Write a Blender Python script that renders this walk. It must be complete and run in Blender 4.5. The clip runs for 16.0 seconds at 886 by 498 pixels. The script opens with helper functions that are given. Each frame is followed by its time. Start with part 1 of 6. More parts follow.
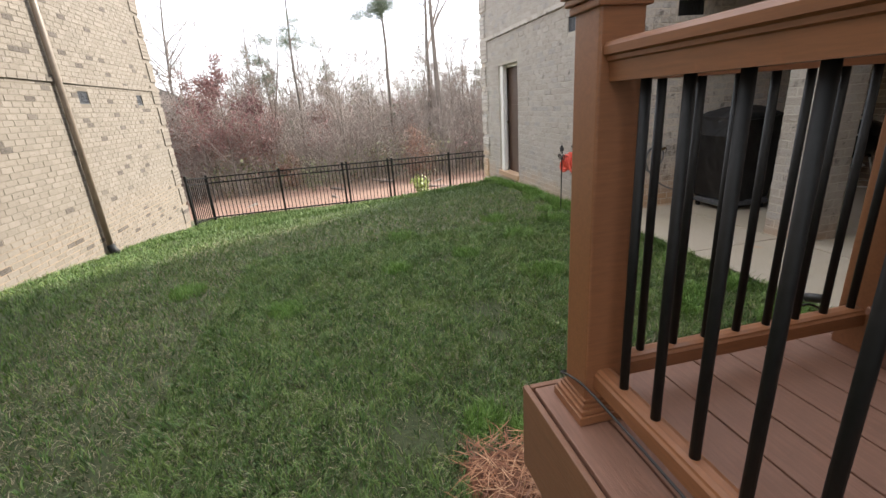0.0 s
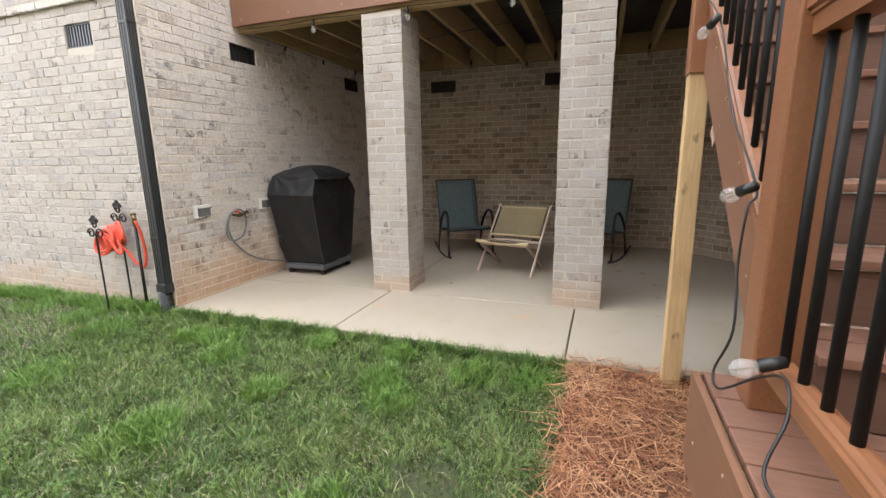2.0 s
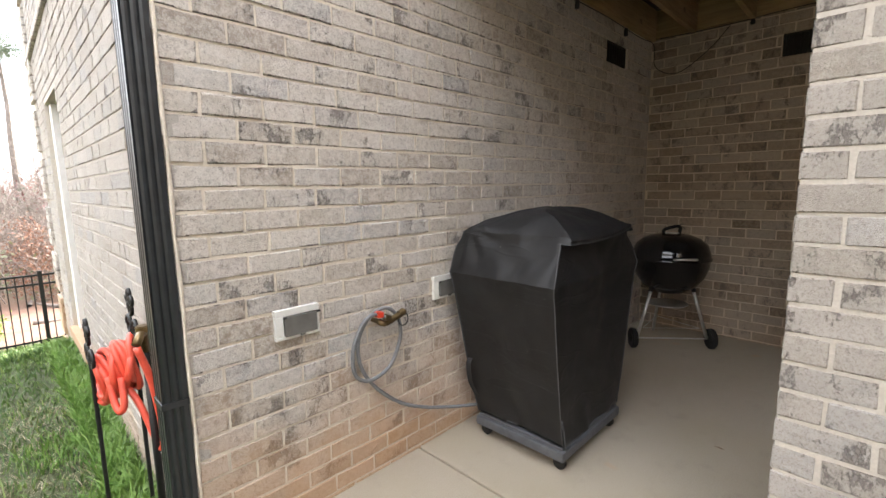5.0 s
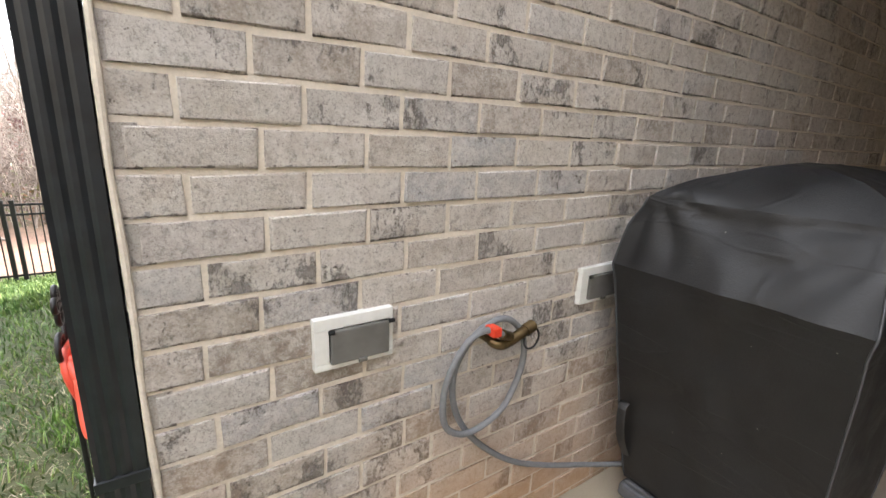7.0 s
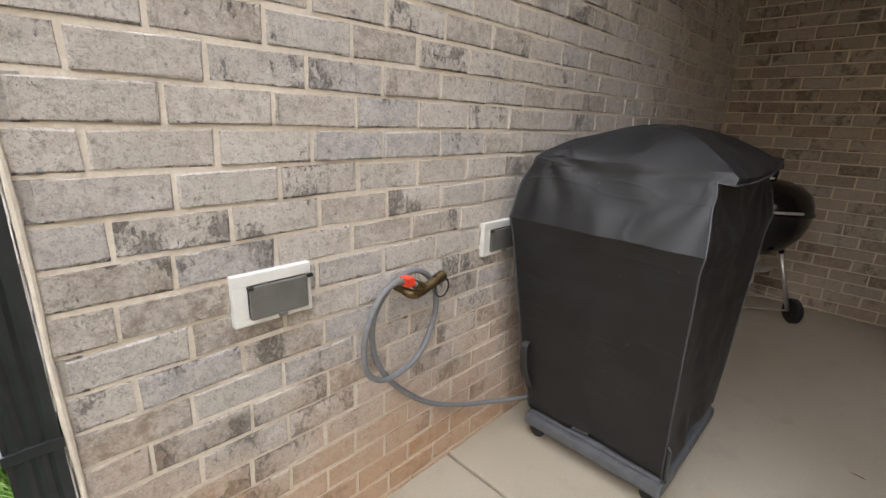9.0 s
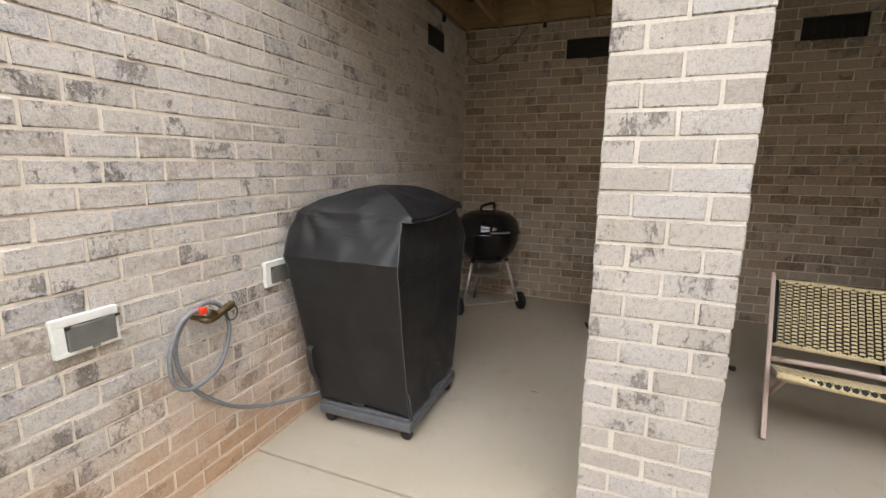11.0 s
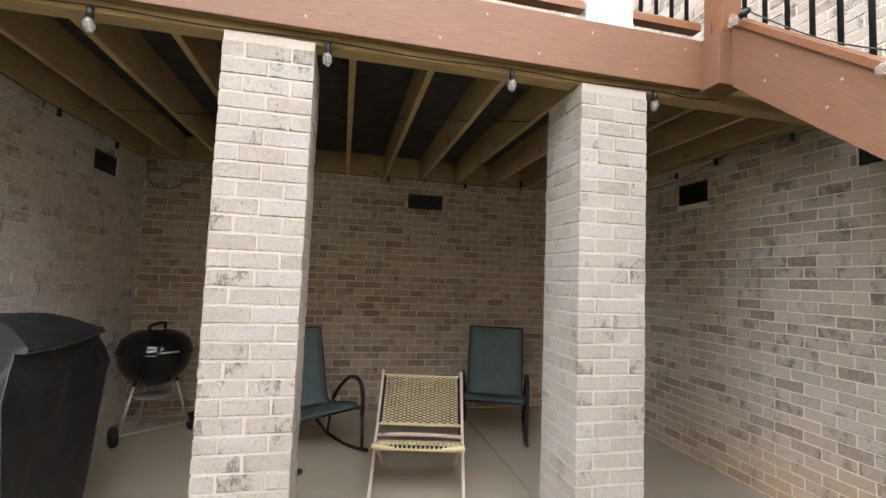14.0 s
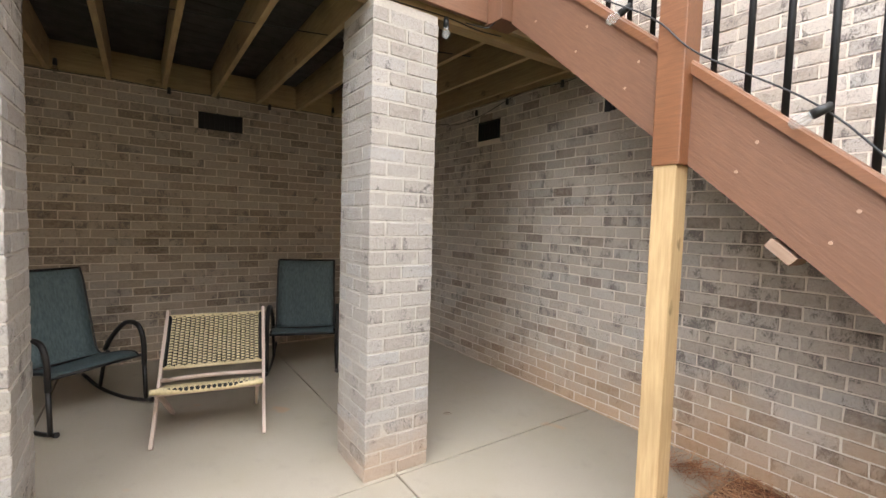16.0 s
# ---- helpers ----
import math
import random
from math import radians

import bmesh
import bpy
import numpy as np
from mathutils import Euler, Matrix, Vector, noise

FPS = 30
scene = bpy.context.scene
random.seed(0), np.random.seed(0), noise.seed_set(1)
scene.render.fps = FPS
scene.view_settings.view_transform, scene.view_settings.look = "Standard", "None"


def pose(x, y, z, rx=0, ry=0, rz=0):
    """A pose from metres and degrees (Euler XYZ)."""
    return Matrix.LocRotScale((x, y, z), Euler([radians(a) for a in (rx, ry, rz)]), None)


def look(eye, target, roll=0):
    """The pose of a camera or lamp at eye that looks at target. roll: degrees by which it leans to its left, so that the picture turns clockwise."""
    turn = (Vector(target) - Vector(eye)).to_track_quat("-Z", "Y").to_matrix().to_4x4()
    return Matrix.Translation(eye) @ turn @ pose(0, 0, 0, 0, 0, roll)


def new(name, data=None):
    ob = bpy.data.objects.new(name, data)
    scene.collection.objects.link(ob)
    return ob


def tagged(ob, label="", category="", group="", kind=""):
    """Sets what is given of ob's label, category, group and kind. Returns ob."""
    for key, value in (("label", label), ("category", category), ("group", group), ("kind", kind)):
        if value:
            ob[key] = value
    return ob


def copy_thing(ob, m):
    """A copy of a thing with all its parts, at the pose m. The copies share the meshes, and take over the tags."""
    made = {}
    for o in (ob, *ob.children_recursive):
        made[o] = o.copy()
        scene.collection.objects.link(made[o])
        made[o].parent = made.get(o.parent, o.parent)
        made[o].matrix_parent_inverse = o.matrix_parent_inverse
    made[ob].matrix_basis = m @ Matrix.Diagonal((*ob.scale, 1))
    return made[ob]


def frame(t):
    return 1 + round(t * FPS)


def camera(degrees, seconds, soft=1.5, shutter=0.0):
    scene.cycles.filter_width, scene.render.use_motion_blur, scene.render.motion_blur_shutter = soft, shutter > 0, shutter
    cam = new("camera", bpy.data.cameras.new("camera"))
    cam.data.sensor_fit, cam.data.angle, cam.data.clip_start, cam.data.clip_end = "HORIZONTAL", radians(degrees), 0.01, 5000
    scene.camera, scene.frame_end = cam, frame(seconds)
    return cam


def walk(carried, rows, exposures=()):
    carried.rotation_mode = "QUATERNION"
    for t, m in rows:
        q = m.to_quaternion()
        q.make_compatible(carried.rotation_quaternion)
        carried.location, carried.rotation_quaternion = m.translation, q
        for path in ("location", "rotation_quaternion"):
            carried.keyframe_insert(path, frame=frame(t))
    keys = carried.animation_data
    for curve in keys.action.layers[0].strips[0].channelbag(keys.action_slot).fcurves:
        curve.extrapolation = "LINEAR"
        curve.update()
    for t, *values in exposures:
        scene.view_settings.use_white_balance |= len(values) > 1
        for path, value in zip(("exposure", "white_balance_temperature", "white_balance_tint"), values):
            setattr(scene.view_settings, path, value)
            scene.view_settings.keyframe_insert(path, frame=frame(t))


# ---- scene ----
cam = camera(90.5, 16.0)
PATH = [
    (0, (0.039, 0.096, 1.502), (0.417, 1.955, 0.869), -4.1),
    (0.5, (-0.053, 0.411, 1.474), (1.013, 2.002, 0.901), 0.3),
    (1, (-0.049, 0.829, 1.406), (1.385, 2.141, 0.932), -0.1),
    (1.5, (0.128, 1.188, 1.329), (1.824, 2.166, 0.916), -0.6),
    (2, (0.374, 1.52, 1.27), (2.216, 2.189, 0.869), -0.9),
    (2.5, (0.668, 1.897, 1.305), (2.583, 2.273, 0.873), -0.6),
    (3, (1.071, 2.228, 1.275), (3.014, 2.413, 0.844), -0.4),
    (3.5, (1.539, 2.555, 1.31), (3.482, 2.777, 0.893), -1.35),
    (4, (2.024, 2.81, 1.316), (3.938, 3.25, 0.939), -1.55),
    (4.5, (2.442, 3.14, 1.335), (4.185, 4.065, 1.012), -1.75),
    (5, (2.718, 3.487, 1.334), (4.125, 4.88, 1.053), -0.9),
    (5.2, (2.863, 3.625, 1.318), (4.141, 5.128, 0.988), 0.7),
    (7.3, (3.157, 4.232, 1.23), (4.236, 5.838, 0.724), 2.4),
    (7.5, (3.108, 4.196, 1.21), (4.213, 5.784, 0.701), 1.9),
    (8, (3.076, 4.163, 1.213), (4.254, 5.689, 0.681), 2.2),
    (8.5, (3.086, 4.159, 1.214), (4.345, 5.611, 0.661), 2.2),
    (9, (3.097, 4.143, 1.215), (4.472, 5.48, 0.648), 2.2),
    (9.5, (3.075, 4.039, 1.221), (4.568, 5.233, 0.635), 1.8),
    (10, (3.049, 3.852, 1.183), (4.681, 4.86, 0.619), 1.0),
    (10.2, (3.014, 3.792, 1.204), (4.705, 4.718, 0.673), 0.6),
    (12.3, (2.269, 3.316, 1.444), (4.192, 3.835, 1.272), 1.8),
    (12.5, (2.266, 3.285, 1.422), (4.204, 3.759, 1.283), 2.4),
    (13, (2.257, 3.178, 1.429), (4.249, 3.35, 1.378), 2.8),
    (13.5, (2.186, 3.088, 1.43), (4.171, 2.859, 1.506), 3.3),
    (14, (2.091, 3.063, 1.48), (4.038, 2.624, 1.615), 2.2),
    (14.5, (2.083, 3.017, 1.477), (3.992, 2.429, 1.573), 1.3),
    (15, (2.072, 2.955, 1.443), (3.902, 2.149, 1.451), 1.3),
    (15.5, (2.07, 2.884, 1.408), (3.79, 1.866, 1.333), 1.6),
    (16, (2.05, 2.859, 1.413), (3.692, 1.723, 1.293), 1.7),
]
EXPOSURE = [(0.0, 1.2), (0.5, 1.68), (1.0, 2.0), (1.5, 2.15), (2.0, 2.4), (2.5, 2.5), (3.5, 2.55), (5.0, 2.5), (7.5, 2.5), (9.0, 2.55), (10.0, 2.8), (12.5, 2.82), (13.5, 2.85), (14.5, 2.75), (16.0, 2.82)]
walk(cam, [(t, look(eye, target, roll)) for t, eye, target, roll in PATH], EXPOSURE)

# ---- world, sun ----
SUN_EL, SUN_AZ = radians(32), radians(57)
world = bpy.data.worlds.new("overcast_sky")
scene.world = world
world.use_nodes = True
wt = world.node_tree
wt.nodes.clear()
w_out = wt.nodes.new("ShaderNodeOutputWorld")
w_bg = wt.nodes.new("ShaderNodeBackground")
w_sky = wt.nodes.new("ShaderNodeTexSky")
w_sky.sky_type = "NISHITA"
w_sky.sun_disc = False
w_sky.sun_elevation, w_sky.sun_rotation = SUN_EL, SUN_AZ
w_co = wt.nodes.new("ShaderNodeTexCoord")
w_noise = wt.nodes.new("ShaderNodeTexNoise")
w_noise.inputs["Scale"].default_value = 2.2
w_noise.inputs["Detail"].default_value = 6
w_ramp = wt.nodes.new("ShaderNodeValToRGB")
w_ramp.color_ramp.elements[0].position, w_ramp.color_ramp.elements[0].color = 0.35, (0.72, 0.72, 0.72, 1)
w_ramp.color_ramp.elements[1].position, w_ramp.color_ramp.elements[1].color = 0.65, (0.93, 0.93, 0.93, 1)
w_mix = wt.nodes.new("ShaderNodeMixRGB")
w_mix.inputs[2].default_value = (9.7, 9.9, 10.5, 1)
wt.links.new(w_co.outputs["Generated"], w_noise.inputs["Vector"])
wt.links.new(w_noise.outputs[0], w_ramp.inputs[0])
wt.links.new(w_ramp.outputs[0], w_mix.inputs[0])
wt.links.new(w_sky.outputs[0], w_mix.inputs[1])
wt.links.new(w_mix.outputs[0], w_bg.inputs[0])
w_bg.inputs[1].default_value = 0.13
wt.links.new(w_bg.outputs[0], w_out.inputs[0])

sun = new("sun", bpy.data.lights.new("sun", "SUN"))
sun.data.energy, sun.data.angle, sun.data.color = 5.0, radians(5), (1.0, 0.93, 0.82)
sun.matrix_world = look((math.cos(SUN_EL) * math.sin(SUN_AZ) * 40, math.cos(SUN_EL) * math.cos(SUN_AZ) * 40, math.sin(SUN_EL) * 40), (0, 0, 0))

# ---- the plan, in metres ----
XD, XB, YG, YR = 3.10, 7.05, 5.07, 0.0      # door wall, back wall, grill wall, stair wall
YFAR = 9.67                                 # far corner of the door wall
WALL_TOP = 6.6
COURSE, BRICK, BED = 0.078, 0.2035, 0.014      # course, brick with its joint, height of a bed joint
PIER_X0, PIER_W, PIER_H = 4.14, 0.395, 2.545
XN, YN = -4.0, 12.1                         # neighbour's wall and its corner
YF = 13.3                                   # back fence
LZ, LX0, LX1, LY = 0.62, 0.50, 1.82, 1.23   # landing: height, ends, outer edge
DECK_Z = 2.87


# ---- materials ----
def mat(name):
    m = bpy.data.materials.new(name)
    m.use_nodes = True
    return m, m.node_tree, m.node_tree.nodes["Principled BSDF"]


def node(t, kind, **kw):
    n = t.nodes.new(kind)
    for k, v in kw.items():
        n.inputs[k].default_value = v
    return n


def ramp(t, fac, stops, smooth=False):
    n = t.nodes.new("ShaderNodeValToRGB")
    if smooth:
        n.color_ramp.interpolation = "EASE"
    while len(n.color_ramp.elements) < len(stops):
        n.color_ramp.elements.new(0.5)
    for e, (p, c) in zip(n.color_ramp.elements, stops):
        e.position = p
        e.color = (c, c, c, 1) if isinstance(c, (int, float)) else (*c, 1)
    t.links.new(fac, n.inputs[0])
    return n.outputs[0]


def blend(t, fac, a, b, how="MIX"):
    n = t.nodes.new("ShaderNodeMixRGB")
    n.blend_type = how
    for i, v in enumerate((fac, a, b)):
        if isinstance(v, (int, float)):
            n.inputs[i].default_value = v if i == 0 else (v, v, v, 1)
        elif isinstance(v, tuple):
            n.inputs[i].default_value = (*v, 1)
        else:
            t.links.new(v, n.inputs[i])
    return n.outputs[0]


def maths(t, op, a, b=0.0, c=0.0):
    n = t.nodes.new("ShaderNodeMath")
    n.operation = op
    for i, v in enumerate((a, b, c)):
        if isinstance(v, (int, float)):
            n.inputs[i].default_value = v
        else:
            t.links.new(v, n.inputs[i])
    return n.outputs[0]


def where(t, scale=(1, 1, 1), local=False):
    """World position (or the object's own), stretched."""
    if local:
        src = t.nodes.new("ShaderNodeTexCoord").outputs["Object"]
    else:
        src = t.nodes.new("ShaderNodeNewGeometry").outputs["Position"]
    n = t.nodes.new("ShaderNodeMapping")
    n.inputs["Scale"].default_value = scale
    t.links.new(src, n.inputs["Vector"])
    return n.outputs[0]


def noise_tex(t, vec, scale, detail=4, rough=0.55):
    n = node(t, "ShaderNodeTexNoise", Scale=scale, Detail=detail, Roughness=rough)
    t.links.new(vec, n.inputs["Vector"])
    return n.outputs[0]


def bump(t, bsdf, height, strength=0.3, distance=0.01):
    n = node(t, "ShaderNodeBump", Strength=strength, Distance=distance)
    t.links.new(height, n.inputs["Height"])
    t.links.new(n.outputs[0], bsdf.inputs["Normal"])


def chance(t):
    """A number for each piece, whether it is an object or an island of a joined mesh."""
    a = t.nodes.new("ShaderNodeObjectInfo").outputs["Random"]
    b = t.nodes.new("ShaderNodeNewGeometry").outputs["Random Per Island"]
    return maths(t, "FRACT", maths(t, "ADD", a, b))


def simple(name, colour, rough=0.6, metal=0.0, vary=0.15, scale=30.0, bumps=0.1, local=True, dist=0.003):
    m, t, b = mat(name)
    v = where(t, local=local)
    n1 = noise_tex(t, v, scale)
    n2 = noise_tex(t, v, scale * 0.12, 3)
    dark = tuple(c * (1 - vary) for c in colour)
    lite = tuple(min(1, c * (1 + vary)) for c in colour)
    c = blend(t, ramp(t, n1, [(0.3, 0.0), (0.7, 1.0)]), dark, lite)
    c = blend(t, ramp(t, n2, [(0.35, 0.0), (0.7, 0.35)]), c, tuple(x * (1 - vary * 1.5) for x in colour))
    t.links.new(c, b.inputs["Base Color"])
    b.inputs["Roughness"].default_value = rough
    b.inputs["Metallic"].default_value = metal
    if bumps:
        bump(t, b, n1, bumps, dist)
    return m


def brick_material(name, stops, wash, stain=1.0, reach=0.58, smudge=0.5, washed=0.6, course=(0.078, 0.014)):
    """Tumbled brick under a rubbed lime wash: smudge sets how much dark face shows, washed how much lime."""
    m, t, b = mat(name)
    p = where(t)
    rnd = chance(t)
    c = ramp(t, rnd, stops)
    big = noise_tex(t, p, 3.0, 3)
    patch = noise_tex(t, where(t, (1, 1, 0.7)), 11.0, 3, 0.6)
    mid = noise_tex(t, p, 38.0, 7, 0.75)
    fine = noise_tex(t, p, 210.0, 6, 0.8)
    speck = noise_tex(t, where(t, (1, 1, 0.55)), 105.0, 8, 0.8)
    grain = noise_tex(t, where(t, (1, 1, 0.8)), 78.0, 7, 0.85)
    # lime wash, rubbed thin in places
    c = blend(t, ramp(t, mid, [(0.40, 0.0), (0.58, washed)]), c, wash)
    c = blend(t, ramp(t, big, [(0.38, 0.0), (0.66, 0.3)]), c, tuple(x * 0.78 for x in wash))
    # drifts of dark speckle where the brick face shows through, plus a painted joint shadow; each brick takes its own
    # share
    own = maths(t, "MULTIPLY", maths(t, "SUBTRACT", maths(t, "FRACT", maths(t, "MULTIPLY", rnd, 7.31)), 0.55), 0.17)
    spot = t.nodes.new("ShaderNodeSeparateXYZ")
    t.links.new(p, spot.inputs[0])
    bed = maths(t, "FRACT", maths(t, "DIVIDE", maths(t, "SUBTRACT", spot.outputs[2], course[1]), course[0]))
    # shadow line under the brick edges, painted as colour along each bed joint
    bed_shadow = ramp(t, bed, [(0.0, 1.0), (0.065, 1.0), (0.15, 0.0), (0.89, 0.0), (0.935, 0.55)])
    drift = maths(t, "ADD", maths(t, "MULTIPLY", maths(t, "SUBTRACT", patch, 0.5), 0.95), own)
    drift = maths(t, "ADD", drift, maths(t, "MULTIPLY", bed_shadow, 0.11))
    dark = maths(t, "ADD", speck, drift)
    edge = 0.76 - 0.26 * smudge
    c = blend(t, ramp(t, dark, [(edge, 0.0), (edge + 0.03, 0.62), (edge + 0.25, 0.9)]), c, (0.115, 0.10, 0.095))
    # dark chips, thickened at the bed joints to paint the shadow there
    chip_shadow = maths(t, "ADD", noise_tex(t, p, 47.0, 6, 0.75), maths(t, "MULTIPLY", bed_shadow, 0.13))
    c = blend(t, ramp(t, chip_shadow, [(0.645, 0.0), (0.67, 0.85)]), c, (0.10, 0.078, 0.065))
    c = blend(t, ramp(t, fine, [(0.38, 0.7), (0.46, 0.0)]), c, (0.23, 0.195, 0.17))
    c = blend(t, ramp(t, fine, [(0.56, 0.0), (0.66, 0.45)]), c, tuple(min(0.78, x * 1.28) for x in wash))
    c = blend(t, ramp(t, grain, [(0.38, 0.62), (0.475, 0.0)]), c, (0.20, 0.175, 0.155))
    if stain:
        sep = t.nodes.new("ShaderNodeSeparateXYZ")
        t.links.new(t.nodes.new("ShaderNodeNewGeometry").outputs["Position"], sep.inputs[0])
        h = maths(t, "ADD", sep.outputs[2], maths(t, "MULTIPLY", maths(t, "SUBTRACT", big, 0.5), 0.8))
        splash = ramp(t, h, [(reach * 0.15, 0.72 * stain), (reach * 0.5, 0.42 * stain), (reach, 0.0)])
        inner = ramp(t, maths(t, "MULTIPLY", sep.outputs[0], 0.1), [(0.42, 1.0), (0.60, 0.12)])
        c = blend(t, maths(t, "MULTIPLY", splash, inner), c, (0.50, 0.30, 0.155))
    t.links.new(c, b.inputs["Base Color"])
    b.inputs["Roughness"].default_value = 0.9
    h = blend(t, 0.5, mid, fine)
    h = blend(t, ramp(t, dark, [(edge - 0.02, 0.0), (edge + 0.06, 0.7)]), h, 0.0)
    bump(t, b, h, 1.0, 0.009)
    return m


PALE = [(0.0, (0.27, 0.215, 0.17)), (0.08, (0.37, 0.31, 0.255)), (0.2, (0.47, 0.415, 0.36)), (0.46, (0.53, 0.475, 0.42)),
        (0.70, (0.57, 0.52, 0.47)), (0.85, (0.49, 0.455, 0.425)), (0.93, (0.40, 0.39, 0.39)), (1.0, (0.45, 0.37, 0.315))]
# brown brick under thin limewash, with the shade below the deck put into its colour
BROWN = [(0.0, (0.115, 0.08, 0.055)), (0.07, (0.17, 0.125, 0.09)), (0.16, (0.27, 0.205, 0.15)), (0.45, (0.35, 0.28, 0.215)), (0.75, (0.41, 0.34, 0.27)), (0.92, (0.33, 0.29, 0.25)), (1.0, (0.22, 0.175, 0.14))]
M_BRICK = brick_material("limewashed_brick", PALE, (0.70, 0.655, 0.605), 1.0, 0.62, 0.46)
M_BRICK_B = brick_material("shaded_thin_limewash_brick", BROWN, (0.47, 0.405, 0.33), 0.9, 0.55, 0.5, 0.42)
# stair wall: thinner wash, and some of the wall's shade mixed into the tones
M_BRICK_S = brick_material("shaded_worn_limewash_brick", [(0.0, (0.16, 0.115, 0.085)), (0.06, (0.25, 0.195, 0.15)), (0.16, (0.40, 0.335, 0.27)), (0.45, (0.47, 0.405, 0.335)), (0.75, (0.53, 0.47, 0.405)), (0.92, (0.44, 0.41, 0.375)), (1.0, (0.33, 0.28, 0.235))],
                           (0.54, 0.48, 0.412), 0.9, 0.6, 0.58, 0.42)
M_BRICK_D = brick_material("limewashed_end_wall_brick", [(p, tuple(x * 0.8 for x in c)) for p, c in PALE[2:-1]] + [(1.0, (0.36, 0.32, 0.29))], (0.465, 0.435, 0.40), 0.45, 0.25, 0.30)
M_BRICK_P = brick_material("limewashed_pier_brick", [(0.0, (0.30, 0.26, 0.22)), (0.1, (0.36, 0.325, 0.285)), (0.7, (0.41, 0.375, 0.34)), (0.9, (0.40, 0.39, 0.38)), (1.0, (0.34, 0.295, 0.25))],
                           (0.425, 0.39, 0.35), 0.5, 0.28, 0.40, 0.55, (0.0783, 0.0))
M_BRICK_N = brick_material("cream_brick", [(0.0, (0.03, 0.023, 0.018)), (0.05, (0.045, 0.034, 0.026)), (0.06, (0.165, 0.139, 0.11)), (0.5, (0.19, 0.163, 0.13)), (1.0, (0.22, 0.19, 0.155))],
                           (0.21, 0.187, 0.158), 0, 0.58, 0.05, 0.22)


def mortar_material(name, colour):
    m, t, b = mat(name)
    p = where(t)
    n1, n2 = noise_tex(t, p, 90, 5, 0.7), noise_tex(t, p, 4, 3)
    c = blend(t, ramp(t, n1, [(0.3, 0.0), (0.7, 1.0)]), tuple(x * 0.78 for x in colour), colour)
    c = blend(t, ramp(t, n2, [(0.4, 0.0), (0.7, 0.3)]), c, tuple(x * 0.72 for x in colour))
    sep = t.nodes.new("ShaderNodeSeparateXYZ")
    t.links.new(t.nodes.new("ShaderNodeNewGeometry").outputs["Position"], sep.inputs[0])
    c = blend(t, ramp(t, sep.outputs[2], [(0.05, 0.3), (0.35, 0.0)]), c, (0.6, 0.42, 0.27))
    t.links.new(c, b.inputs["Base Color"])
    b.inputs["Roughness"].default_value = 0.95
    bump(t, b, n1, 0.5, 0.005)
    return m


M_MORTAR = mortar_material("cream_mortar", (0.70, 0.625, 0.525))
M_MORTAR_S = mortar_material("worn_cream_mortar", (0.76, 0.68, 0.57))
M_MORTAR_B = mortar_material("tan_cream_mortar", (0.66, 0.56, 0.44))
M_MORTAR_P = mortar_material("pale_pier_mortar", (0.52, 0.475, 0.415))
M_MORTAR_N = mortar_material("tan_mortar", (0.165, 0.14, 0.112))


def concrete_material():
    m, t, b = mat("broom_concrete")
    p = where(t)
    n1 = noise_tex(t, p, 160, 5, 0.7)
    n2 = noise_tex(t, p, 1.3, 5, 0.6)
    n3 = noise_tex(t, p, 7, 5, 0.65)
    c = blend(t, ramp(t, n1, [(0.3, 0.0), (0.7, 1.0)]), (0.325, 0.28, 0.22), (0.405, 0.352, 0.281))
    c = blend(t, ramp(t, n2, [(0.42, 0.0), (0.7, 0.55)]), c, (0.33, 0.285, 0.2))
    c = blend(t, ramp(t, n3, [(0.56, 0.0), (0.75, 0.4)]), c, (0.26, 0.23, 0.19))
    spot = noise_tex(t, p, 3.1, 2)
    c = blend(t, ramp(t, spot, [(0.70, 0.0), (0.76, 0.45)]), c, (0.50, 0.28, 0.15))
    t.links.new(c, b.inputs["Base Color"])
    b.inputs["Roughness"].default_value = 0.82
    bump(t, b, n1, 0.25, 0.003)
    return m


M_CONCRETE = concrete_material()
M_SOIL = simple("dark_soil", (0.10, 0.075, 0.05), 0.95, vary=0.4, scale=40, bumps=0.5, local=False)


def board_material(name, colour, rough=0.55, grain=0.35, axis=(1, 14, 14)):
    """Capped composite board with a pressed grain along its own x."""
    m, t, b = mat(name)
    v = where(t, axis, local=True)
    g = noise_tex(t, v, 9, 6, 0.7)
    w = noise_tex(t, where(t), 2.3, 4)
    f = noise_tex(t, where(t), 55, 3)
    c = blend(t, ramp(t, g, [(0.35, 0.0), (0.65, 1.0)]), tuple(x * 0.82 for x in colour), tuple(x * 1.1 for x in colour))
    c = blend(t, ramp(t, w, [(0.4, 0.0), (0.75, 0.4)]), c, tuple(x * 0.72 + 0.012 for x in colour))
    c = blend(t, ramp(t, f, [(0.62, 0.0), (0.8, 0.35)]), c, tuple(x * 1.35 for x in colour))
    t.links.new(c, b.inputs["Base Color"])
    b.inputs["Roughness"].default_value = rough
    bump(t, b, g, grain, 0.004)
    return m


M_SLEEVE = board_material("brown_post_sleeve", (0.215, 0.088, 0.038), 0.42, 0.05)
M_BOARD = board_material("brown_composite_board", (0.19, 0.093, 0.06), 0.6, 0.4)
M_FASCIA = board_material("brown_fascia_board", (0.185, 0.086, 0.046), 0.55, 0.4)
M_RISER = board_material("dark_riser_board", (0.12, 0.062, 0.042), 0.6, 0.35)


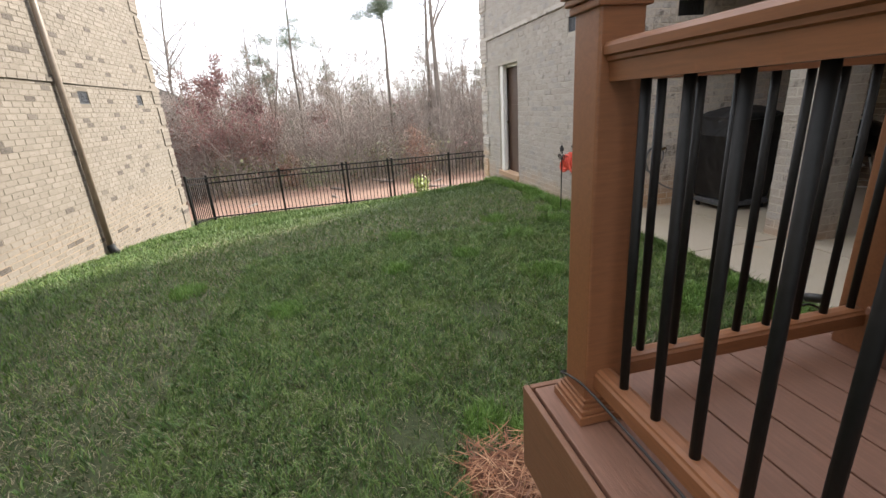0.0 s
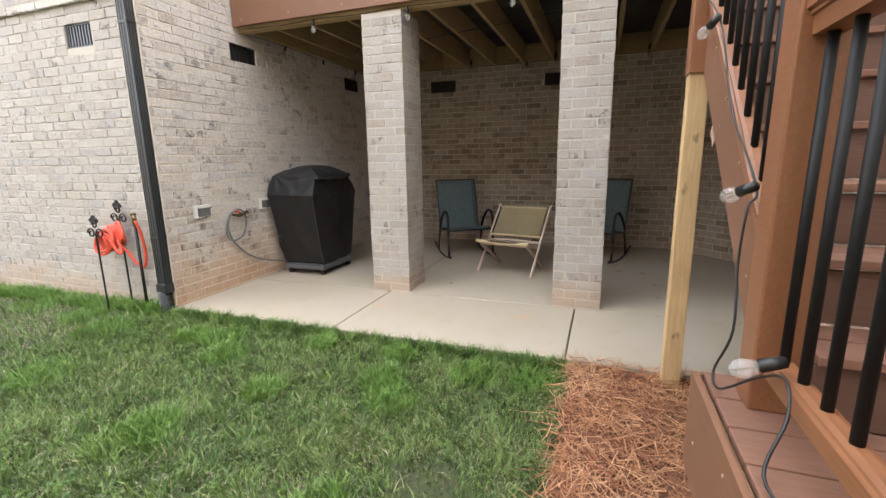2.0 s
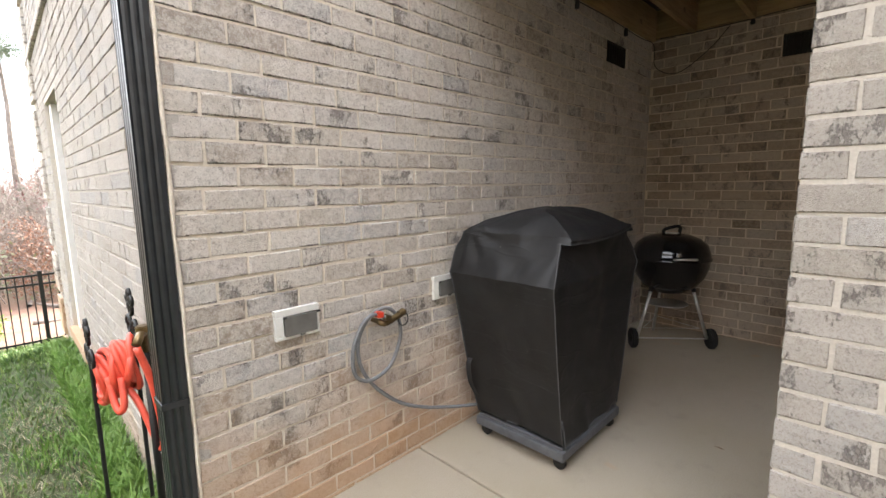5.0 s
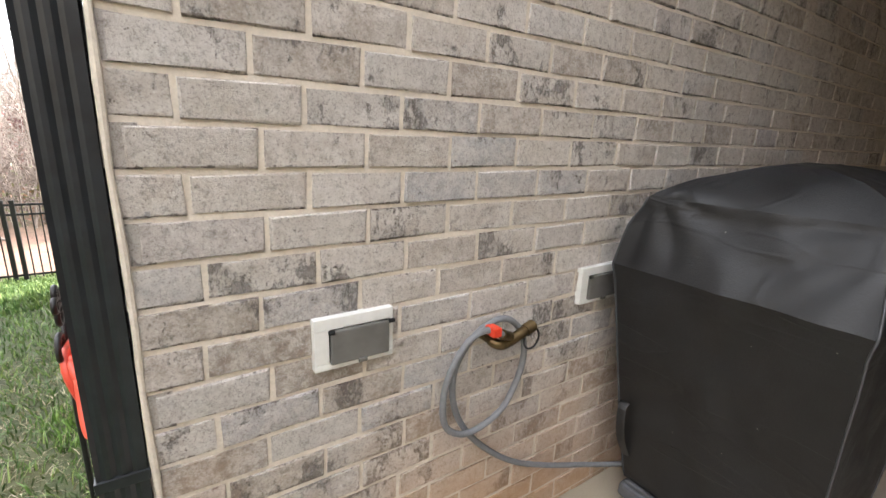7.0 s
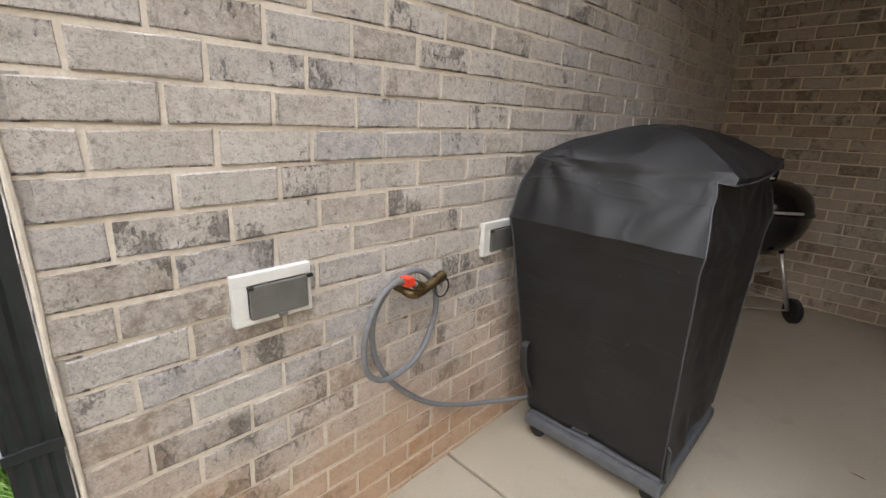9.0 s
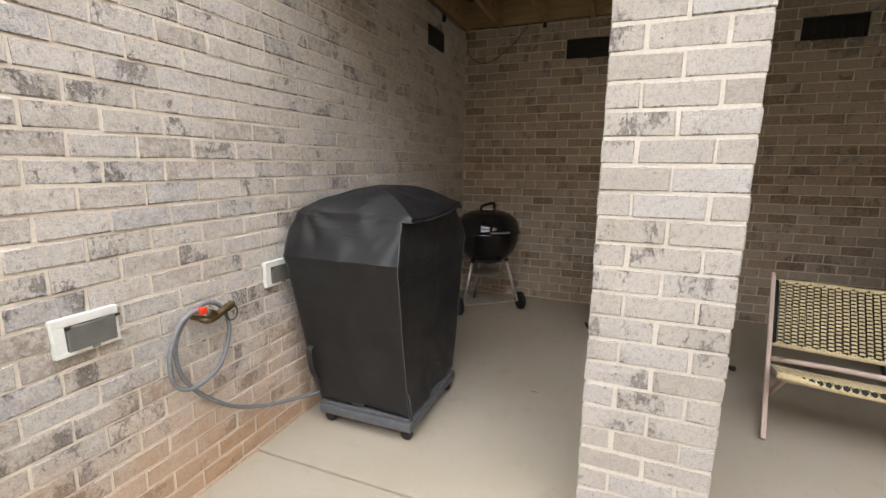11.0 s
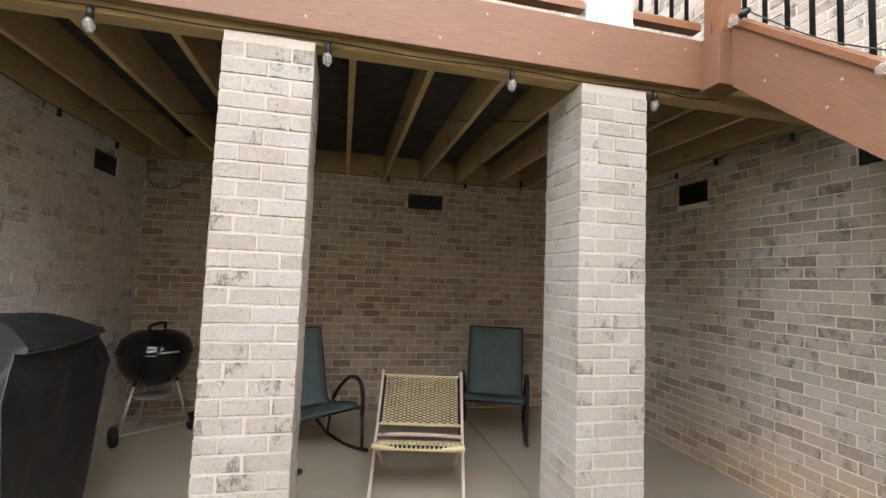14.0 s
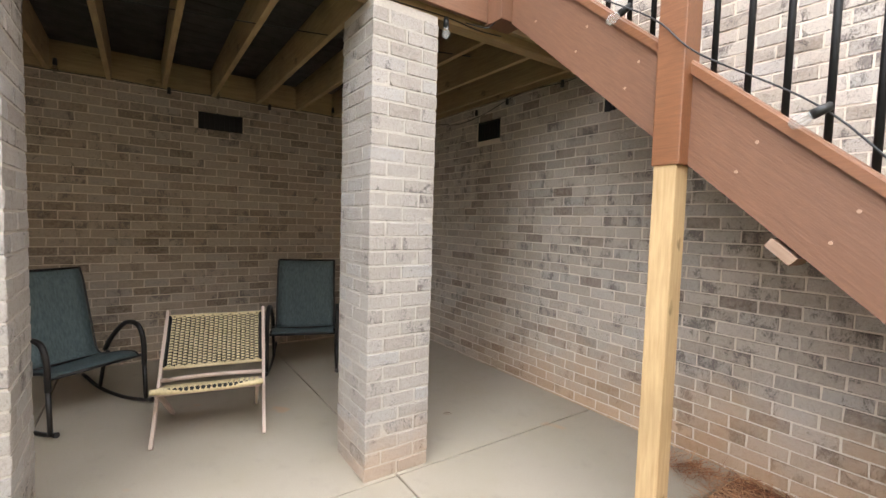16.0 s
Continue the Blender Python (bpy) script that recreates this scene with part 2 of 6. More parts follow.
def lumber_material(name, a, c2):
    m, t, b = mat(name)
    v = where(t, (1.2, 16, 16), local=True)
    g = noise_tex(t, v, 4, 5, 0.6)
    k = noise_tex(t, where(t, (2.5, 5, 5), local=True), 2.2, 2)
    c = blend(t, ramp(t, g, [(0.3, 0.0), (0.7, 1.0)]), a, c2)
    c = blend(t, ramp(t, k, [(0.70, 0.0), (0.75, 0.7)]), c, tuple(x * 0.35 for x in a))
    c = blend(t, ramp(t, noise_tex(t, where(t), 3, 3), [(0.45, 0.0), (0.8, 0.45)]), c, tuple(x * 0.7 for x in a))
    t.links.new(c, b.inputs["Base Color"])
    b.inputs["Roughness"].default_value = 0.75
    bump(t, b, g, 0.2, 0.004)
    return m


M_LUMBER = lumber_material("treated_pine", (0.42, 0.275, 0.13), (0.56, 0.40, 0.21))
M_JOIST = lumber_material("weathered_treated_pine", (0.29, 0.20, 0.10), (0.43, 0.31, 0.165))
M_CLEAT = lumber_material("weathered_pinkish_block", (0.27, 0.175, 0.12), (0.36, 0.245, 0.175))
# near-black copy of the deck board colour, with the shade between joists painted in
M_UNDER = simple("shade_dark_deck_board", (0.05, 0.043, 0.04), 0.9, vary=0.4, scale=8, local=False)
M_BLACK = simple("black_powder_coat", (0.007, 0.007, 0.0075), 0.55, 0.0, 0.3, 60, 0.05)
M_BLACK.node_tree.nodes["Principled BSDF"].inputs["Specular IOR Level"].default_value = 0.28
M_GALV = simple("galvanised_steel", (0.55, 0.55, 0.53), 0.4, 0.9, 0.2, 40)
M_SCREW = simple("tan_screw_head", (0.42, 0.26, 0.18), 0.5, 0.2, 0.1)
M_DSP = simple("black_painted_aluminium", (0.018, 0.021, 0.024), 0.35, 0.0, 0.3, 25, 0.1)
M_NDSP = simple("brown_grey_downspout", (0.17, 0.13, 0.095), 0.5, 0.0, 0.2, 8)
M_VENT = simple("black_vent_screen", (0.008, 0.008, 0.008), 0.7, 0.0, 0.3)
M_LOUVRE = simple("grey_metal_louvre", (0.085, 0.09, 0.10), 0.45, 0.4, 0.2)
M_WHITE = simple("white_paint", (0.75, 0.74, 0.71), 0.45, 0.0, 0.05, 20, 0.05)
M_PLASTIC = simple("white_plastic", (0.68, 0.68, 0.65), 0.35, 0.0, 0.08, 30, 0.03)
M_DOOR = board_material("dark_brown_door", (0.085, 0.048, 0.032), 0.5, 0.2, (14, 14, 1))
M_BRASS = simple("tarnished_brass", (0.17, 0.12, 0.06), 0.35, 0.85, 0.3, 60)
M_GHOSE = simple("grey_rubber_hose", (0.17, 0.175, 0.185), 0.55, 0.0, 0.15, 60)
M_RHOSE = simple("red_garden_hose", (0.68, 0.085, 0.05), 0.4, 0.0, 0.15, 30)
M_RED = simple("red_plastic", (0.65, 0.05, 0.02), 0.4)
M_IRON = simple("black_wrought_iron", (0.015, 0.015, 0.016), 0.5, 0.3, 0.3, 60, 0.2)
M_CORD = simple("black_rubber_cord", (0.014, 0.014, 0.015), 0.5, 0.0, 0.2, 60)
M_ENAMEL = simple("black_enamel", (0.008, 0.008, 0.009), 0.12, 0.0, 0.2, 20, 0.0)
M_ALU = simple("dull_aluminium", (0.62, 0.62, 0.60), 0.38, 0.85, 0.12, 40)
M_TYRE = simple("black_plastic_tyre", (0.012, 0.012, 0.012), 0.6)
M_TRAY = simple("grey_plastic_tray", (0.085, 0.09, 0.10), 0.55, 0.0, 0.2, 30)
M_CHAIRF = simple("dark_bronze_chair_frame", (0.018, 0.016, 0.015), 0.4, 0.3, 0.3, 60)
M_TEAK = lumber_material("pale_pink_wood", (0.48, 0.37, 0.305), (0.60, 0.49, 0.42))
M_ROPEY = simple("straw_yellow_cord", (0.62, 0.515, 0.30), 0.8, 0.0, 0.2, 90, 0.3)
M_ROPEK = simple("black_cord", (0.014, 0.014, 0.012), 0.8, 0.0, 0.3, 90, 0.3)
M_SEAM = simple("worn_grey_binding", (0.055, 0.058, 0.064), 0.6)


def cover_material():
    m, t, b = mat("black_vinyl_grill_cover")
    p = where(t)
    n1, n2 = noise_tex(t, p, 260, 3), noise_tex(t, p, 9, 5, 0.65)
    n3 = noise_tex(t, p, 2.6, 4)
    c = blend(t, ramp(t, n2, [(0.35, 0.0), (0.7, 1.0)]), (0.0085, 0.0085, 0.0093), (0.0155, 0.016, 0.0172))
    c = blend(t, ramp(t, n3, [(0.52, 0.0), (0.75, 0.6)]), c, (0.024, 0.025, 0.028))
    c = blend(t, ramp(t, noise_tex(t, p, 47, 2), [(0.77, 0.0), (0.79, 0.7)]), c, (0.22, 0.21, 0.19))
    t.links.new(c, b.inputs["Base Color"])
    t.links.new(ramp(t, n2, [(0.3, 0.42), (0.7, 0.58)]), b.inputs["Roughness"])
    b.inputs["Specular IOR Level"].default_value = 0.38
    # a few long, straight creases
    fold = noise_tex(t, where(t, (1.0, 1.0, 5.0)), 2.2, 1, 0.4)
    crease = ramp(t, maths(t, "ABSOLUTE", maths(t, "SUBTRACT", fold, 0.55)), [(0.0, 1.0), (0.02, 0.0)], True)
    h = blend(t, 0.25, blend(t, 0.25, n2, n1), crease)
    bump(t, b, h, 0.3, 0.012)
    return m


M_COVER = cover_material()


def sling_material():
    m, t, b = mat("teal_mesh_sling")
    v = where(t, local=True)
    wv = node(t, "ShaderNodeTexWave", Scale=160.0, Distortion=2.0)
    t.links.new(v, wv.inputs["Vector"])
    n2 = noise_tex(t, where(t, (60, 60, 3), local=True), 1.4, 4)
    c = blend(t, ramp(t, n2, [(0.35, 0.0), (0.65, 1.0)]), (0.055, 0.082, 0.086), (0.10, 0.137, 0.14))
    c = blend(t, ramp(t, wv.outputs[1], [(0.2, 0.35), (0.6, 0.0)]), c, (0.03, 0.05, 0.055))
    t.links.new(c, b.inputs["Base Color"])
    b.inputs["Roughness"].default_value = 0.7
    bump(t, b, wv.outputs[1], 0.2, 0.002)
    return m


M_SLING = sling_material()


def glass_material():
    m, t, b = mat("clear_glass")
    b.inputs["Base Color"].default_value = (0.6, 0.61, 0.6, 1)
    b.inputs["Roughness"].default_value = 0.06
    b.inputs["Specular IOR Level"].default_value = 1.0
    b.inputs["Alpha"].default_value = 0.22
    return m


M_GLASS = glass_material()
M_SMOKE = simple("smoked_outlet_lid", (0.125, 0.122, 0.115), 0.2, 0.0, 0.2, 12)


def ground_material():
    m, t, b = mat("lawn_soil_and_woodland_floor")
    p = where(t)
    n1, n2, n3 = noise_tex(t, p, 38, 6, 0.7), noise_tex(t, p, 2.2, 4), noise_tex(t, p, 0.35, 5)
    turf = blend(t, ramp(t, n1, [(0.3, 0.0), (0.7, 1.0)]), (0.022, 0.034, 0.010), (0.080, 0.090, 0.038))
    turf = blend(t, ramp(t, n2, [(0.55, 0.0), (0.75, 0.5)]), turf, (0.13, 0.115, 0.055))
    clay = blend(t, ramp(t, n1, [(0.3, 0.0), (0.7, 1.0)]), (0.13, 0.068, 0.045), (0.24, 0.14, 0.10))
    clay = blend(t, ramp(t, n2, [(0.5, 0.0), (0.65, 0.6)]), clay, (0.085, 0.055, 0.036))
    leaf = blend(t, ramp(t, n1, [(0.3, 0.0), (0.7, 1.0)]), (0.07, 0.048, 0.032), (0.19, 0.13, 0.085))
    sep = t.nodes.new("ShaderNodeSeparateXYZ")
    t.links.new(t.nodes.new("ShaderNodeNewGeometry").outputs["Position"], sep.inputs[0])
    y = maths(t, "ADD", sep.outputs[1], maths(t, "MULTIPLY", maths(t, "SUBTRACT", n2, 0.5), 1.6))
    y2 = maths(t, "ADD", sep.outputs[1], maths(t, "MULTIPLY", maths(t, "SUBTRACT", n3, 0.5), 14))
    c = blend(t, ramp(t, maths(t, "MULTIPLY", y, 0.01), [(0.136, 0.0), (0.140, 1.0)]), turf, clay)
    c = blend(t, ramp(t, maths(t, "MULTIPLY", y2, 0.01), [(0.20, 0.0), (0.24, 1.0)]), c, leaf)
    t.links.new(c, b.inputs["Base Color"])
    b.inputs["Roughness"].default_value = 0.95
    bump(t, b, n1, 0.6, 0.03)
    return m


M_GROUND = ground_material()


def leaf_material(name, a, c2, c3, patch=(0.5, 0.7)):
    """Blades and leaves: each its own shade, in drifts and in clumps."""
    m, t, b = mat(name)
    rnd = t.nodes.new("ShaderNodeNewGeometry").outputs["Random Per Island"]
    drift = noise_tex(t, where(t), 1.7, 4)
    clump = noise_tex(t, where(t), 8.5, 3)
    c = ramp(t, rnd, [(0.0, a), (0.6, c2), (1.0, c3)])
    c = blend(t, ramp(t, clump, [(0.36, 0.45), (0.5, 0.0)]), c, tuple(x * 0.85 for x in a))
    c = blend(t, ramp(t, clump, [(0.55, 0.0), (0.75, 0.3)]), c, c3)
    c = blend(t, ramp(t, drift, [(patch[0], 0.0), (patch[1], 0.45)]), c, c3)
    t.links.new(c, b.inputs["Base Color"])
    b.inputs["Roughness"].default_value = 0.55
    return m


M_BLADE = leaf_material("fescue_blade", (0.029, 0.076, 0.012), (0.082, 0.166, 0.028), (0.21, 0.275, 0.075))
M_TUFT = leaf_material("bright_grass_tuft", (0.075, 0.17, 0.022), (0.13, 0.25, 0.04), (0.19, 0.29, 0.07))
M_THATCH = leaf_material("dry_thatch", (0.22, 0.185, 0.105), (0.33, 0.285, 0.18), (0.42, 0.37, 0.25))
M_STRAW = leaf_material("pine_straw", (0.14, 0.046, 0.019), (0.37, 0.15, 0.065), (0.64, 0.38, 0.21))
M_STRAWBED = simple("pine_straw_bed", (0.14, 0.055, 0.026), 0.95, vary=0.5, scale=60, bumps=0.6, local=False, dist=0.02)
M_BARK = simple("grey_bark", (0.18, 0.15, 0.128), 0.9, vary=0.3, scale=9, bumps=0.4, dist=0.02)
M_TWIG = simple("grey_brown_twigs", (0.27, 0.225, 0.195), 0.9, vary=0.3, scale=3, bumps=0.0)
M_PINE = leaf_material("pine_needles", (0.02, 0.042, 0.018), (0.045, 0.075, 0.03), (0.08, 0.11, 0.045))
M_REDLEAF = leaf_material("red_buds", (0.10, 0.034, 0.032), (0.17, 0.062, 0.056), (0.23, 0.105, 0.09))
M_RUST = leaf_material("rust_leaves", (0.13, 0.055, 0.03), (0.20, 0.085, 0.045), (0.26, 0.13, 0.075))
M_SCRUB = leaf_material("olive_scrub", (0.06, 0.065, 0.03), (0.12, 0.125, 0.055), (0.20, 0.19, 0.085))
M_DRYLEAF = simple("dry_fallen_leaf", (0.16, 0.085, 0.04), 0.7)
M_FARWALL = simple("tan_far_wall", (0.36, 0.25, 0.17), 0.8)
M_FARROOF = simple("grey_far_roof", (0.12, 0.115, 0.11), 0.8)
M_BULBCAP = simple("black_socket", (0.012, 0.012, 0.012), 0.45)


# ---- building helpers ----
def mesh_of(name, bm, material, smooth=False):
    me = bpy.data.meshes.new(name)
    bm.to_mesh(me)
    bm.free()
    if material:
        me.materials.append(material)
    if smooth:
        me.polygons.foreach_set("use_smooth", [True] * len(me.polygons))
    return me


def part(name, bm, material, parent=None, label="", smooth=False, at=None):
    me = bm if isinstance(bm, bpy.types.Mesh) else mesh_of(name, bm, material, smooth)
    ob = new(name, me)
    if parent is not None:
        ob.parent = parent
    if at is not None:
        ob.matrix_basis = at
    return tagged(ob, label)


def thing(name, label, category, m=None, group="", kind=""):
    ob = new(name)
    ob.empty_display_size = 0.1
    if m is not None:
        ob.matrix_basis = m
    return tagged(ob, label, category, group, kind)


def box(lo, hi, bevel=0.0, bm=None, segs=2):
    own = bmesh.new()
    c = [(a + b) / 2 for a, b in zip(lo, hi)]
    s = [abs(b - a) for a, b in zip(lo, hi)]
    bmesh.ops.create_cube(own, size=1, matrix=Matrix.Translation(c) @ Matrix.Diagonal((*s, 1)))
    if bevel:
        bmesh.ops.bevel(own, geom=own.edges[:], offset=min(bevel, min(s) * 0.45), segments=segs, affect="EDGES", profile=0.6)
    return join(bm, own)


def join(bm, other):
    if bm is None:
        return other
    tmp = bpy.data.meshes.new("tmp")
    other.to_mesh(tmp)
    other.free()
    bm.from_mesh(tmp)
    bpy.data.meshes.remove(tmp)
    return bm


def cylinder(p, q, r, r2=None, sides=16, bm=None, bevel=0.0):
    own = bmesh.new()
    p, q = Vector(p), Vector(q)
    d = q - p
    m = Matrix.Translation((p + q) / 2) @ d.to_track_quat("Z", "Y").to_matrix().to_4x4()
    bmesh.ops.create_cone(own, cap_ends=True, segments=sides, radius1=r, radius2=r if r2 is None else r2, depth=d.length, matrix=m)
    if bevel:
        bmesh.ops.bevel(own, geom=[e for e in own.edges if len(e.link_faces) == 2 and e.calc_face_angle(0) > 0.8], offset=bevel, segments=2, affect="EDGES")
    return join(bm, own)


def tube(points, r, sides=8, bm=None, closed=False, flat=1.0):
    """A swept tube; r is one radius or one for each point; flat squeezes it along its second axis."""
    own = bmesh.new()
    pts = [Vector(p) for p in points]
    n = len(pts)
    rs = [r] * n if isinstance(r, (int, float)) else list(r)
    rings, side = [], None
    for i, p in enumerate(pts):
        a = pts[(i - 1) % n] if closed or i else pts[i]
        b = pts[(i + 1) % n] if closed or i < n - 1 else pts[i]
        d = (b - a).normalized()
        if side is None:
            side = d.orthogonal().normalized()
            if abs(d.z) < 0.9:
                side = d.cross(Vector((0, 0, 1))).normalized()
        side = (side - d * side.dot(d)).normalized()
        up = d.cross(side)
        rings.append([own.verts.new(p + (side * math.cos(k) + up * math.sin(k) * flat) * rs[i]) for k in [2 * math.pi * j / sides for j in range(sides)]])
    m = n if closed else n - 1
    for i in range(m):
        a, b = rings[i], rings[(i + 1) % n]
        for j in range(sides):
            own.faces.new((a[j], a[(j + 1) % sides], b[(j + 1) % sides], b[j]))
    if not closed:
        own.faces.new(list(reversed(rings[0])))
        own.faces.new(rings[-1])
    return join(bm, own)


def curve_pts(points, steps=8):
    """Points along a smooth line through the given ones."""
    p = [Vector(v) for v in points]
    p = [2 * p[0] - p[1], *p, 2 * p[-1] - p[-2]]
    out = []
    for i in range(1, len(p) - 2):
        for k in range(steps):
            u = k / steps
            out.append(0.5 * (2 * p[i] + (p[i + 1] - p[i - 1]) * u + (2 * p[i - 1] - 5 * p[i] + 4 * p[i + 1] - p[i + 2]) * u * u
                              + (3 * p[i] - 3 * p[i + 1] + p[i + 2] - p[i - 1]) * u ** 3))
    return out + [p[-2]]


def lathe(profile, sides=40, bm=None):
    own = bmesh.new()
    rings = []
    for r, z in profile:
        rings.append([own.verts.new((r * math.cos(2 * math.pi * j / sides), r * math.sin(2 * math.pi * j / sides), z)) for j in range(sides)])
    for a, b in zip(rings, rings[1:]):
        for j in range(sides):
            own.faces.new((a[j], a[(j + 1) % sides], b[(j + 1) % sides], b[j]))
    for ring, flip in ((rings[0], True), (rings[-1], False)):
        if max(v.co.xy.length for v in ring) > 1e-4:
            own.faces.new(list(reversed(ring)) if flip else ring)
    bmesh.ops.remove_doubles(own, verts=own.verts[:], dist=1e-5)
    return join(bm, own)


def raw_mesh(name, verts, faces, material, smooth=False):
    """A mesh from numpy arrays: all faces with the same number of corners."""
    me = bpy.data.meshes.new(name)
    verts, faces = np.asarray(verts, np.float32), np.asarray(faces, np.int32)
    k = faces.shape[1]
    me.vertices.add(len(verts))
    me.vertices.foreach_set("co", verts.ravel())
    me.loops.add(faces.size)
    me.loops.foreach_set("vertex_index", faces.ravel())
    me.polygons.add(len(faces))
    me.polygons.foreach_set("loop_start", np.arange(0, faces.size, k, dtype=np.int32))
    me.polygons.foreach_set("loop_total", np.full(len(faces), k, np.int32))
    me.update(calc_edges=True)
    me.materials.append(material)
    me.polygons.foreach_set("use_smooth", [bool(smooth)] * len(faces))
    return me


def brick_arrays(length, height, depth, rng):
    """Front-chamfered brick, centred on its front face; x along, y inwards, z up: vertices and faces."""
    a, b = length / 2, height / 2
    c = 0.003
    v = []
    for y, i in ((depth, 0), (c, 0), (0.0, c)):
        for sx, sz in ((-1, -1), (1, -1), (1, 1), (-1, 1)):
            v.append((sx * (a - i) + rng.uniform(-1, 1) * 0.0026, y + (rng.uniform(-1, 1) * 0.0018 if y < depth else 0), sz * (b - i) + rng.uniform(-1, 1) * 0.0026))
    f = []
    for o in (0, 4):
        for j in range(4):
            f.append((o + j, o + (j + 1) % 4, o + 4 + (j + 1) % 4, o + 4 + j))
    f.append((8, 9, 10, 11))
    return v, f


def lay_courses(length, z0, z1, holes, rng, shift=0.0):
    """Running bond with 10 mm joints: (u0, u1, z0, z1) for each brick, cut at the holes."""
    out = []
    for k in range(int(math.floor((z0 - BED) / COURSE)), int(math.ceil((z1 - BED) / COURSE))):
        za, zb = BED + k * COURSE + 0.005, BED + (k + 1) * COURSE - 0.005
        za, zb = max(za, z0 + 0.003), min(zb, z1 - 0.003)
        if zb - za < 0.02:
            continue
        u = -shift - (BRICK / 2 if k % 2 else 0) + (rng.uniform(-0.014, 0.014))
        while u < length:
            spans = [(max(u + 0.005, 0.002), min(u + BRICK - 0.005, length - 0.002))]
            for h0, h1, g0, g1 in holes:
                if zb > g0 + 0.01 and za < g1 - 0.01:
                    spans = [s for a, b in spans for s in ((a, min(b, h0 - 0.006)), (max(a, h1 + 0.006), b)) if s[1] - s[0] > 0.001]
            out += [(a, b, za, zb) for a, b in spans if b - a > 0.025]
            u += BRICK
    return out


def brick_wall(name, start, end, z0, z1, inward, holes=(), near=None, material=None, thick=0.22, label="", backing_holes=True, core_mat=None, grow=(0.0, 0.0), bond=None):
    """A wall of laid bricks from start to end, its face on that line; inward points into the wall. near: (u0, u1, z0, z1), the stretch whose bricks are pieces of their own."""
    rng = random.Random(name)
    material = material or M_BRICK
    s, e = Vector((*start, 0)), Vector((*end, 0))
    along = (e - s).normalized()
    into = Vector((*inward, 0)).normalized()
    length = (e - s).length
    root = thing(name, label, "wall", Matrix.Translation(s), kind="structure")
    base = Matrix((along, into, Vector((0, 0, 1)))).transposed().to_4x4()
    flip = base.determinant() < 0
    # mortar core, in bands so that openings go through
    bm = bmesh.new()
    us = sorted({-grow[0], length + grow[1], *[min(max(h, 0), length) for q in holes for h in q[:2]]})
    zs = sorted({z0, z1, *[min(max(g, z0), z1) for q in holes for g in q[2:]]})
    for a, b in zip(us, us[1:]):
        for c, d in zip(zs, zs[1:]):
            um, zm = (a + b) / 2, (c + d) / 2
            if b - a < 1e-6 or d - c < 1e-6 or (backing_holes and any(h0 < um < h1 and g0 < zm < g1 for h0, h1, g0, g1 in holes)):
                continue
            box((a, 0.0035, c), (b, thick, d), bm=bm)
    for v in bm.verts:
        v.co = base.to_3x3() @ v.co
    bmesh.ops.remove_doubles(bm, verts=bm.verts[:], dist=1e-5)
    bmesh.ops.recalc_face_normals(bm, faces=bm.faces[:])
    part("mortar", bm, core_mat or M_MORTAR, root)
    bricks = lay_courses(length, z0, z1, holes, rng, 0.0885 if bond is None else bond)
    verts, faces, single = [], [], 0
    full = []
    for k in range(5):
        v, f = brick_arrays(BRICK - 0.010, COURSE - 0.010, 0.05, rng)
        me = raw_mesh("brick", [tuple(base.to_3x3() @ Vector(p)) for p in v], [tuple(reversed(q)) if flip else q for q in f], material)
        full.append(me)
    for a, b, c, d in bricks:
        proud = rng.uniform(-0.0025, 0.001)
        mid = Vector(((a + b) / 2, proud, (c + d) / 2))
        if near and single < 300 and abs(b - a - BRICK + 0.010) < 1e-4 and abs(d - c - COURSE + 0.010) < 1e-4 and near[0] < mid.x < near[1] and near[2] < mid.z < near[3]:
            ob = new("brick", full[rng.randrange(5)])
            ob.parent = root
            ob.matrix_basis = Matrix.Translation(base.to_3x3() @ mid)
            single += 1
            continue
        v, f = brick_arrays(b - a, d - c, 0.05, rng)
        o = len(verts)
        verts += [tuple(base.to_3x3() @ (Vector(p) + mid)) for p in v]
        faces += [tuple(o + i for i in (reversed(q) if flip else q)) for q in f]
    if verts:
        tagged(part("brickwork", raw_mesh("brickwork", verts, faces, material), None, root), kind="stuff")
    return root


# ---- ground ----
def knots(y, table):
    for (a, p), (b, q) in zip(table, table[1:]):
        if y <= b:
            u = (y - a) / (b - a)
            u = u * u * (3 - 2 * u) * 0.35 + u * 0.65
            return p + (q - p) * max(0.0, u)
    return table[-1][1]


NEAR_SIDE = [(-80, -0.3), (-4, -0.06), (5, -0.035), (7, -0.05), (8.8, -0.13), (9.7, -0.35), (11, -0.72), (13.3, -1.23), (20, -1.9), (30, -2.4), (80, -1.0), (400, 2.0)]
FAR_SIDE = [(-80, -0.3), (-4, -0.08), (4.5, -0.08), (5.64, -0.2), (8.1, -0.54), (12.0, -1.08), (13.3, -1.24), (20, -1.9), (30, -2.4), (80, -1.0), (400, 2.0)]


def grade(x, y):
    s = min(max((3.0 - x) / 7.0, 0.0), 1.0)
    z = knots(y, NEAR_SIDE) * (1 - s) + knots(y, FAR_SIDE) * s
    z += 0.02 * noise.noise((x * 0.9, y * 0.9, 0.3)) * (1 if x < 2.6 else 0.3)
    if x > XD and y < YFAR:
        z = min(z, -0.14)
    return z


def axis(*runs):
    out = []
    for a, b, step in runs:
        n = max(1, round((b - a) / step))
        out += [a + (b - a) * i / n for i in range(n)]
    return out + [runs[-1][1]]


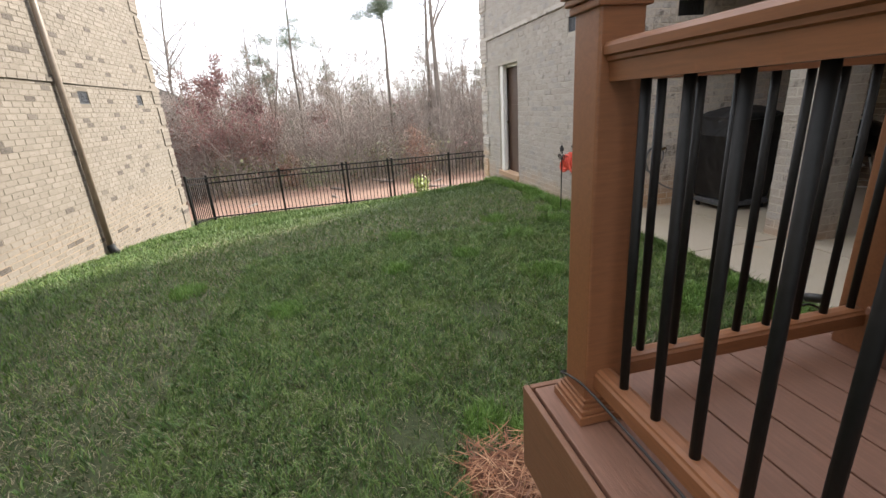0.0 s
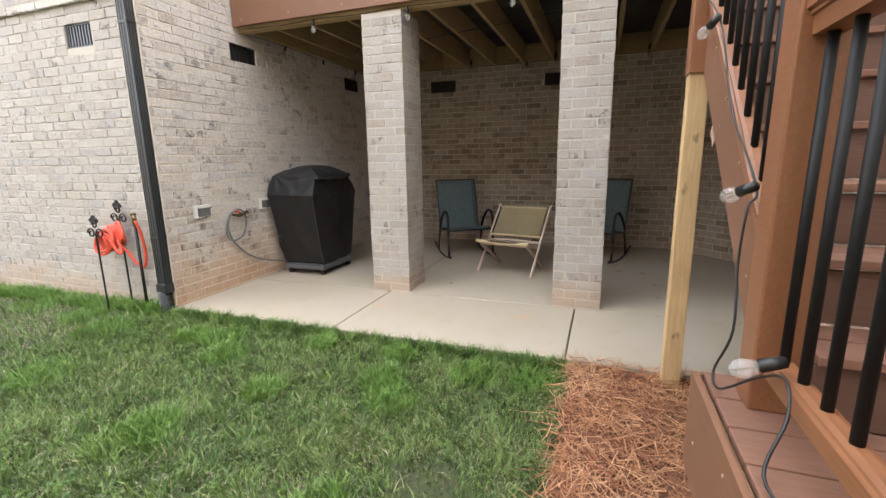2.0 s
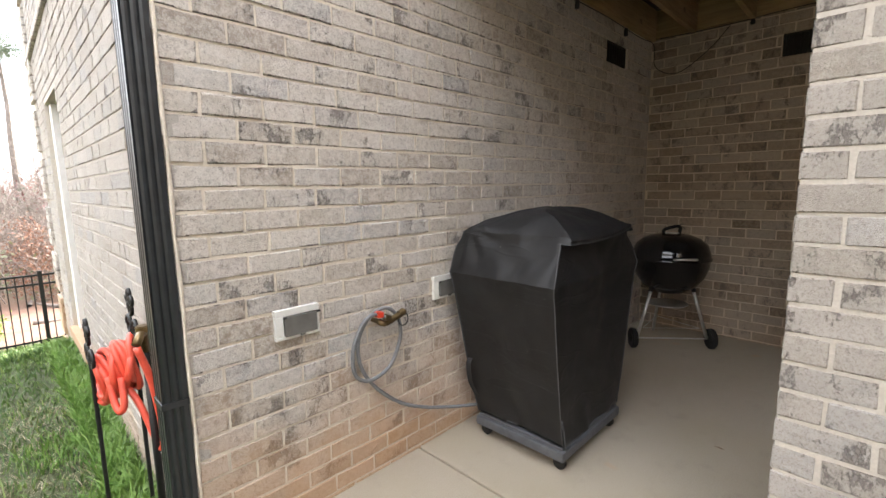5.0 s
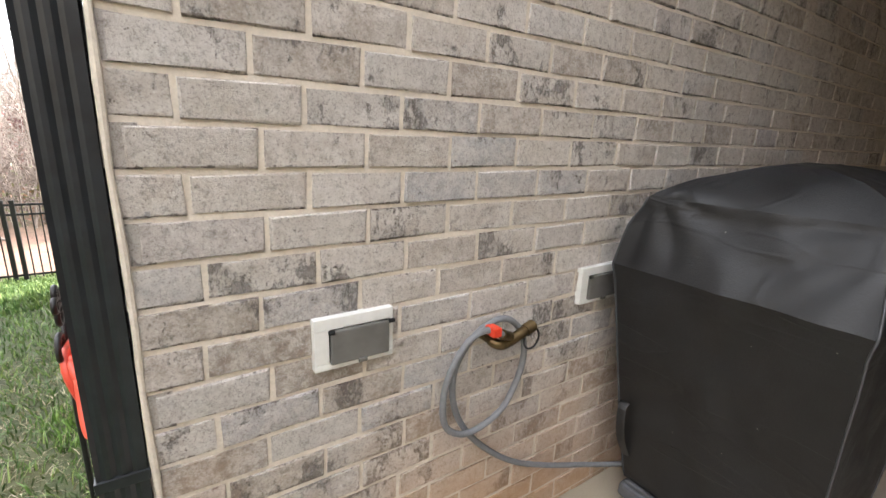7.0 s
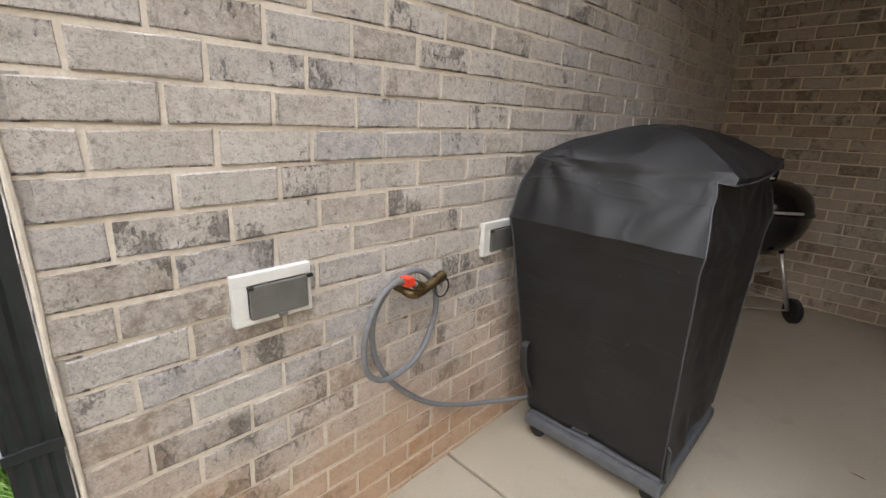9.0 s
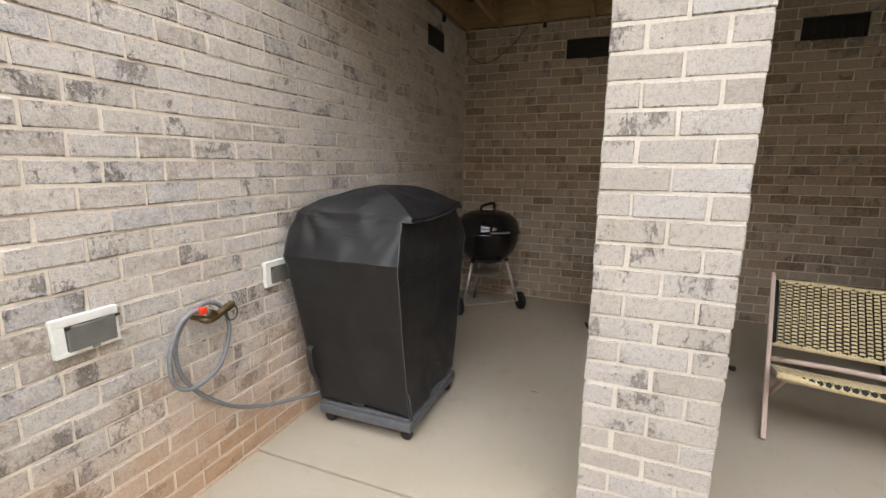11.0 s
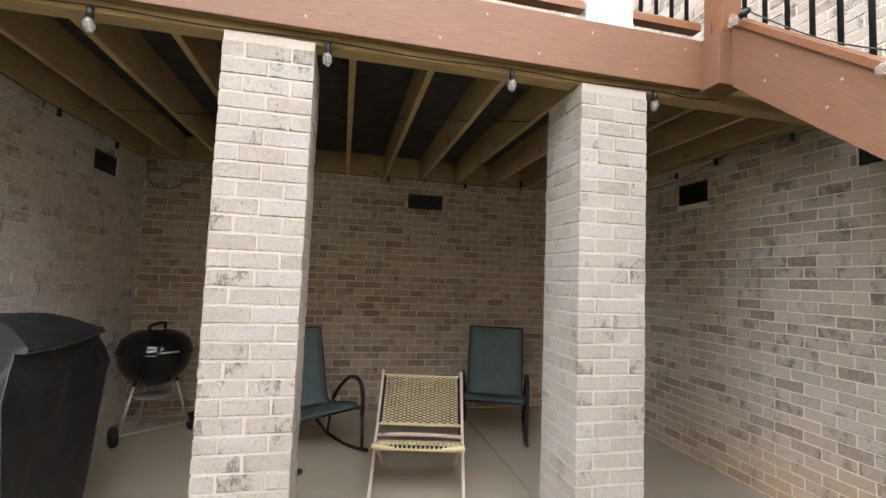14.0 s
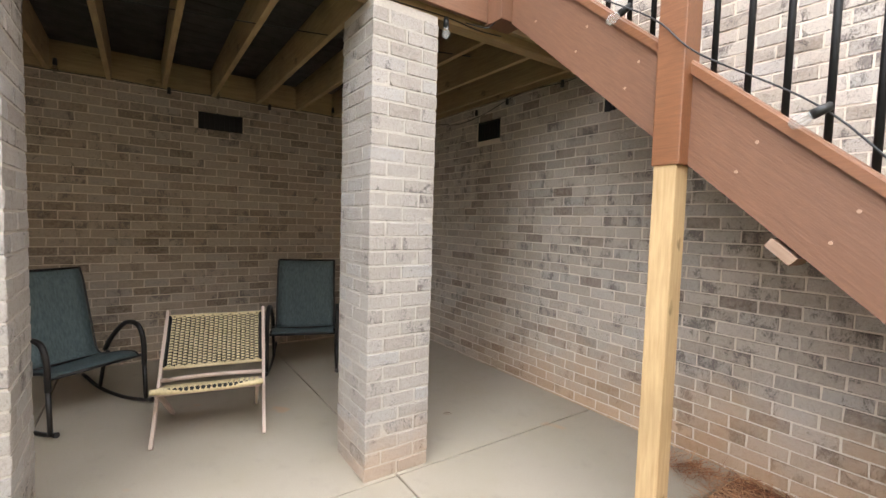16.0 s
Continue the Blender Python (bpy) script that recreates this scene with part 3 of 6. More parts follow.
gx = axis((-400, -60, 40), (-60, -10, 5), (-10, -4.5, 1), (-4.5, 3.0, 0.15), (3.0, 3.2, 0.05), (3.2, 10, 0.8), (10, 60, 5), (60, 400, 40))
gy = axis((-200, -20, 30), (-20, -2, 2), (-2, 14, 0.2), (14, 30, 1), (30, 90, 5), (90, 400, 31))
gv = [(x, y, grade(x, y)) for y in gy for x in gx]
nx = len(gx)
gf = [(j * nx + i, j * nx + i + 1, (j + 1) * nx + i + 1, (j + 1) * nx + i) for j in range(len(gy) - 1) for i in range(nx - 1)]
tagged(new("ground", raw_mesh("ground", gv, gf, M_GROUND, True)), "sloping green lawn over red clay and leaf litter", "ground", kind="structure")


def hits_lawn(x, y):
    """Whether grass grows here: not on the patio, under the landing, or in the straw bed."""
    if x > XD - 0.02 and y < YFAR:
        return False
    edge = 1.66 + 0.05 * noise.noise((x * 2.1, y * 1.3, 4.0))
    if y < edge and x > 0.42 + 0.07 * noise.noise((y * 2.3, 1.0, 2.0)) + max(0.0, 1.5 - y) * 0.05:
        return False
    return XN + 0.03 < x and y < YF + 0.35


BARE = [(0.2, 1.88, 0.22), (0.93, 3.03, 0.2), (0.9, 2.65, 0.12), (1.37, 2.24, 0.17), (0.87, 4.3, 0.15), (1.41, 1.83, 0.22), (1.82, 2.13, 0.18)]


def blades(name, count, region, h, w, material, label, rng, clumps=None, lean=0.6, keep=hits_lawn):
    """Grass blades: each a bent pair of quads, narrowing to a tip."""
    verts, faces = np.empty((count * 5, 3), np.float32), np.empty((count * 3, 3), np.int32)
    n = tries = 0
    while n < count and tries < count * 4:
        tries += 1
        if clumps:
            cx, cy, cr = clumps[rng.randrange(len(clumps))]
            a, r = rng.uniform(0, 6.283), cr * rng.random() ** 0.7
            x, y = cx + r * math.cos(a), cy + r * math.sin(a)
        else:
            x, y = rng.uniform(region[0], region[1]), rng.uniform(region[2], region[3])
        if not keep(x, y) or any((x - bx) ** 2 + (y - by) ** 2 < (br * rng.uniform(0.55, 1.15)) ** 2 and rng.random() < 0.82 for bx, by, br in BARE):
            continue
        z = grade(x, y) - 0.004
        # blades lean together in clumps of a hand's width
        swirl = noise.noise((x * 5.5, y * 5.5, 7.7))
        clump = 0.5 + noise.noise((x * 7.5, y * 7.5, 1.1))
        t = swirl * 9.0 + rng.gauss(0, 1.2)
        hh = h * rng.uniform(0.55, 1.25) * (0.74 + 0.45 * max(0.0, clump))
        l = lean * hh * rng.uniform(0.15, 1.3)
        ww = w * rng.uniform(0.6, 1.2)
        dx, dy = math.cos(t), math.sin(t)
        b = rng.uniform(0, 6.283)
        sx, sy = math.cos(b) * ww / 2, math.sin(b) * ww / 2
        o = n * 5
        verts[o:o + 5] = ((x - sx, y - sy, z), (x + sx, y + sy, z), (x + dx * l * 0.35 + sx * 0.8, y + dy * l * 0.35 + sy * 0.8, z + hh * 0.6),
                          (x + dx * l * 0.35 - sx * 0.8, y + dy * l * 0.35 - sy * 0.8, z + hh * 0.6), (x + dx * l, y + dy * l, z + hh * (1.0 if l < hh * 0.5 else 0.85)))
        f = n * 3
        faces[f:f + 3] = ((o, o + 1, o + 2), (o, o + 2, o + 3), (o + 3, o + 2, o + 4))
        n += 1
    return tagged(new(name, raw_mesh(name, verts[:n * 5], faces[:n * 3], material)), label, "grass", kind="stuff")


grng = random.Random(5)
blades("lawn_grass", 125000, (-1.2, XD, 1.0, 5.4), 0.046, 0.0046, M_BLADE, "short green lawn grass, thin in patches", grng, lean=1.1)
blades("lawn_grass", 95000, (-4.0, XD, 1.0, 9.2), 0.058, 0.0070, M_BLADE, "short green lawn grass, thin in patches", grng, lean=1.0)
blades("lawn_grass", 60000, (-4.0, 6.0, 8.5, 13.6), 0.075, 0.012, M_BLADE, "short green lawn grass on the slope", grng)
blades("dry_thatch", 62000, (-2.5, XD, 1.0, 7.5), 0.030, 0.0042, M_THATCH, "dry straw-coloured thatch lying in the lawn", grng, lean=2.2)
TUFTS = [(1.15, 4.35, 0.16), (1.5, 2.45, 0.17), (2.35, 2.55, 0.16), (2.5, 3.9, 0.15), (2.7, 4.4, 0.14), (0.4, 4.2, 0.15), (2.2, 3.3, 0.12), (2.75, 2.2, 0.16), (1.75, 3.6, 0.13),
         (2.85, 3.35, 0.10), (1.93, 4.81, 0.2), (2.73, 4.15, 0.16), (2.52, 2.68, 0.15), (1.65, 3.6, 0.2), (0.6, 5.4, 0.2), (-0.6, 3.6, 0.14), (2.6, 5.25, 0.22), (2.75, 5.75, 0.2), (2.9, 6.5, 0.25), (1.9, 5.6, 0.18), (-1.6, 4.4, 0.18), (0.55, 1.85, 0.12), (0.75, 1.75, 0.1), (2.8, 1.85, 0.15), (2.9, 2.75, 0.12)]
blades("grass_tuft", 15000, None, 0.085, 0.0055, M_TUFT, "taller bright green grass tufts", grng, clumps=TUFTS, lean=0.8)
EDGE = [(XD - 0.06, y / 10, 0.07) for y in range(17, 51)]
blades("edge_grass", 7000, None, 0.085, 0.005, M_BLADE, "uncut grass along the edge of the patio", grng, clumps=EDGE, lean=0.9)
EDGE = [(XD - 0.08, y / 5, 0.12) for y in range(26, 48)]
blades("edge_grass", 7000, None, 0.12, 0.007, M_TUFT, "uncut grass along the foot of the wall", grng, clumps=EDGE, lean=0.9)


# ---- pine straw bed ----
def straw_bed():
    xs, ys = axis((0.30, 3.09, 0.09)), axis((-1.5, 1.8, 0.09))
    v, f = [], []
    for y in ys:
        for x in xs:
            v.append((x, y, grade(x, y) + (0.028 + 0.02 * noise.noise((x * 4, y * 4, 0)) if not hits_lawn(x, y) else -0.03)))
    n = len(xs)
    f = [(j * n + i, j * n + i + 1, (j + 1) * n + i + 1, (j + 1) * n + i) for j in range(len(ys) - 1) for i in range(n - 1)]
    tagged(new("straw_bed", raw_mesh("straw_bed", v, f, M_STRAWBED, True)), "matted reddish pine straw mulch bed", "mulch", kind="stuff")
    rng = random.Random(8)
    count = 15000
    verts, faces, n = [], [], 0
    while n < count:
        x, y = rng.uniform(0.35, 3.12), rng.uniform(-0.1, 1.75)
        if hits_lawn(x, y) and rng.random() > 0.04:
            continue
        a, l = rng.uniform(0, 6.283), rng.uniform(0.07, 0.2)
        z = max(grade(x, y), -0.09) + 0.04 + rng.uniform(0, 0.035)
        tilt, bend = rng.uniform(-0.18, 0.18), rng.uniform(-0.25, 0.25)
        p0 = Vector((x, y, z))
        p1 = p0 + Vector((math.cos(a), math.sin(a), tilt)) * l / 2
        p2 = p1 + Vector((math.cos(a + bend), math.sin(a + bend), -tilt * 0.6)) * l / 2
        s = Vector((-math.sin(a), math.cos(a), rng.uniform(-0.5, 0.5))) * 0.0017
        o = len(verts)
        verts += [tuple(q) for q in (p0 - s, p0 + s, p1 - s, p1 + s, p2)]
        faces += [(o, o + 1, o + 3), (o, o + 3, o + 2), (o + 2, o + 3, o + 4)]
        n += 1
    tagged(new("pine_straw", raw_mesh("pine_straw", verts, faces, M_STRAW)), "loose rust-red pine needles spread as mulch", "mulch", kind="stuff")


straw_bed()

# ---- patio slabs ----
patio = thing("patio_floor", "pale tan broom-finished concrete patio in six slabs", "floor", kind="structure")
part("slab_bed", box((XD + 0.01, 0.01, -0.16), (XB + 0.1, YG + 0.05, -0.02)), M_SOIL, patio, "dark joint bed")
JX, JY1, JY2 = 4.12, 1.69, 3.44
for x0, x1 in ((XD - 0.01, JX), (JX, XB + 0.02)):
    for y0, y1 in ((-0.02, JY1), (JY1, JY2), (JY2, YG + 0.02)):
        part("concrete_slab", box((x0 + 0.005, y0 + 0.005, -0.13), (x1 - 0.005, y1 - 0.005, 0.0), 0.008), M_CONCRETE, patio)

# ---- brick walls of the house ----
VENT_Z = (2.262, 2.445)
DOOR = (7.70, 8.66, 0.09, 2.08)
brick_wall("wall_grill", (XD, YG), (XB, YG), -0.2, WALL_TOP, (0, 1), [(4.05 - XD, 4.405 - XD, *VENT_Z), (6.14 - XD, 6.52 - XD, *VENT_Z)], near=(0.05, 1.95, 0.06, 1.6), grow=(-0.003, 0.2),
           label="limewashed pale brick side wall with clay-stained foot")
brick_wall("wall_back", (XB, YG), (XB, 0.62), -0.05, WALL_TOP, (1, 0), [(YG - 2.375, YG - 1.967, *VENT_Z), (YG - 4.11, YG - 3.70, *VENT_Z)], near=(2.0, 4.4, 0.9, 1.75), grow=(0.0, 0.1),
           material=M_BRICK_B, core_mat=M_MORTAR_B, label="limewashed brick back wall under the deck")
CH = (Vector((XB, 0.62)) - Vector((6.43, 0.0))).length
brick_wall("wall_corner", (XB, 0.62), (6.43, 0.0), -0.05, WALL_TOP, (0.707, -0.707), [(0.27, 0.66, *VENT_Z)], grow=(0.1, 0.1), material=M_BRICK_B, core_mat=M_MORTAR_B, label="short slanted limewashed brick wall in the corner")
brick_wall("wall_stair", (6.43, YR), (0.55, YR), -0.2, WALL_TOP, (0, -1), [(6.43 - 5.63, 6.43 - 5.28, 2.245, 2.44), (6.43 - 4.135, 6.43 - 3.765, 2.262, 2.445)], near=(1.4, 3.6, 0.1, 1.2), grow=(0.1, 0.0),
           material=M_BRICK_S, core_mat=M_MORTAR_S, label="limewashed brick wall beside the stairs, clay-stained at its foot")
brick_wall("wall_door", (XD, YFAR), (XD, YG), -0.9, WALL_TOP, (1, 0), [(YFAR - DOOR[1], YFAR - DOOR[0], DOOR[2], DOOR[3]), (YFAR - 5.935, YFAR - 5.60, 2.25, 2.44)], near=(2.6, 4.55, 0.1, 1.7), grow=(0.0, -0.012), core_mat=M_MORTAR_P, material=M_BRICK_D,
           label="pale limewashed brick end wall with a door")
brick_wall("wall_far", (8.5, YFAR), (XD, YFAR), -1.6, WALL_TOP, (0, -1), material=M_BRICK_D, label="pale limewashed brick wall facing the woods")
brick_wall("wall_street", (0.55, YR), (0.55, -2.5), -0.2, WALL_TOP, (1, 0), label="pale limewashed brick wall round the corner")
# out-of-view slabs on the wall tops, added to block sun and sky
house_top = thing("house_roof", "unseen plain roof mass added to shade the yard and patio", "roof", kind="structure")
part("unseen_roof_slab", box((XD - 0.3, YG - 0.02, WALL_TOP), (14, YFAR + 0.3, WALL_TOP + 0.3)), M_FARROOF, house_top)
part("unseen_roof_slab", box((XB - 0.02, -6, WALL_TOP), (14, YG + 0.3, WALL_TOP + 0.3)), M_FARROOF, house_top)
part("unseen_roof_slab", box((0.4, -6, WALL_TOP), (XB, 0.3, WALL_TOP + 0.3)), M_FARROOF, house_top)


def belt(name, x, y0, y1, z, side, material, label):
    """A projecting course of bricks laid along a wall that faces -x (side -1) or +x (side 1)."""
    root = thing(name, label, "trim", kind="structure")
    rng = random.Random(name)
    y = y0
    me = [raw_mesh("belt_brick", *brick_arrays(0.195, 0.058, 0.05, rng), material) for _ in range(3)]
    while y < y1 - 0.1:
        ob = new("brick", me[rng.randrange(3)])
        ob.parent = root
        ob.matrix_basis = Matrix.Translation((x + side * 0.028, y + 0.1, z)) @ pose(0, 0, 0, 0, 0, -90 if side < 0 else 90)
        y += BRICK


belt("belt_course", XD, YG + 0.12, YFAR - 0.02, 2.615, -1, M_BRICK, "projecting brick belt course on the door wall")


def quoins(name, x, y, z0, z1, side, material, label):
    """Corner blocks, long and short in turn, standing slightly proud of the wall."""
    root = thing(name, label, "trim", kind="structure")
    rng = random.Random(name)
    z, k = z0, 0
    while z < z1:
        for i in range(5):
            l = 0.30 if k % 2 else 0.40
            v, f = brick_arrays(l, COURSE - 0.008, 0.05, rng)
            ob = new("brick", raw_mesh("quoin_brick", v, f, material))
            ob.parent = root
            ob.matrix_basis = Matrix.Translation((x + side * 0.024, y - l / 2, z + (i + 0.5) * COURSE)) @ pose(0, 0, 0, 0, 0, -90 if side < 0 else 90)
        z += 6 * COURSE
        k += 1


quoins("corner_quoins", XD, YFAR + 0.02, -0.6, 4.4, -1, M_BRICK, "raised brick quoins at the far corner")


def wall_vent(m, w, h, slats=False, label="black screened foundation vent set in the brick wall"):
    """Frame and dark screen in a brick opening; local x along the wall, y inwards, z up, origin at its middle."""
    v = thing("wall_vent", label, "vent", m, "foundation vents")
    f = bmesh.new()
    for lo, hi in (((-w / 2, 0.015, -h / 2), (w / 2, 0.06, -h / 2 + 0.012)), ((-w / 2, 0.015, h / 2 - 0.012), (w / 2, 0.06, h / 2)),
                   ((-w / 2, 0.015, -h / 2 + 0.012), (-w / 2 + 0.012, 0.06, h / 2 - 0.012)), ((w / 2 - 0.012, 0.015, -h / 2 + 0.012), (w / 2, 0.06, h / 2 - 0.012))):
        box(lo, hi, bm=f)
    part("frame", f, M_LOUVRE if slats else M_VENT, v)
    part("screen", box((-w / 2 + 0.012, 0.045, -h / 2 + 0.012), (w / 2 - 0.012, 0.055, h / 2 - 0.012)), M_VENT, v)
    n = 9
    for i in range(n):
        if slats:
            x = -w / 2 + (i + 0.5) * w / n
            part("slat", box((x - 0.011, 0.02, -h / 2 + 0.012), (x + 0.008, 0.04, h / 2 - 0.012), 0.003), M_LOUVRE, v)
        else:
            x = -w / 2 + (i + 0.5) * w / n
            part("slat", box((x - 0.009, 0.028, -h / 2 + 0.012), (x + 0.009, 0.042, h / 2 - 0.012), 0.003), M_VENT, v)
    return v


VZ = sum(VENT_Z) / 2
wall_vent(pose(4.2275, YG, VZ), 0.353, 0.181)
wall_vent(pose(6.33, YG, VZ), 0.378, 0.181)
wall_vent(pose(XB, 2.171, VZ, 0, 0, -90), 0.406, 0.181)
wall_vent(pose(XB, 3.905, VZ, 0, 0, -90), 0.408, 0.181)
wall_vent(Matrix.Translation((XB - 0.465 * 0.707, 0.62 - 0.465 * 0.707, VZ)) @ pose(0, 0, 0, 0, 0, -135), 0.388, 0.181)
wall_vent(pose(5.455, YR, 2.3425, 0, 0, 180), 0.348, 0.193)
wall_vent(pose(3.95, YR, VZ, 0, 0, 180), 0.368, 0.181)
wall_vent(pose(XD, 5.7675, 2.345, 0, 0, -90), 0.333, 0.188, True, "grey metal louvred vent in the door wall")

# door in the end wall: recessed slab in a white frame
door = thing("door_1", "dark brown closed door in a white wooden frame", "door", kind="structure")
dy0, dy1, dz0, dz1 = DOOR
part("door_leaf", box((XD + 0.16, dy0 + 0.05, dz0 + 0.03), (XD + 0.20, dy1 - 0.05, dz1 - 0.05), 0.004), M_DOOR, door, "dark brown door leaf")
fr = bmesh.new()
box((XD + 0.10, dy0 + 0.002, dz0), (XD + 0.215, dy0 + 0.05, dz1), 0.004, fr)
box((XD + 0.10, dy1 - 0.05, dz0), (XD + 0.215, dy1 - 0.002, dz1), 0.004, fr)
box((XD + 0.10, dy0 + 0.05, dz1 - 0.05), (XD + 0.215, dy1 - 0.05, dz1 - 0.002), 0.004, fr)
box((XD + 0.03, dy1 - 0.16, dz0), (XD + 0.10, dy1 - 0.002, dz1 - 0.002), 0.004, fr)
part("door_frame", fr, M_WHITE, door, "white painted frame")
part("door_sill", box((XD - 0.03, dy0 - 0.02, dz0 - 0.06), (XD + 0.16, dy1 + 0.02, dz0 + 0.03), 0.008), M_BRICK, door, "pale brick sill")
for z0 in (0.35, 0.95, 1.45):
    part("door_panel", box((XD + 0.152, dy0 + 0.16, z0), (XD + 0.162, dy1 - 0.16, z0 + 0.42), 0.006), M_DOOR, door)
part("door_handle", cylinder((XD + 0.10, dy1 - 0.12, 1.05), (XD + 0.16, dy1 - 0.12, 1.05), 0.022, bevel=0.004), M_BRASS, door)
part("door_recess", box((XD + 0.21, dy0 - 0.1, dz0 - 0.1), (XD + 0.24, dy1 + 0.1, dz1 + 0.1)), M_VENT, door)


# ---- brick piers ----
def pier(y0, label):
    root = thing("brick_pier", label, "pillar", Matrix.Translation((PIER_X0, y0, 0)), "patio piers")
    rng = random.Random(label)
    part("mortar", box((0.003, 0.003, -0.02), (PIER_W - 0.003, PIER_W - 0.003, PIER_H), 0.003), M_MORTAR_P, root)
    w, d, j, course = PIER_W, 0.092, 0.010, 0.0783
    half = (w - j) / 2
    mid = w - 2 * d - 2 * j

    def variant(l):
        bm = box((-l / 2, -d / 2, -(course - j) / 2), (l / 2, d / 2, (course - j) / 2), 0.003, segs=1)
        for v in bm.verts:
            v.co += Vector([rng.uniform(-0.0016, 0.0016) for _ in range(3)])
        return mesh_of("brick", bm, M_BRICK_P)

    long_one, short_one = [variant(half) for _ in range(5)], [variant(mid) for _ in range(5)]
    for k in range(int(PIER_H / course)):
        z = (k + 0.5) * course
        turn = k % 2
        lay = []
        for s in (0, 1):
            across = d / 2 if s == 0 else w - d / 2
            lay += [(half / 2, across, long_one), (w - half / 2, across, long_one), (None, across, short_one)]
        for u, across, pool in lay:
            along_x = turn if u is not None else 1 - turn
            u = w / 2 if u is None else u
            x, y = (u, across) if along_x else (across, u)
            ob = new("brick", pool[rng.randrange(5)])
            ob.parent = root
            ob.matrix_basis = pose(x + rng.uniform(-1, 1) * 0.0018, y + rng.uniform(-1, 1) * 0.0018, z, 0, 0, (0 if along_x else 90) + rng.uniform(-0.4, 0.4) + rng.choice((0, 180)))
    part("cap_bed", box((0.004, 0.004, int(PIER_H / course) * course), (w - 0.004, w - 0.004, PIER_H)), M_MORTAR_P, root)
    return root


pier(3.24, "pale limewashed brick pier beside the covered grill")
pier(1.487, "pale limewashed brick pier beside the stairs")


# ---- deck overhead ----
def board(name, parent, lo, hi, material, bevel=0.004, label=""):
    """A board whose own x runs along its longest side, so that the grain follows it."""
    c = Vector([(a + b) / 2 for a, b in zip(lo, hi)])
    s = [abs(b - a) for a, b in zip(lo, hi)]
    k = s.index(max(s))
    turn = (Matrix.Identity(4), pose(0, 0, 0, 0, 0, 90), pose(0, 0, 0, 0, -90, 0))[k]
    dims = (s[0], s[1], s[2]) if k == 0 else (s[1], s[0], s[2]) if k == 1 else (s[2], s[1], s[0])
    return part(name, box([-d / 2 for d in dims], [d / 2 for d in dims], bevel), material, parent, label, at=Matrix.Translation(c) @ turn)


deck = thing("deck", "raised deck of brown composite boards on treated pine joists", "deck")
BEAM_X0, BEAM_X1 = 4.168, 4.262
board("beam", deck, (BEAM_X0, 0.06, 2.548), (BEAM_X1, YG - 0.015, 2.80), M_JOIST, label="treated pine beam resting on the piers")
board("ledger", deck, (XB - 0.055, 0.60, 2.60), (XB - 0.005, YG - 0.015, 2.835), M_JOIST, label="treated pine ledger board")
JY = [3.07 + 0.41 * k for k in range(-7, 5)]
for y in JY:
    if y < 0.1:
        continue
    board("joist", deck, (BEAM_X1 + 0.002, y - 0.019, 2.578), (XB - 0.058 if y > 0.7 else XB - 0.62, y + 0.019, 2.835), M_JOIST)
    part("joist_hanger", box((BEAM_X1 + 0.002, y - 0.023, 2.572), (BEAM_X1 + 0.045, y + 0.023, 2.5775), 0.001), M_GALV, deck)
board("joist", deck, (BEAM_X1 + 0.002, YG - 0.05, 2.578), (XB - 0.058, YG - 0.012, 2.835), M_JOIST)
board("joist", deck, (BEAM_X1 + 0.002, 0.012, 2.595), (6.42, 0.05, 2.835), M_JOIST)
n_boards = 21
# boards seen from below take the shade-darkened colour
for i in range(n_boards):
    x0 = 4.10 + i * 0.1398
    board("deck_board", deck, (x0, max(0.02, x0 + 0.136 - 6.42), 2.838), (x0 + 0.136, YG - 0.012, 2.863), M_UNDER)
board("fascia", deck, (4.100, 1.17, 2.585), (4.128, YG - 0.015, 2.866), M_FASCIA, label="wide brown fascia board with pale screw heads")
board("fascia", deck, (3.985, 0.99, 2.575), (4.128, 1.168, 2.866), M_FASCIA, 0.006)
board("blocking", deck, (4.131, 0.06, 2.60), (4.165, YG - 0.015, 2.835), M_JOIST)
rng = random.Random(3)
for i in range(14):
    y = 1.3 + i * 0.28 + rng.uniform(-0.04, 0.04)
    z = 2.64 if i % 2 else 2.80
    part("screw", cylinder((4.0975, y, z), (4.1015, y, z), 0.006, sides=10), M_SCREW, deck)
column = thing("porch_column", "white square porch column standing on the deck", "column")
part("shaft", box((4.108, 1.60, 2.88), (4.368, 1.87, 5.6), 0.006), M_WHITE, column)
part("base", box((4.104, 1.596, 2.8665), (4.372, 1.874, 2.89), 0.003), M_WHITE, column)


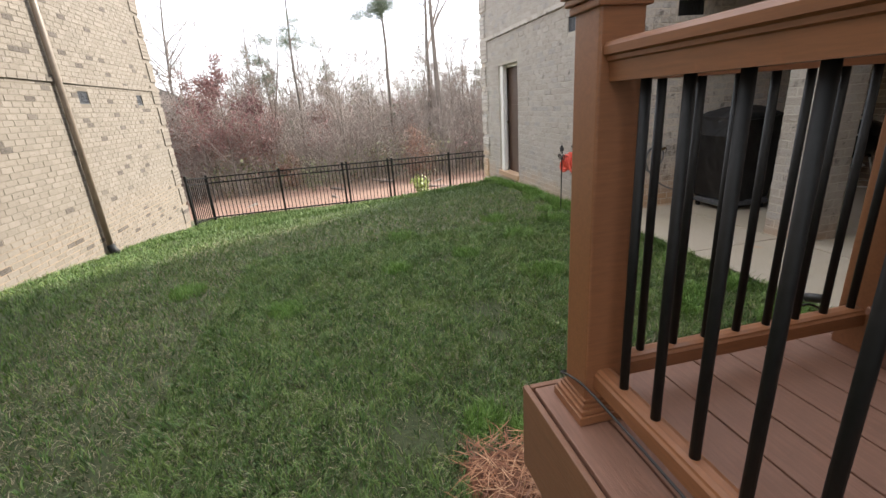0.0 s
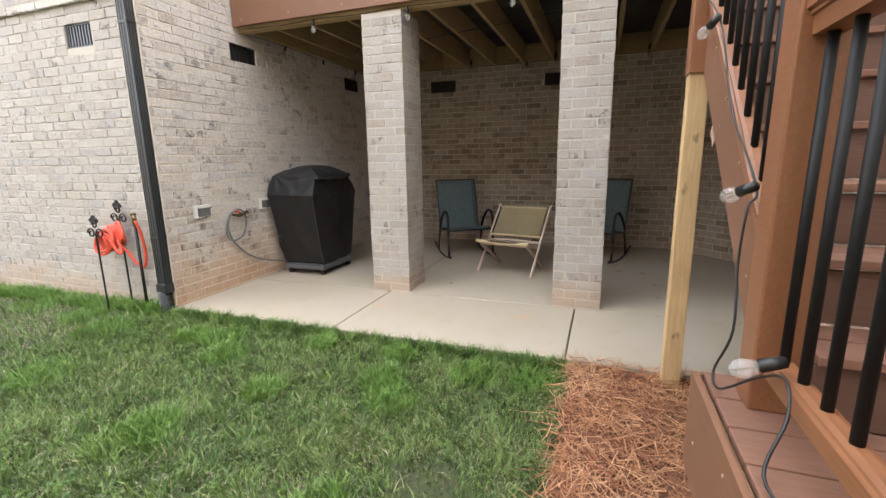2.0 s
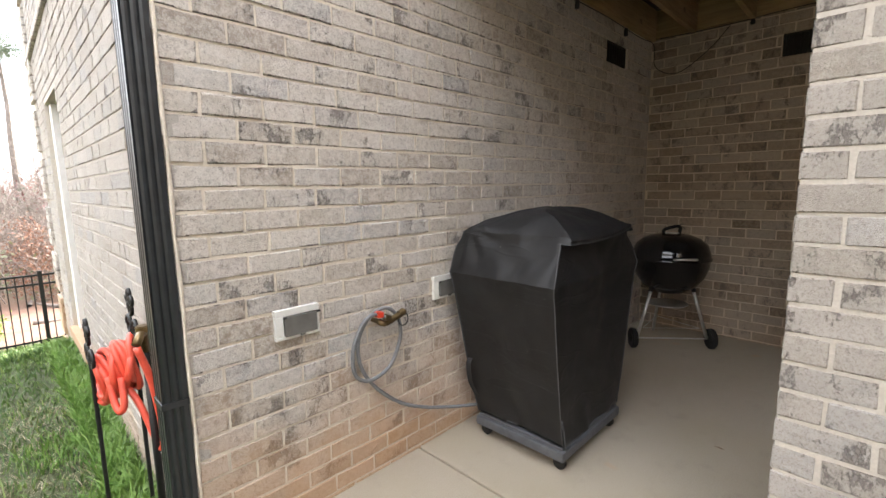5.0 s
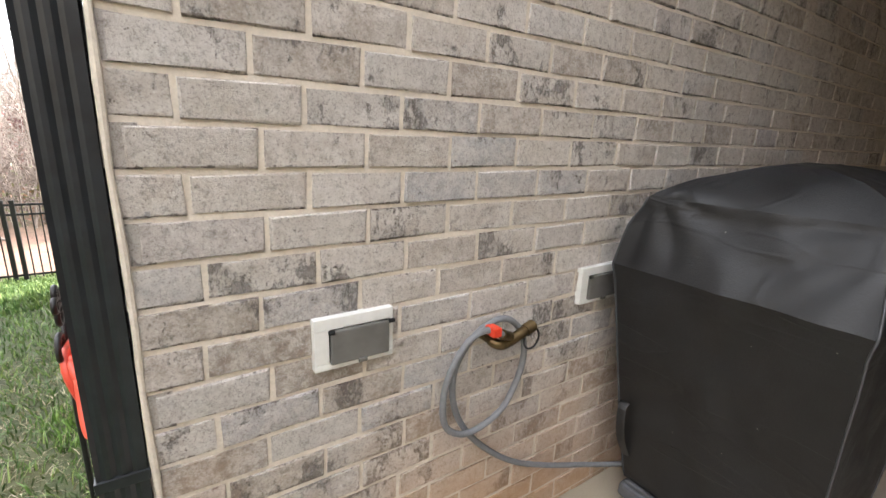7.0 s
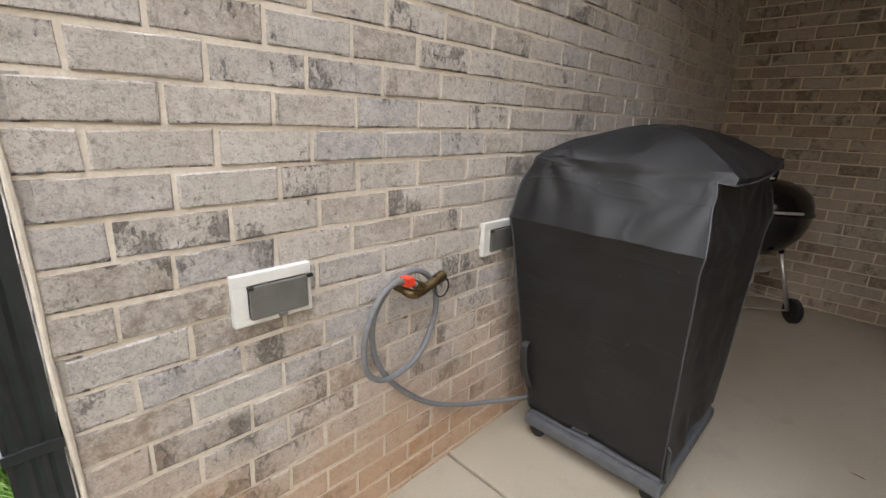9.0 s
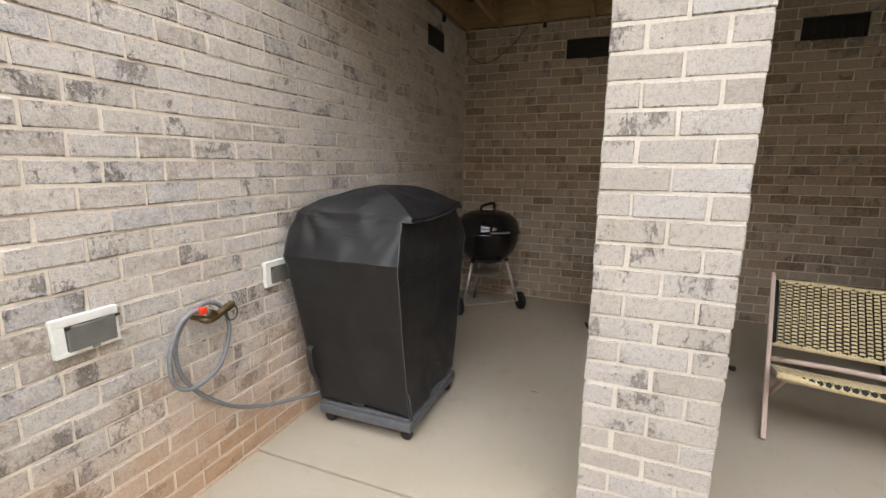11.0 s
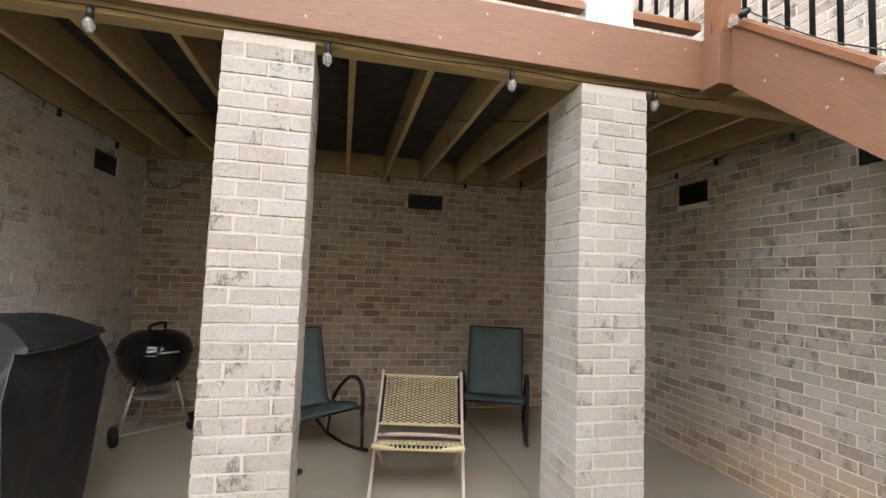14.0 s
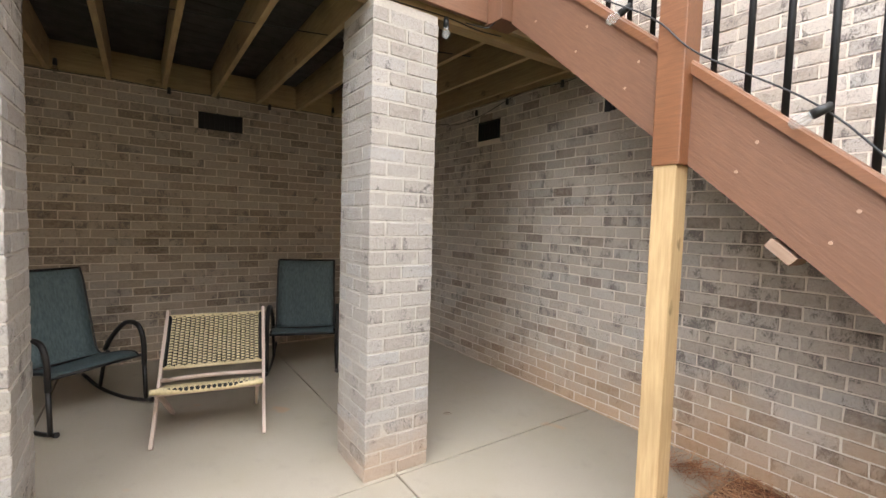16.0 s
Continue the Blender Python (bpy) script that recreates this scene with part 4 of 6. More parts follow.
def rail_section(name, label, p, q, low, high, gap=0.112, margin=0.07, group="deck railings", margin2=None):
    """A straight railing from p to q (both on the deck line): moulded top rail, bottom rail and round black balusters; low and high are heights above the line."""
    p, q = Vector(p), Vector(q)
    d = q - p
    flat = Vector((d.x, d.y, 0))
    n = flat.length
    slope = d.z / n
    m = Matrix.Translation(p) @ Matrix((flat / n, Vector((0, 0, 1)).cross(flat / n), Vector((0, 0, 1)))).transposed().to_4x4()
    root = thing(name, label, "railing", m, group)
    shear = Matrix(((1, 0, 0, 0), (0, 1, 0, 0), (slope, 0, 1, 0), (0, 0, 0, 1)))

    def bar(nm, prof, lab=""):
        bm = bmesh.new()
        a = [bm.verts.new((0.0, y, z)) for y, z in prof]
        b = [bm.verts.new((n, y, z)) for y, z in prof]
        for i in range(len(prof)):
            j = (i + 1) % len(prof)
            bm.faces.new((a[i], a[j], b[j], b[i]))
        bm.faces.new(list(reversed(a)))
        bm.faces.new(b)
        bmesh.ops.transform(bm, matrix=shear, verts=bm.verts[:])
        bmesh.ops.recalc_face_normals(bm, faces=bm.faces[:])
        return part(nm, bm, M_SLEEVE, root, lab)

    half = [(0.028, high - 0.085), (0.030, high - 0.045), (0.036, high - 0.042), (0.036, high - 0.034), (0.045, high - 0.030), (0.046, high - 0.014), (0.040, high - 0.005), (0.020, high)]
    bar("top_rail", [(-y, z) for y, z in half] + [(y, z) for y, z in reversed(half)], "moulded brown top rail")
    half = [(0.030, low), (0.030, low + 0.040), (0.024, low + 0.046), (0.022, low + 0.052), (0.010, low + 0.056)]
    bar("bottom_rail", [(-y, z) for y, z in half] + [(y, z) for y, z in reversed(half)], "brown bottom rail")
    span = n - margin - (margin if margin2 is None else margin2)
    k = max(1, round(span / gap))
    tmpl = None
    for i in range(k + 1):
        x = margin + span * i / k
        if tmpl is None:
            tmpl = mesh_of("baluster", cylinder((0, 0, low + 0.04 - abs(slope) * 0.02), (0, 0, high - 0.08 + abs(slope) * 0.02), 0.0112, sides=14), M_BLACK, True)
        part("baluster", tmpl, None, root, at=Matrix.Translation((x, 0, x * slope)))
    return root


def newel(name, x, y, z0, z1, label, half=0.055, skirt=True, group="railing posts"):
    root = thing(name, label, "post", Matrix.Translation((x, y, z0)), group)
    h = z1 - z0
    part("sleeve", box((-half, -half, 0), (half, half, h), 0.006), M_SLEEVE, root, at=None)
    if skirt:
        s = bmesh.new()
        for k, (w, a, b) in enumerate(((0.026, 0.0, 0.028), (0.020, 0.028, 0.042), (0.012, 0.042, 0.055), (0.006, 0.055, 0.066))):
            box((-half - w, -half - w, a + 0.0005), (half + w, half + w, b), 0.003, s)
        part("skirt", s, M_SLEEVE, root, "stepped brown base moulding")
    c = bmesh.new()
    for w, a, b in ((0.010, -0.03, -0.012), (0.018, -0.012, 0.004), (0.026, 0.004, 0.022)):
        box((-half - w, -half - w, h + a), (half + w, half + w, h + b), 0.004, c)
    top = bmesh.ops.create_cone(c, cap_ends=True, segments=4, radius1=(half + 0.02) * 1.414, radius2=0.01, depth=0.035, matrix=Matrix.Translation((0, 0, h + 0.039)) @ pose(0, 0, 0, 0, 0, 45))
    part("cap", c, M_SLEEVE, root, "brown pyramid post cap")
    return root


# landing
landing = thing("landing", "low landing of brown composite boards at the foot of the stairs", "landing")
board("fascia", landing, (LX0, 0.02, LZ - 0.315), (LX0 + 0.02, LY, LZ - 0.004), M_FASCIA)
board("fascia", landing, (LX0 + 0.022, LY - 0.02, LZ - 0.315), (LX1, LY, LZ - 0.004), M_FASCIA)
board("fascia", landing, (LX1 - 0.02, 0.9, LZ - 0.315), (LX1, LY - 0.022, LZ - 0.004), M_FASCIA)
x = LX0 + 0.028
while x < LX1 - 0.08:
    board("deck_board", landing, (x, 0.02, LZ - 0.025), (min(x + 0.136, LX1 - 0.022), LY - 0.03, LZ), M_BOARD)
    x += 0.1415
for x0, y0, x1, y1 in ((0.52, LY - 0.06, LX1 - 0.03, LY - 0.022), (0.523, 0.03, 0.56, LY - 0.065), (0.57, 0.5, LX1 - 0.03, 0.54), (0.57, 0.04, LX1 - 0.03, 0.08)):
    board("joist", landing, (x0, y0, LZ - 0.26), (x1, y1, LZ - 0.027), M_JOIST)
for x, y in ((0.62, LY - 0.12), (1.70, LY - 0.12), (0.62, 0.15)):
    board("leg", landing, (x - 0.045, y - 0.045, -0.15), (x + 0.045, y + 0.045, LZ - 0.03), M_LUMBER)
for i, x in enumerate((0.75, 1.05, 1.4, 1.7)):
    part("screw", cylinder((x, LY + 0.0025, LZ - 0.06 - 0.12 * (i % 2)), (x, LY - 0.001, LZ - 0.06 - 0.12 * (i % 2)), 0.005, sides=10), M_SCREW, landing)
PX1, PY1, PX2 = 0.657, 1.082, 1.668
newel("railing_post", PX1, PY1, LZ, 1.70, "brown composite railing post at the landing corner")
newel("railing_post", PX2, PY1, LZ, 1.70, "brown composite railing post at the foot of the stairs", skirt=False)
rail_section("landing_railing", "brown composite railing with round black metal balusters", (PX1 + 0.055, PY1, LZ), (PX2 - 0.055, PY1, LZ), 0.10, 0.985, 0.1116, 0.095, margin2=0.030)
rail_section("landing_railing", "brown composite railing with round black metal balusters", (PX1, PY1 - 0.055, LZ), (PX1, 0.004, LZ), 0.10, 0.985, 0.118, 0.090)

# stairs
RISE, RUN, NOSE0 = (DECK_Z - LZ) / 12, 0.217, 1.56
SLOPE = RISE / RUN
stairs = thing("staircase", "brown composite stairs climbing to the deck along the wall", "stairs")


def slab_profile(pts, y0, y1, bm=None):
    own = bmesh.new()
    a = [own.verts.new((x, y0, z)) for x, z in pts]
    b = [own.verts.new((x, y1, z)) for x, z in pts]
    for i in range(len(pts)):
        j = (i + 1) % len(pts)
        own.faces.new((a[i], a[j], b[j], b[i]))
    own.faces.new(list(reversed(a)))
    own.faces.new(b)
    bmesh.ops.recalc_face_normals(own, faces=own.faces[:])
    return join(bm, own)


for i in range(11):
    z = LZ + RISE * (i + 1)
    x = NOSE0 + RUN * i
    for a, b in ((x, x + 0.118), (x + 0.124, x + 0.236)):
        board("tread", stairs, (a, 0.02, z - 0.025), (b, 1.025, z), M_BOARD)
    board("riser", stairs, (x + 0.020, 0.03, z - RISE + 0.004), (x + 0.034, 1.024, z - 0.032), M_RISER)
board("riser", stairs, (NOSE0 + RUN * 11 + 0.02, 0.03, DECK_Z - RISE + 0.004), (NOSE0 + RUN * 11 + 0.034, 1.024, DECK_Z - 0.032), M_RISER)


def sz(x):
    return 2.04 + SLOPE * (x - 2.97)


ang = math.degrees(math.atan(SLOPE))
for x0, x1, lab in ((1.75, 2.9435, "brown fascia on the lower stringer"), (3.0565, 3.985, "brown fascia on the upper stringer")):
    w = x1 - x0
    bm = slab_profile([(0, 0), (w, SLOPE * w), (w, SLOPE * w - 0.350), (0, -0.350)], -0.025, 0.025)
    bmesh.ops.transform(bm, matrix=pose(0, 0, 0, 0, ang, 0), verts=bm.verts[:])
    part("stringer", bm, M_FASCIA, stairs, lab, at=Matrix.Translation((x0, 1.06, sz(x0))) @ pose(0, 0, 0, 0, -ang, 0))
    for s in range(int(w / 0.28)):
        for f in (0.09, 0.24):
            xs = x0 + 0.12 + s * 0.28 + (0.06 if f > 0.2 else 0)
            part("screw", cylinder((xs, 1.0845, sz(xs) - f), (xs, 1.0875, sz(xs) - f), 0.0062, sides=10), M_SCREW, stairs)
bm = slab_profile([(1.6, sz(1.6) - 0.03), (3.98, sz(3.98) - 0.03), (3.98, sz(3.98) - 0.36), (1.72, sz(1.72) - 0.36), (1.6, LZ)], 1.027, 1.033)
part("stringer", bm, M_JOIST, stairs)
bm = slab_profile([(1.6, sz(1.6) - 0.10), (3.98, sz(3.98) - 0.10), (3.98, sz(3.98) - 0.36), (1.72, sz(1.72) - 0.36), (1.6, LZ)], 0.02, 0.058)
part("stringer", bm, M_JOIST, stairs)
part("cleat", box((-0.05, -0.045, -0.018), (0.05, 0.085, 0.018), 0.002), M_CLEAT, stairs, "pale block under the stringer", at=Matrix.Translation((2.62, 1.0, sz(2.62) - 0.39)) @ pose(0, 0, 0, 0, -ang, 0))

post = thing("support_post", "bare treated pine post holding up the stairs", "post")
board("timber", post, (2.956, 1.052, -0.12), (3.049, 1.145, 1.67), M_LUMBER, 0.006, "yellow treated pine with knots")
newel("stair_newel", 3.0, 1.095, 1.665, 3.02, "brown sleeved newel post on the stairs", 0.0565, False)
newel("stair_newel", 4.05, 1.08, 2.868, 3.95, "brown sleeved newel post at the head of the stairs", 0.0635, False)
for x0, x1 in ((1.745, 2.9435), (3.0565, 3.985)):
    rail_section("stair_railing", "sloping brown stair railing with round black balusters", (x0, 1.075, sz(x0)), (x1, 1.075, sz(x1)), -0.002, 0.86)
rail_section("deck_railing", "brown deck railing with round black balusters", (4.155, 1.15, DECK_Z), (4.155, 1.59, DECK_Z), 0.07, 0.95)
rail_section("deck_railing", "brown deck railing with round black balusters", (4.155, 1.88, DECK_Z), (4.155, YG - 0.03, DECK_Z), 0.07, 0.95)

# ---- neighbouring house ----
NB_Z = (-1.7, 6.0)
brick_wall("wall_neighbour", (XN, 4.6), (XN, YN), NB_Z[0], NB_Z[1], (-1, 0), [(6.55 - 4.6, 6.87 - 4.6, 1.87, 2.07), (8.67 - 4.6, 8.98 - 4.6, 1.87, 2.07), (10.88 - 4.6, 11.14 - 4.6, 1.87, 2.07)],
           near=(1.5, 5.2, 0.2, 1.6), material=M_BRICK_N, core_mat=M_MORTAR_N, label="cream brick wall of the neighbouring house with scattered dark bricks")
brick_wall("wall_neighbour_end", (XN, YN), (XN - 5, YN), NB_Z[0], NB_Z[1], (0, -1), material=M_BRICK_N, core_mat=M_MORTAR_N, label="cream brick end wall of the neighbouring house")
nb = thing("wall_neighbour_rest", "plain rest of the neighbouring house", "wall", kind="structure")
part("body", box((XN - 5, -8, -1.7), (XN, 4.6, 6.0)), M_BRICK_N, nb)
part("unseen_roof_slab", box((XN - 5.3, -8, 6.0), (XN + 0.3, YN + 0.3, 6.25)), M_FARROOF, nb)
belt("belt_course_neighbour", XN, 4.65, YN, 2.20, 1, M_BRICK_N, "projecting brick belt course on the neighbouring house")
quoins("corner_quoins_neighbour", XN, YN + 0.02, -0.9, 4.9, 1, M_BRICK_N, "raised brick quoins on the neighbouring house")
for y, w in ((6.71, 0.32), (8.825, 0.31), (11.01, 0.26)):
    wall_vent(pose(XN, y, 1.97, 0, 0, 90), w, 0.198, True, "grey louvred vent in the neighbour's brick wall")
ndp = thing("downspout", "brown-grey round downspout on the neighbouring house", "downspout")
part("pipe", tube([(XN + 0.06, 8.16, 5.9), (XN + 0.06, 8.12, 2.0), (XN + 0.06, 8.10, -0.42)], 0.045, 12), M_NDSP, ndp, smooth=True)
part("boot", tube([(XN + 0.06, 8.10, -0.36), (XN + 0.08, 8.10, -0.47), (XN + 0.16, 8.10, -0.56)], [0.06, 0.07, 0.065], 12), M_BLACK, ndp, "black outlet boot", smooth=True)

# ---- fence ----
PICKET = mesh_of("picket", box((-0.008, -0.008, 0.06), (0.008, 0.008, 1.235)), M_BLACK)
POST_M = mesh_of("post", box((-0.028, -0.028, -0.3), (0.028, 0.028, 1.27), 0.004), M_BLACK)
CAP_M = mesh_of("post_cap", box((-0.033, -0.033, 1.27), (0.033, 0.033, 1.29), 0.006), M_BLACK)


yard_fence = thing("yard_fence", "black aluminium picket fence across the foot of the yard", "fence")


def fence_run(p, q):
    p, q = Vector((*p, 0)), Vector((*q, 0))
    d = q - p
    n = d.length
    za, zb = grade(p.x, p.y), grade(q.x, q.y)
    drop = (zb - za) / n
    base = Matrix.Translation((p.x, p.y, za)) @ pose(0, 0, 0, 0, 0, math.degrees(math.atan2(d.y, d.x)))
    sh = Matrix(((1, 0, 0, 0), (0, 1, 0, 0), (drop, 0, 1, 0), (0, 0, 0, 1)))
    for z in (0.11, 1.07, 1.22):
        bm = box((0.028, -0.014, z - 0.016), (n - 0.028, 0.014, z + 0.016), 0.003)
        bmesh.ops.transform(bm, matrix=sh, verts=bm.verts[:])
        part("rail", bm, M_BLACK, yard_fence, at=base)
    k = max(2, round(n / 0.105))
    for i in range(1, k):
        x = n * i / k
        part("picket", PICKET, None, yard_fence, at=base @ Matrix.Translation((x, 0, x * drop)))


def fence_post(x, y):
    m = Matrix.Translation((x, y, grade(x, y)))
    pst = part("post", POST_M, None, yard_fence, at=m)
    part("post_cap", CAP_M, None, pst)


FX = [-3.75, -1.84, -0.08, 1.36, 3.1, 4.93, 6.76, 8.59]
for a, b in zip(FX, FX[1:]):
    fence_run((a, YF), (b, YF))
for x in FX:
    fence_post(x, YF)
fence_post(0.04, YF)
fence_post(1.24, YF)
fence_post(XN + 0.08, YN + 0.1)
fence_run((XN + 0.08, YN + 0.1), (FX[0], YF))

# ---- downspout on the house corner ----
dsp = thing("downspout", "black ribbed square downspout at the brick corner", "downspout")
DX0, DX1, DY0, DY1 = 3.022, 3.097, 5.068, 5.158
bm = bmesh.new()
prof = []
for side in range(4):
    for k in range(10):
        u = k / 10
        r = 0.004 * (1 if k % 3 == 1 else 0)
        c = [(DX0 + (DX1 - DX0) * u, DY0 + r), (DX1 - r, DY0 + (DY1 - DY0) * u), (DX1 - (DX1 - DX0) * u, DY1 - r), (DX0 + r, DY1 - (DY1 - DY0) * u)][side]
        prof.append(c)
lo = [bm.verts.new((x, y, 0.22)) for x, y in prof]
hi = [bm.verts.new((x, y, 6.5)) for x, y in prof]
for i in range(len(prof)):
    j = (i + 1) % len(prof)
    bm.faces.new((lo[i], lo[j], hi[j], hi[i]))
bm.faces.new(hi)
part("pipe", bm, M_DSP, dsp)
part("adapter", box((DX0 - 0.012, DY0 - 0.012, 0.15), (DX1 + 0.004, DY1 + 0.012, 0.235), 0.008), M_DSP, dsp)
rings = []
for i in range(15):
    z = 0.165 - i * 0.018
    rings += [((3.055, 5.125, z), 0.052), ((3.055, 5.125, z - 0.009), 0.058)]
part("corrugated_boot", tube([p for p, r in rings], [r for p, r in rings], 18), M_DSP, dsp, "black corrugated drain pipe")
for z in (0.63, 2.35, 4.6):
    part("strap", box((DX0 - 0.004, DY0 - 0.004, z), (DX1 + 0.003, DY1 + 0.004, z + 0.022), 0.002), M_DSP, dsp)

bead = thing("corner_trim", "pale sealant bead down the brick corner behind the downspout", "trim", kind="structure")
part("bead", tube([(3.107 + 0.002 * math.sin(k * 1.9), YG - 0.001, 0.02 + k * 0.13) for k in range(50)], [0.006 + 0.0015 * math.sin(k * 2.7) for k in range(50)], 8), M_MORTAR, bead)

# ---- outlets, gas tap and hose on the grill wall ----


def outlet(x0, label):
    ob = thing("outlet_box", label, "outlet", Matrix.Translation((x0, YG, 0.7625)), "outdoor outlets")
    fr = bmesh.new()
    w, h = 0.182, 0.118
    for lo, hi in (((0, -0.018, 0), (w, 0.012, 0.016)), ((0, -0.018, h - 0.026), (w, 0.012, h)), ((0, -0.018, 0.016), (0.032, 0.012, h - 0.026)), ((w - 0.010, -0.018, 0.016), (w, 0.012, h - 0.026))):
        box(lo, hi, 0.002, fr)
    part("frame", fr, M_PLASTIC, ob, "white plastic frame")
    part("back", box((0.03, -0.004, 0.014), (w - 0.009, 0.010, h - 0.024)), M_PLASTIC, ob)
    part("lid", box((0.034, -0.025, 0.012), (w - 0.012, -0.008, h - 0.028), 0.004), M_SMOKE, ob, "smoked grey weather lid")
    part("latch", box((0.095, -0.029, 0.006), (0.115, -0.022, 0.016), 0.002), M_SMOKE, ob)
    for x in (0.03, w - 0.012):
        part("hinge", cylinder((x, -0.024, h - 0.03), (x + 0.012, -0.024, h - 0.03), 0.005, sides=10), M_BLACK, ob)


outlet(3.402, "white weatherproof outlet box with smoked lid on brick")
outlet(4.232, "white weatherproof outlet box half hidden by the covered grill")

tap = thing("gas_tap", "tarnished brass gas quick-connect with a red tag", "valve")
part("pipe_stub", cylinder((3.855, YG + 0.02, 0.745), (3.855, YG - 0.05, 0.745), 0.011), M_BRASS, tap, smooth=False)
part("elbow", tube(curve_pts([(3.855, YG - 0.045, 0.745), (3.865, YG - 0.062, 0.738), (3.885, YG - 0.066, 0.735), (3.92, YG - 0.066, 0.745)], 4), 0.014, 10), M_BRASS, tap, smooth=True)
part("coupler", cylinder((3.90, YG - 0.066, 0.738), (3.955, YG - 0.066, 0.757), 0.0145, sides=18, bevel=0.003), M_BRASS, tap)
part("collar", cylinder((3.955, YG - 0.066, 0.757), (3.99, YG - 0.066, 0.769), 0.017, sides=18, bevel=0.004), M_BRASS, tap, "dark knurled collar")
part("cap_loop", tube([(3.975 + 0.028 * math.cos(a), YG - 0.075, 0.735 + 0.030 * math.sin(a)) for a in [k * math.pi / 10 for k in range(20)]], 0.0028, 6, closed=True), M_CORD, tap, "black rubber cap loop")
part("handle", box((3.830, YG - 0.088, 0.772), (3.856, YG - 0.050, 0.796), 0.003), M_RED, tap, "red plastic handle")
hose = thing("gas_hose", "grey rubber gas hose looped on the wall tap", "hose")
hp = [(3.90, -0.066, 0.752), (3.875, -0.068, 0.766), (3.818, -0.065, 0.788), (3.759, -0.06, 0.755), (3.712, -0.055, 0.655), (3.716, -0.05, 0.55), (3.76, -0.05, 0.50), (3.824, -0.05, 0.49), (3.916, -0.05, 0.529),
      (3.974, -0.05, 0.643), (3.965, -0.05, 0.737), (3.911, -0.05, 0.794), (3.849, -0.045, 0.794), (3.785, -0.04, 0.747), (3.752, -0.03, 0.659), (3.769, -0.03, 0.543), (3.848, -0.03, 0.425), (3.985, -0.03, 0.305),
      (4.14, -0.035, 0.225), (4.30, -0.06, 0.175), (4.43, -0.10, 0.15), (4.53, -0.15, 0.15)]
part("tube", tube(curve_pts([(x, YG + y, z) for x, y, z in hp], 6), 0.0088, 10), M_GHOSE, hose, smooth=True)
part("fitting", cylinder((3.905, YG - 0.066, 0.752), (3.875, YG - 0.068, 0.766), 0.014, sides=14), M_BRASS, hose)


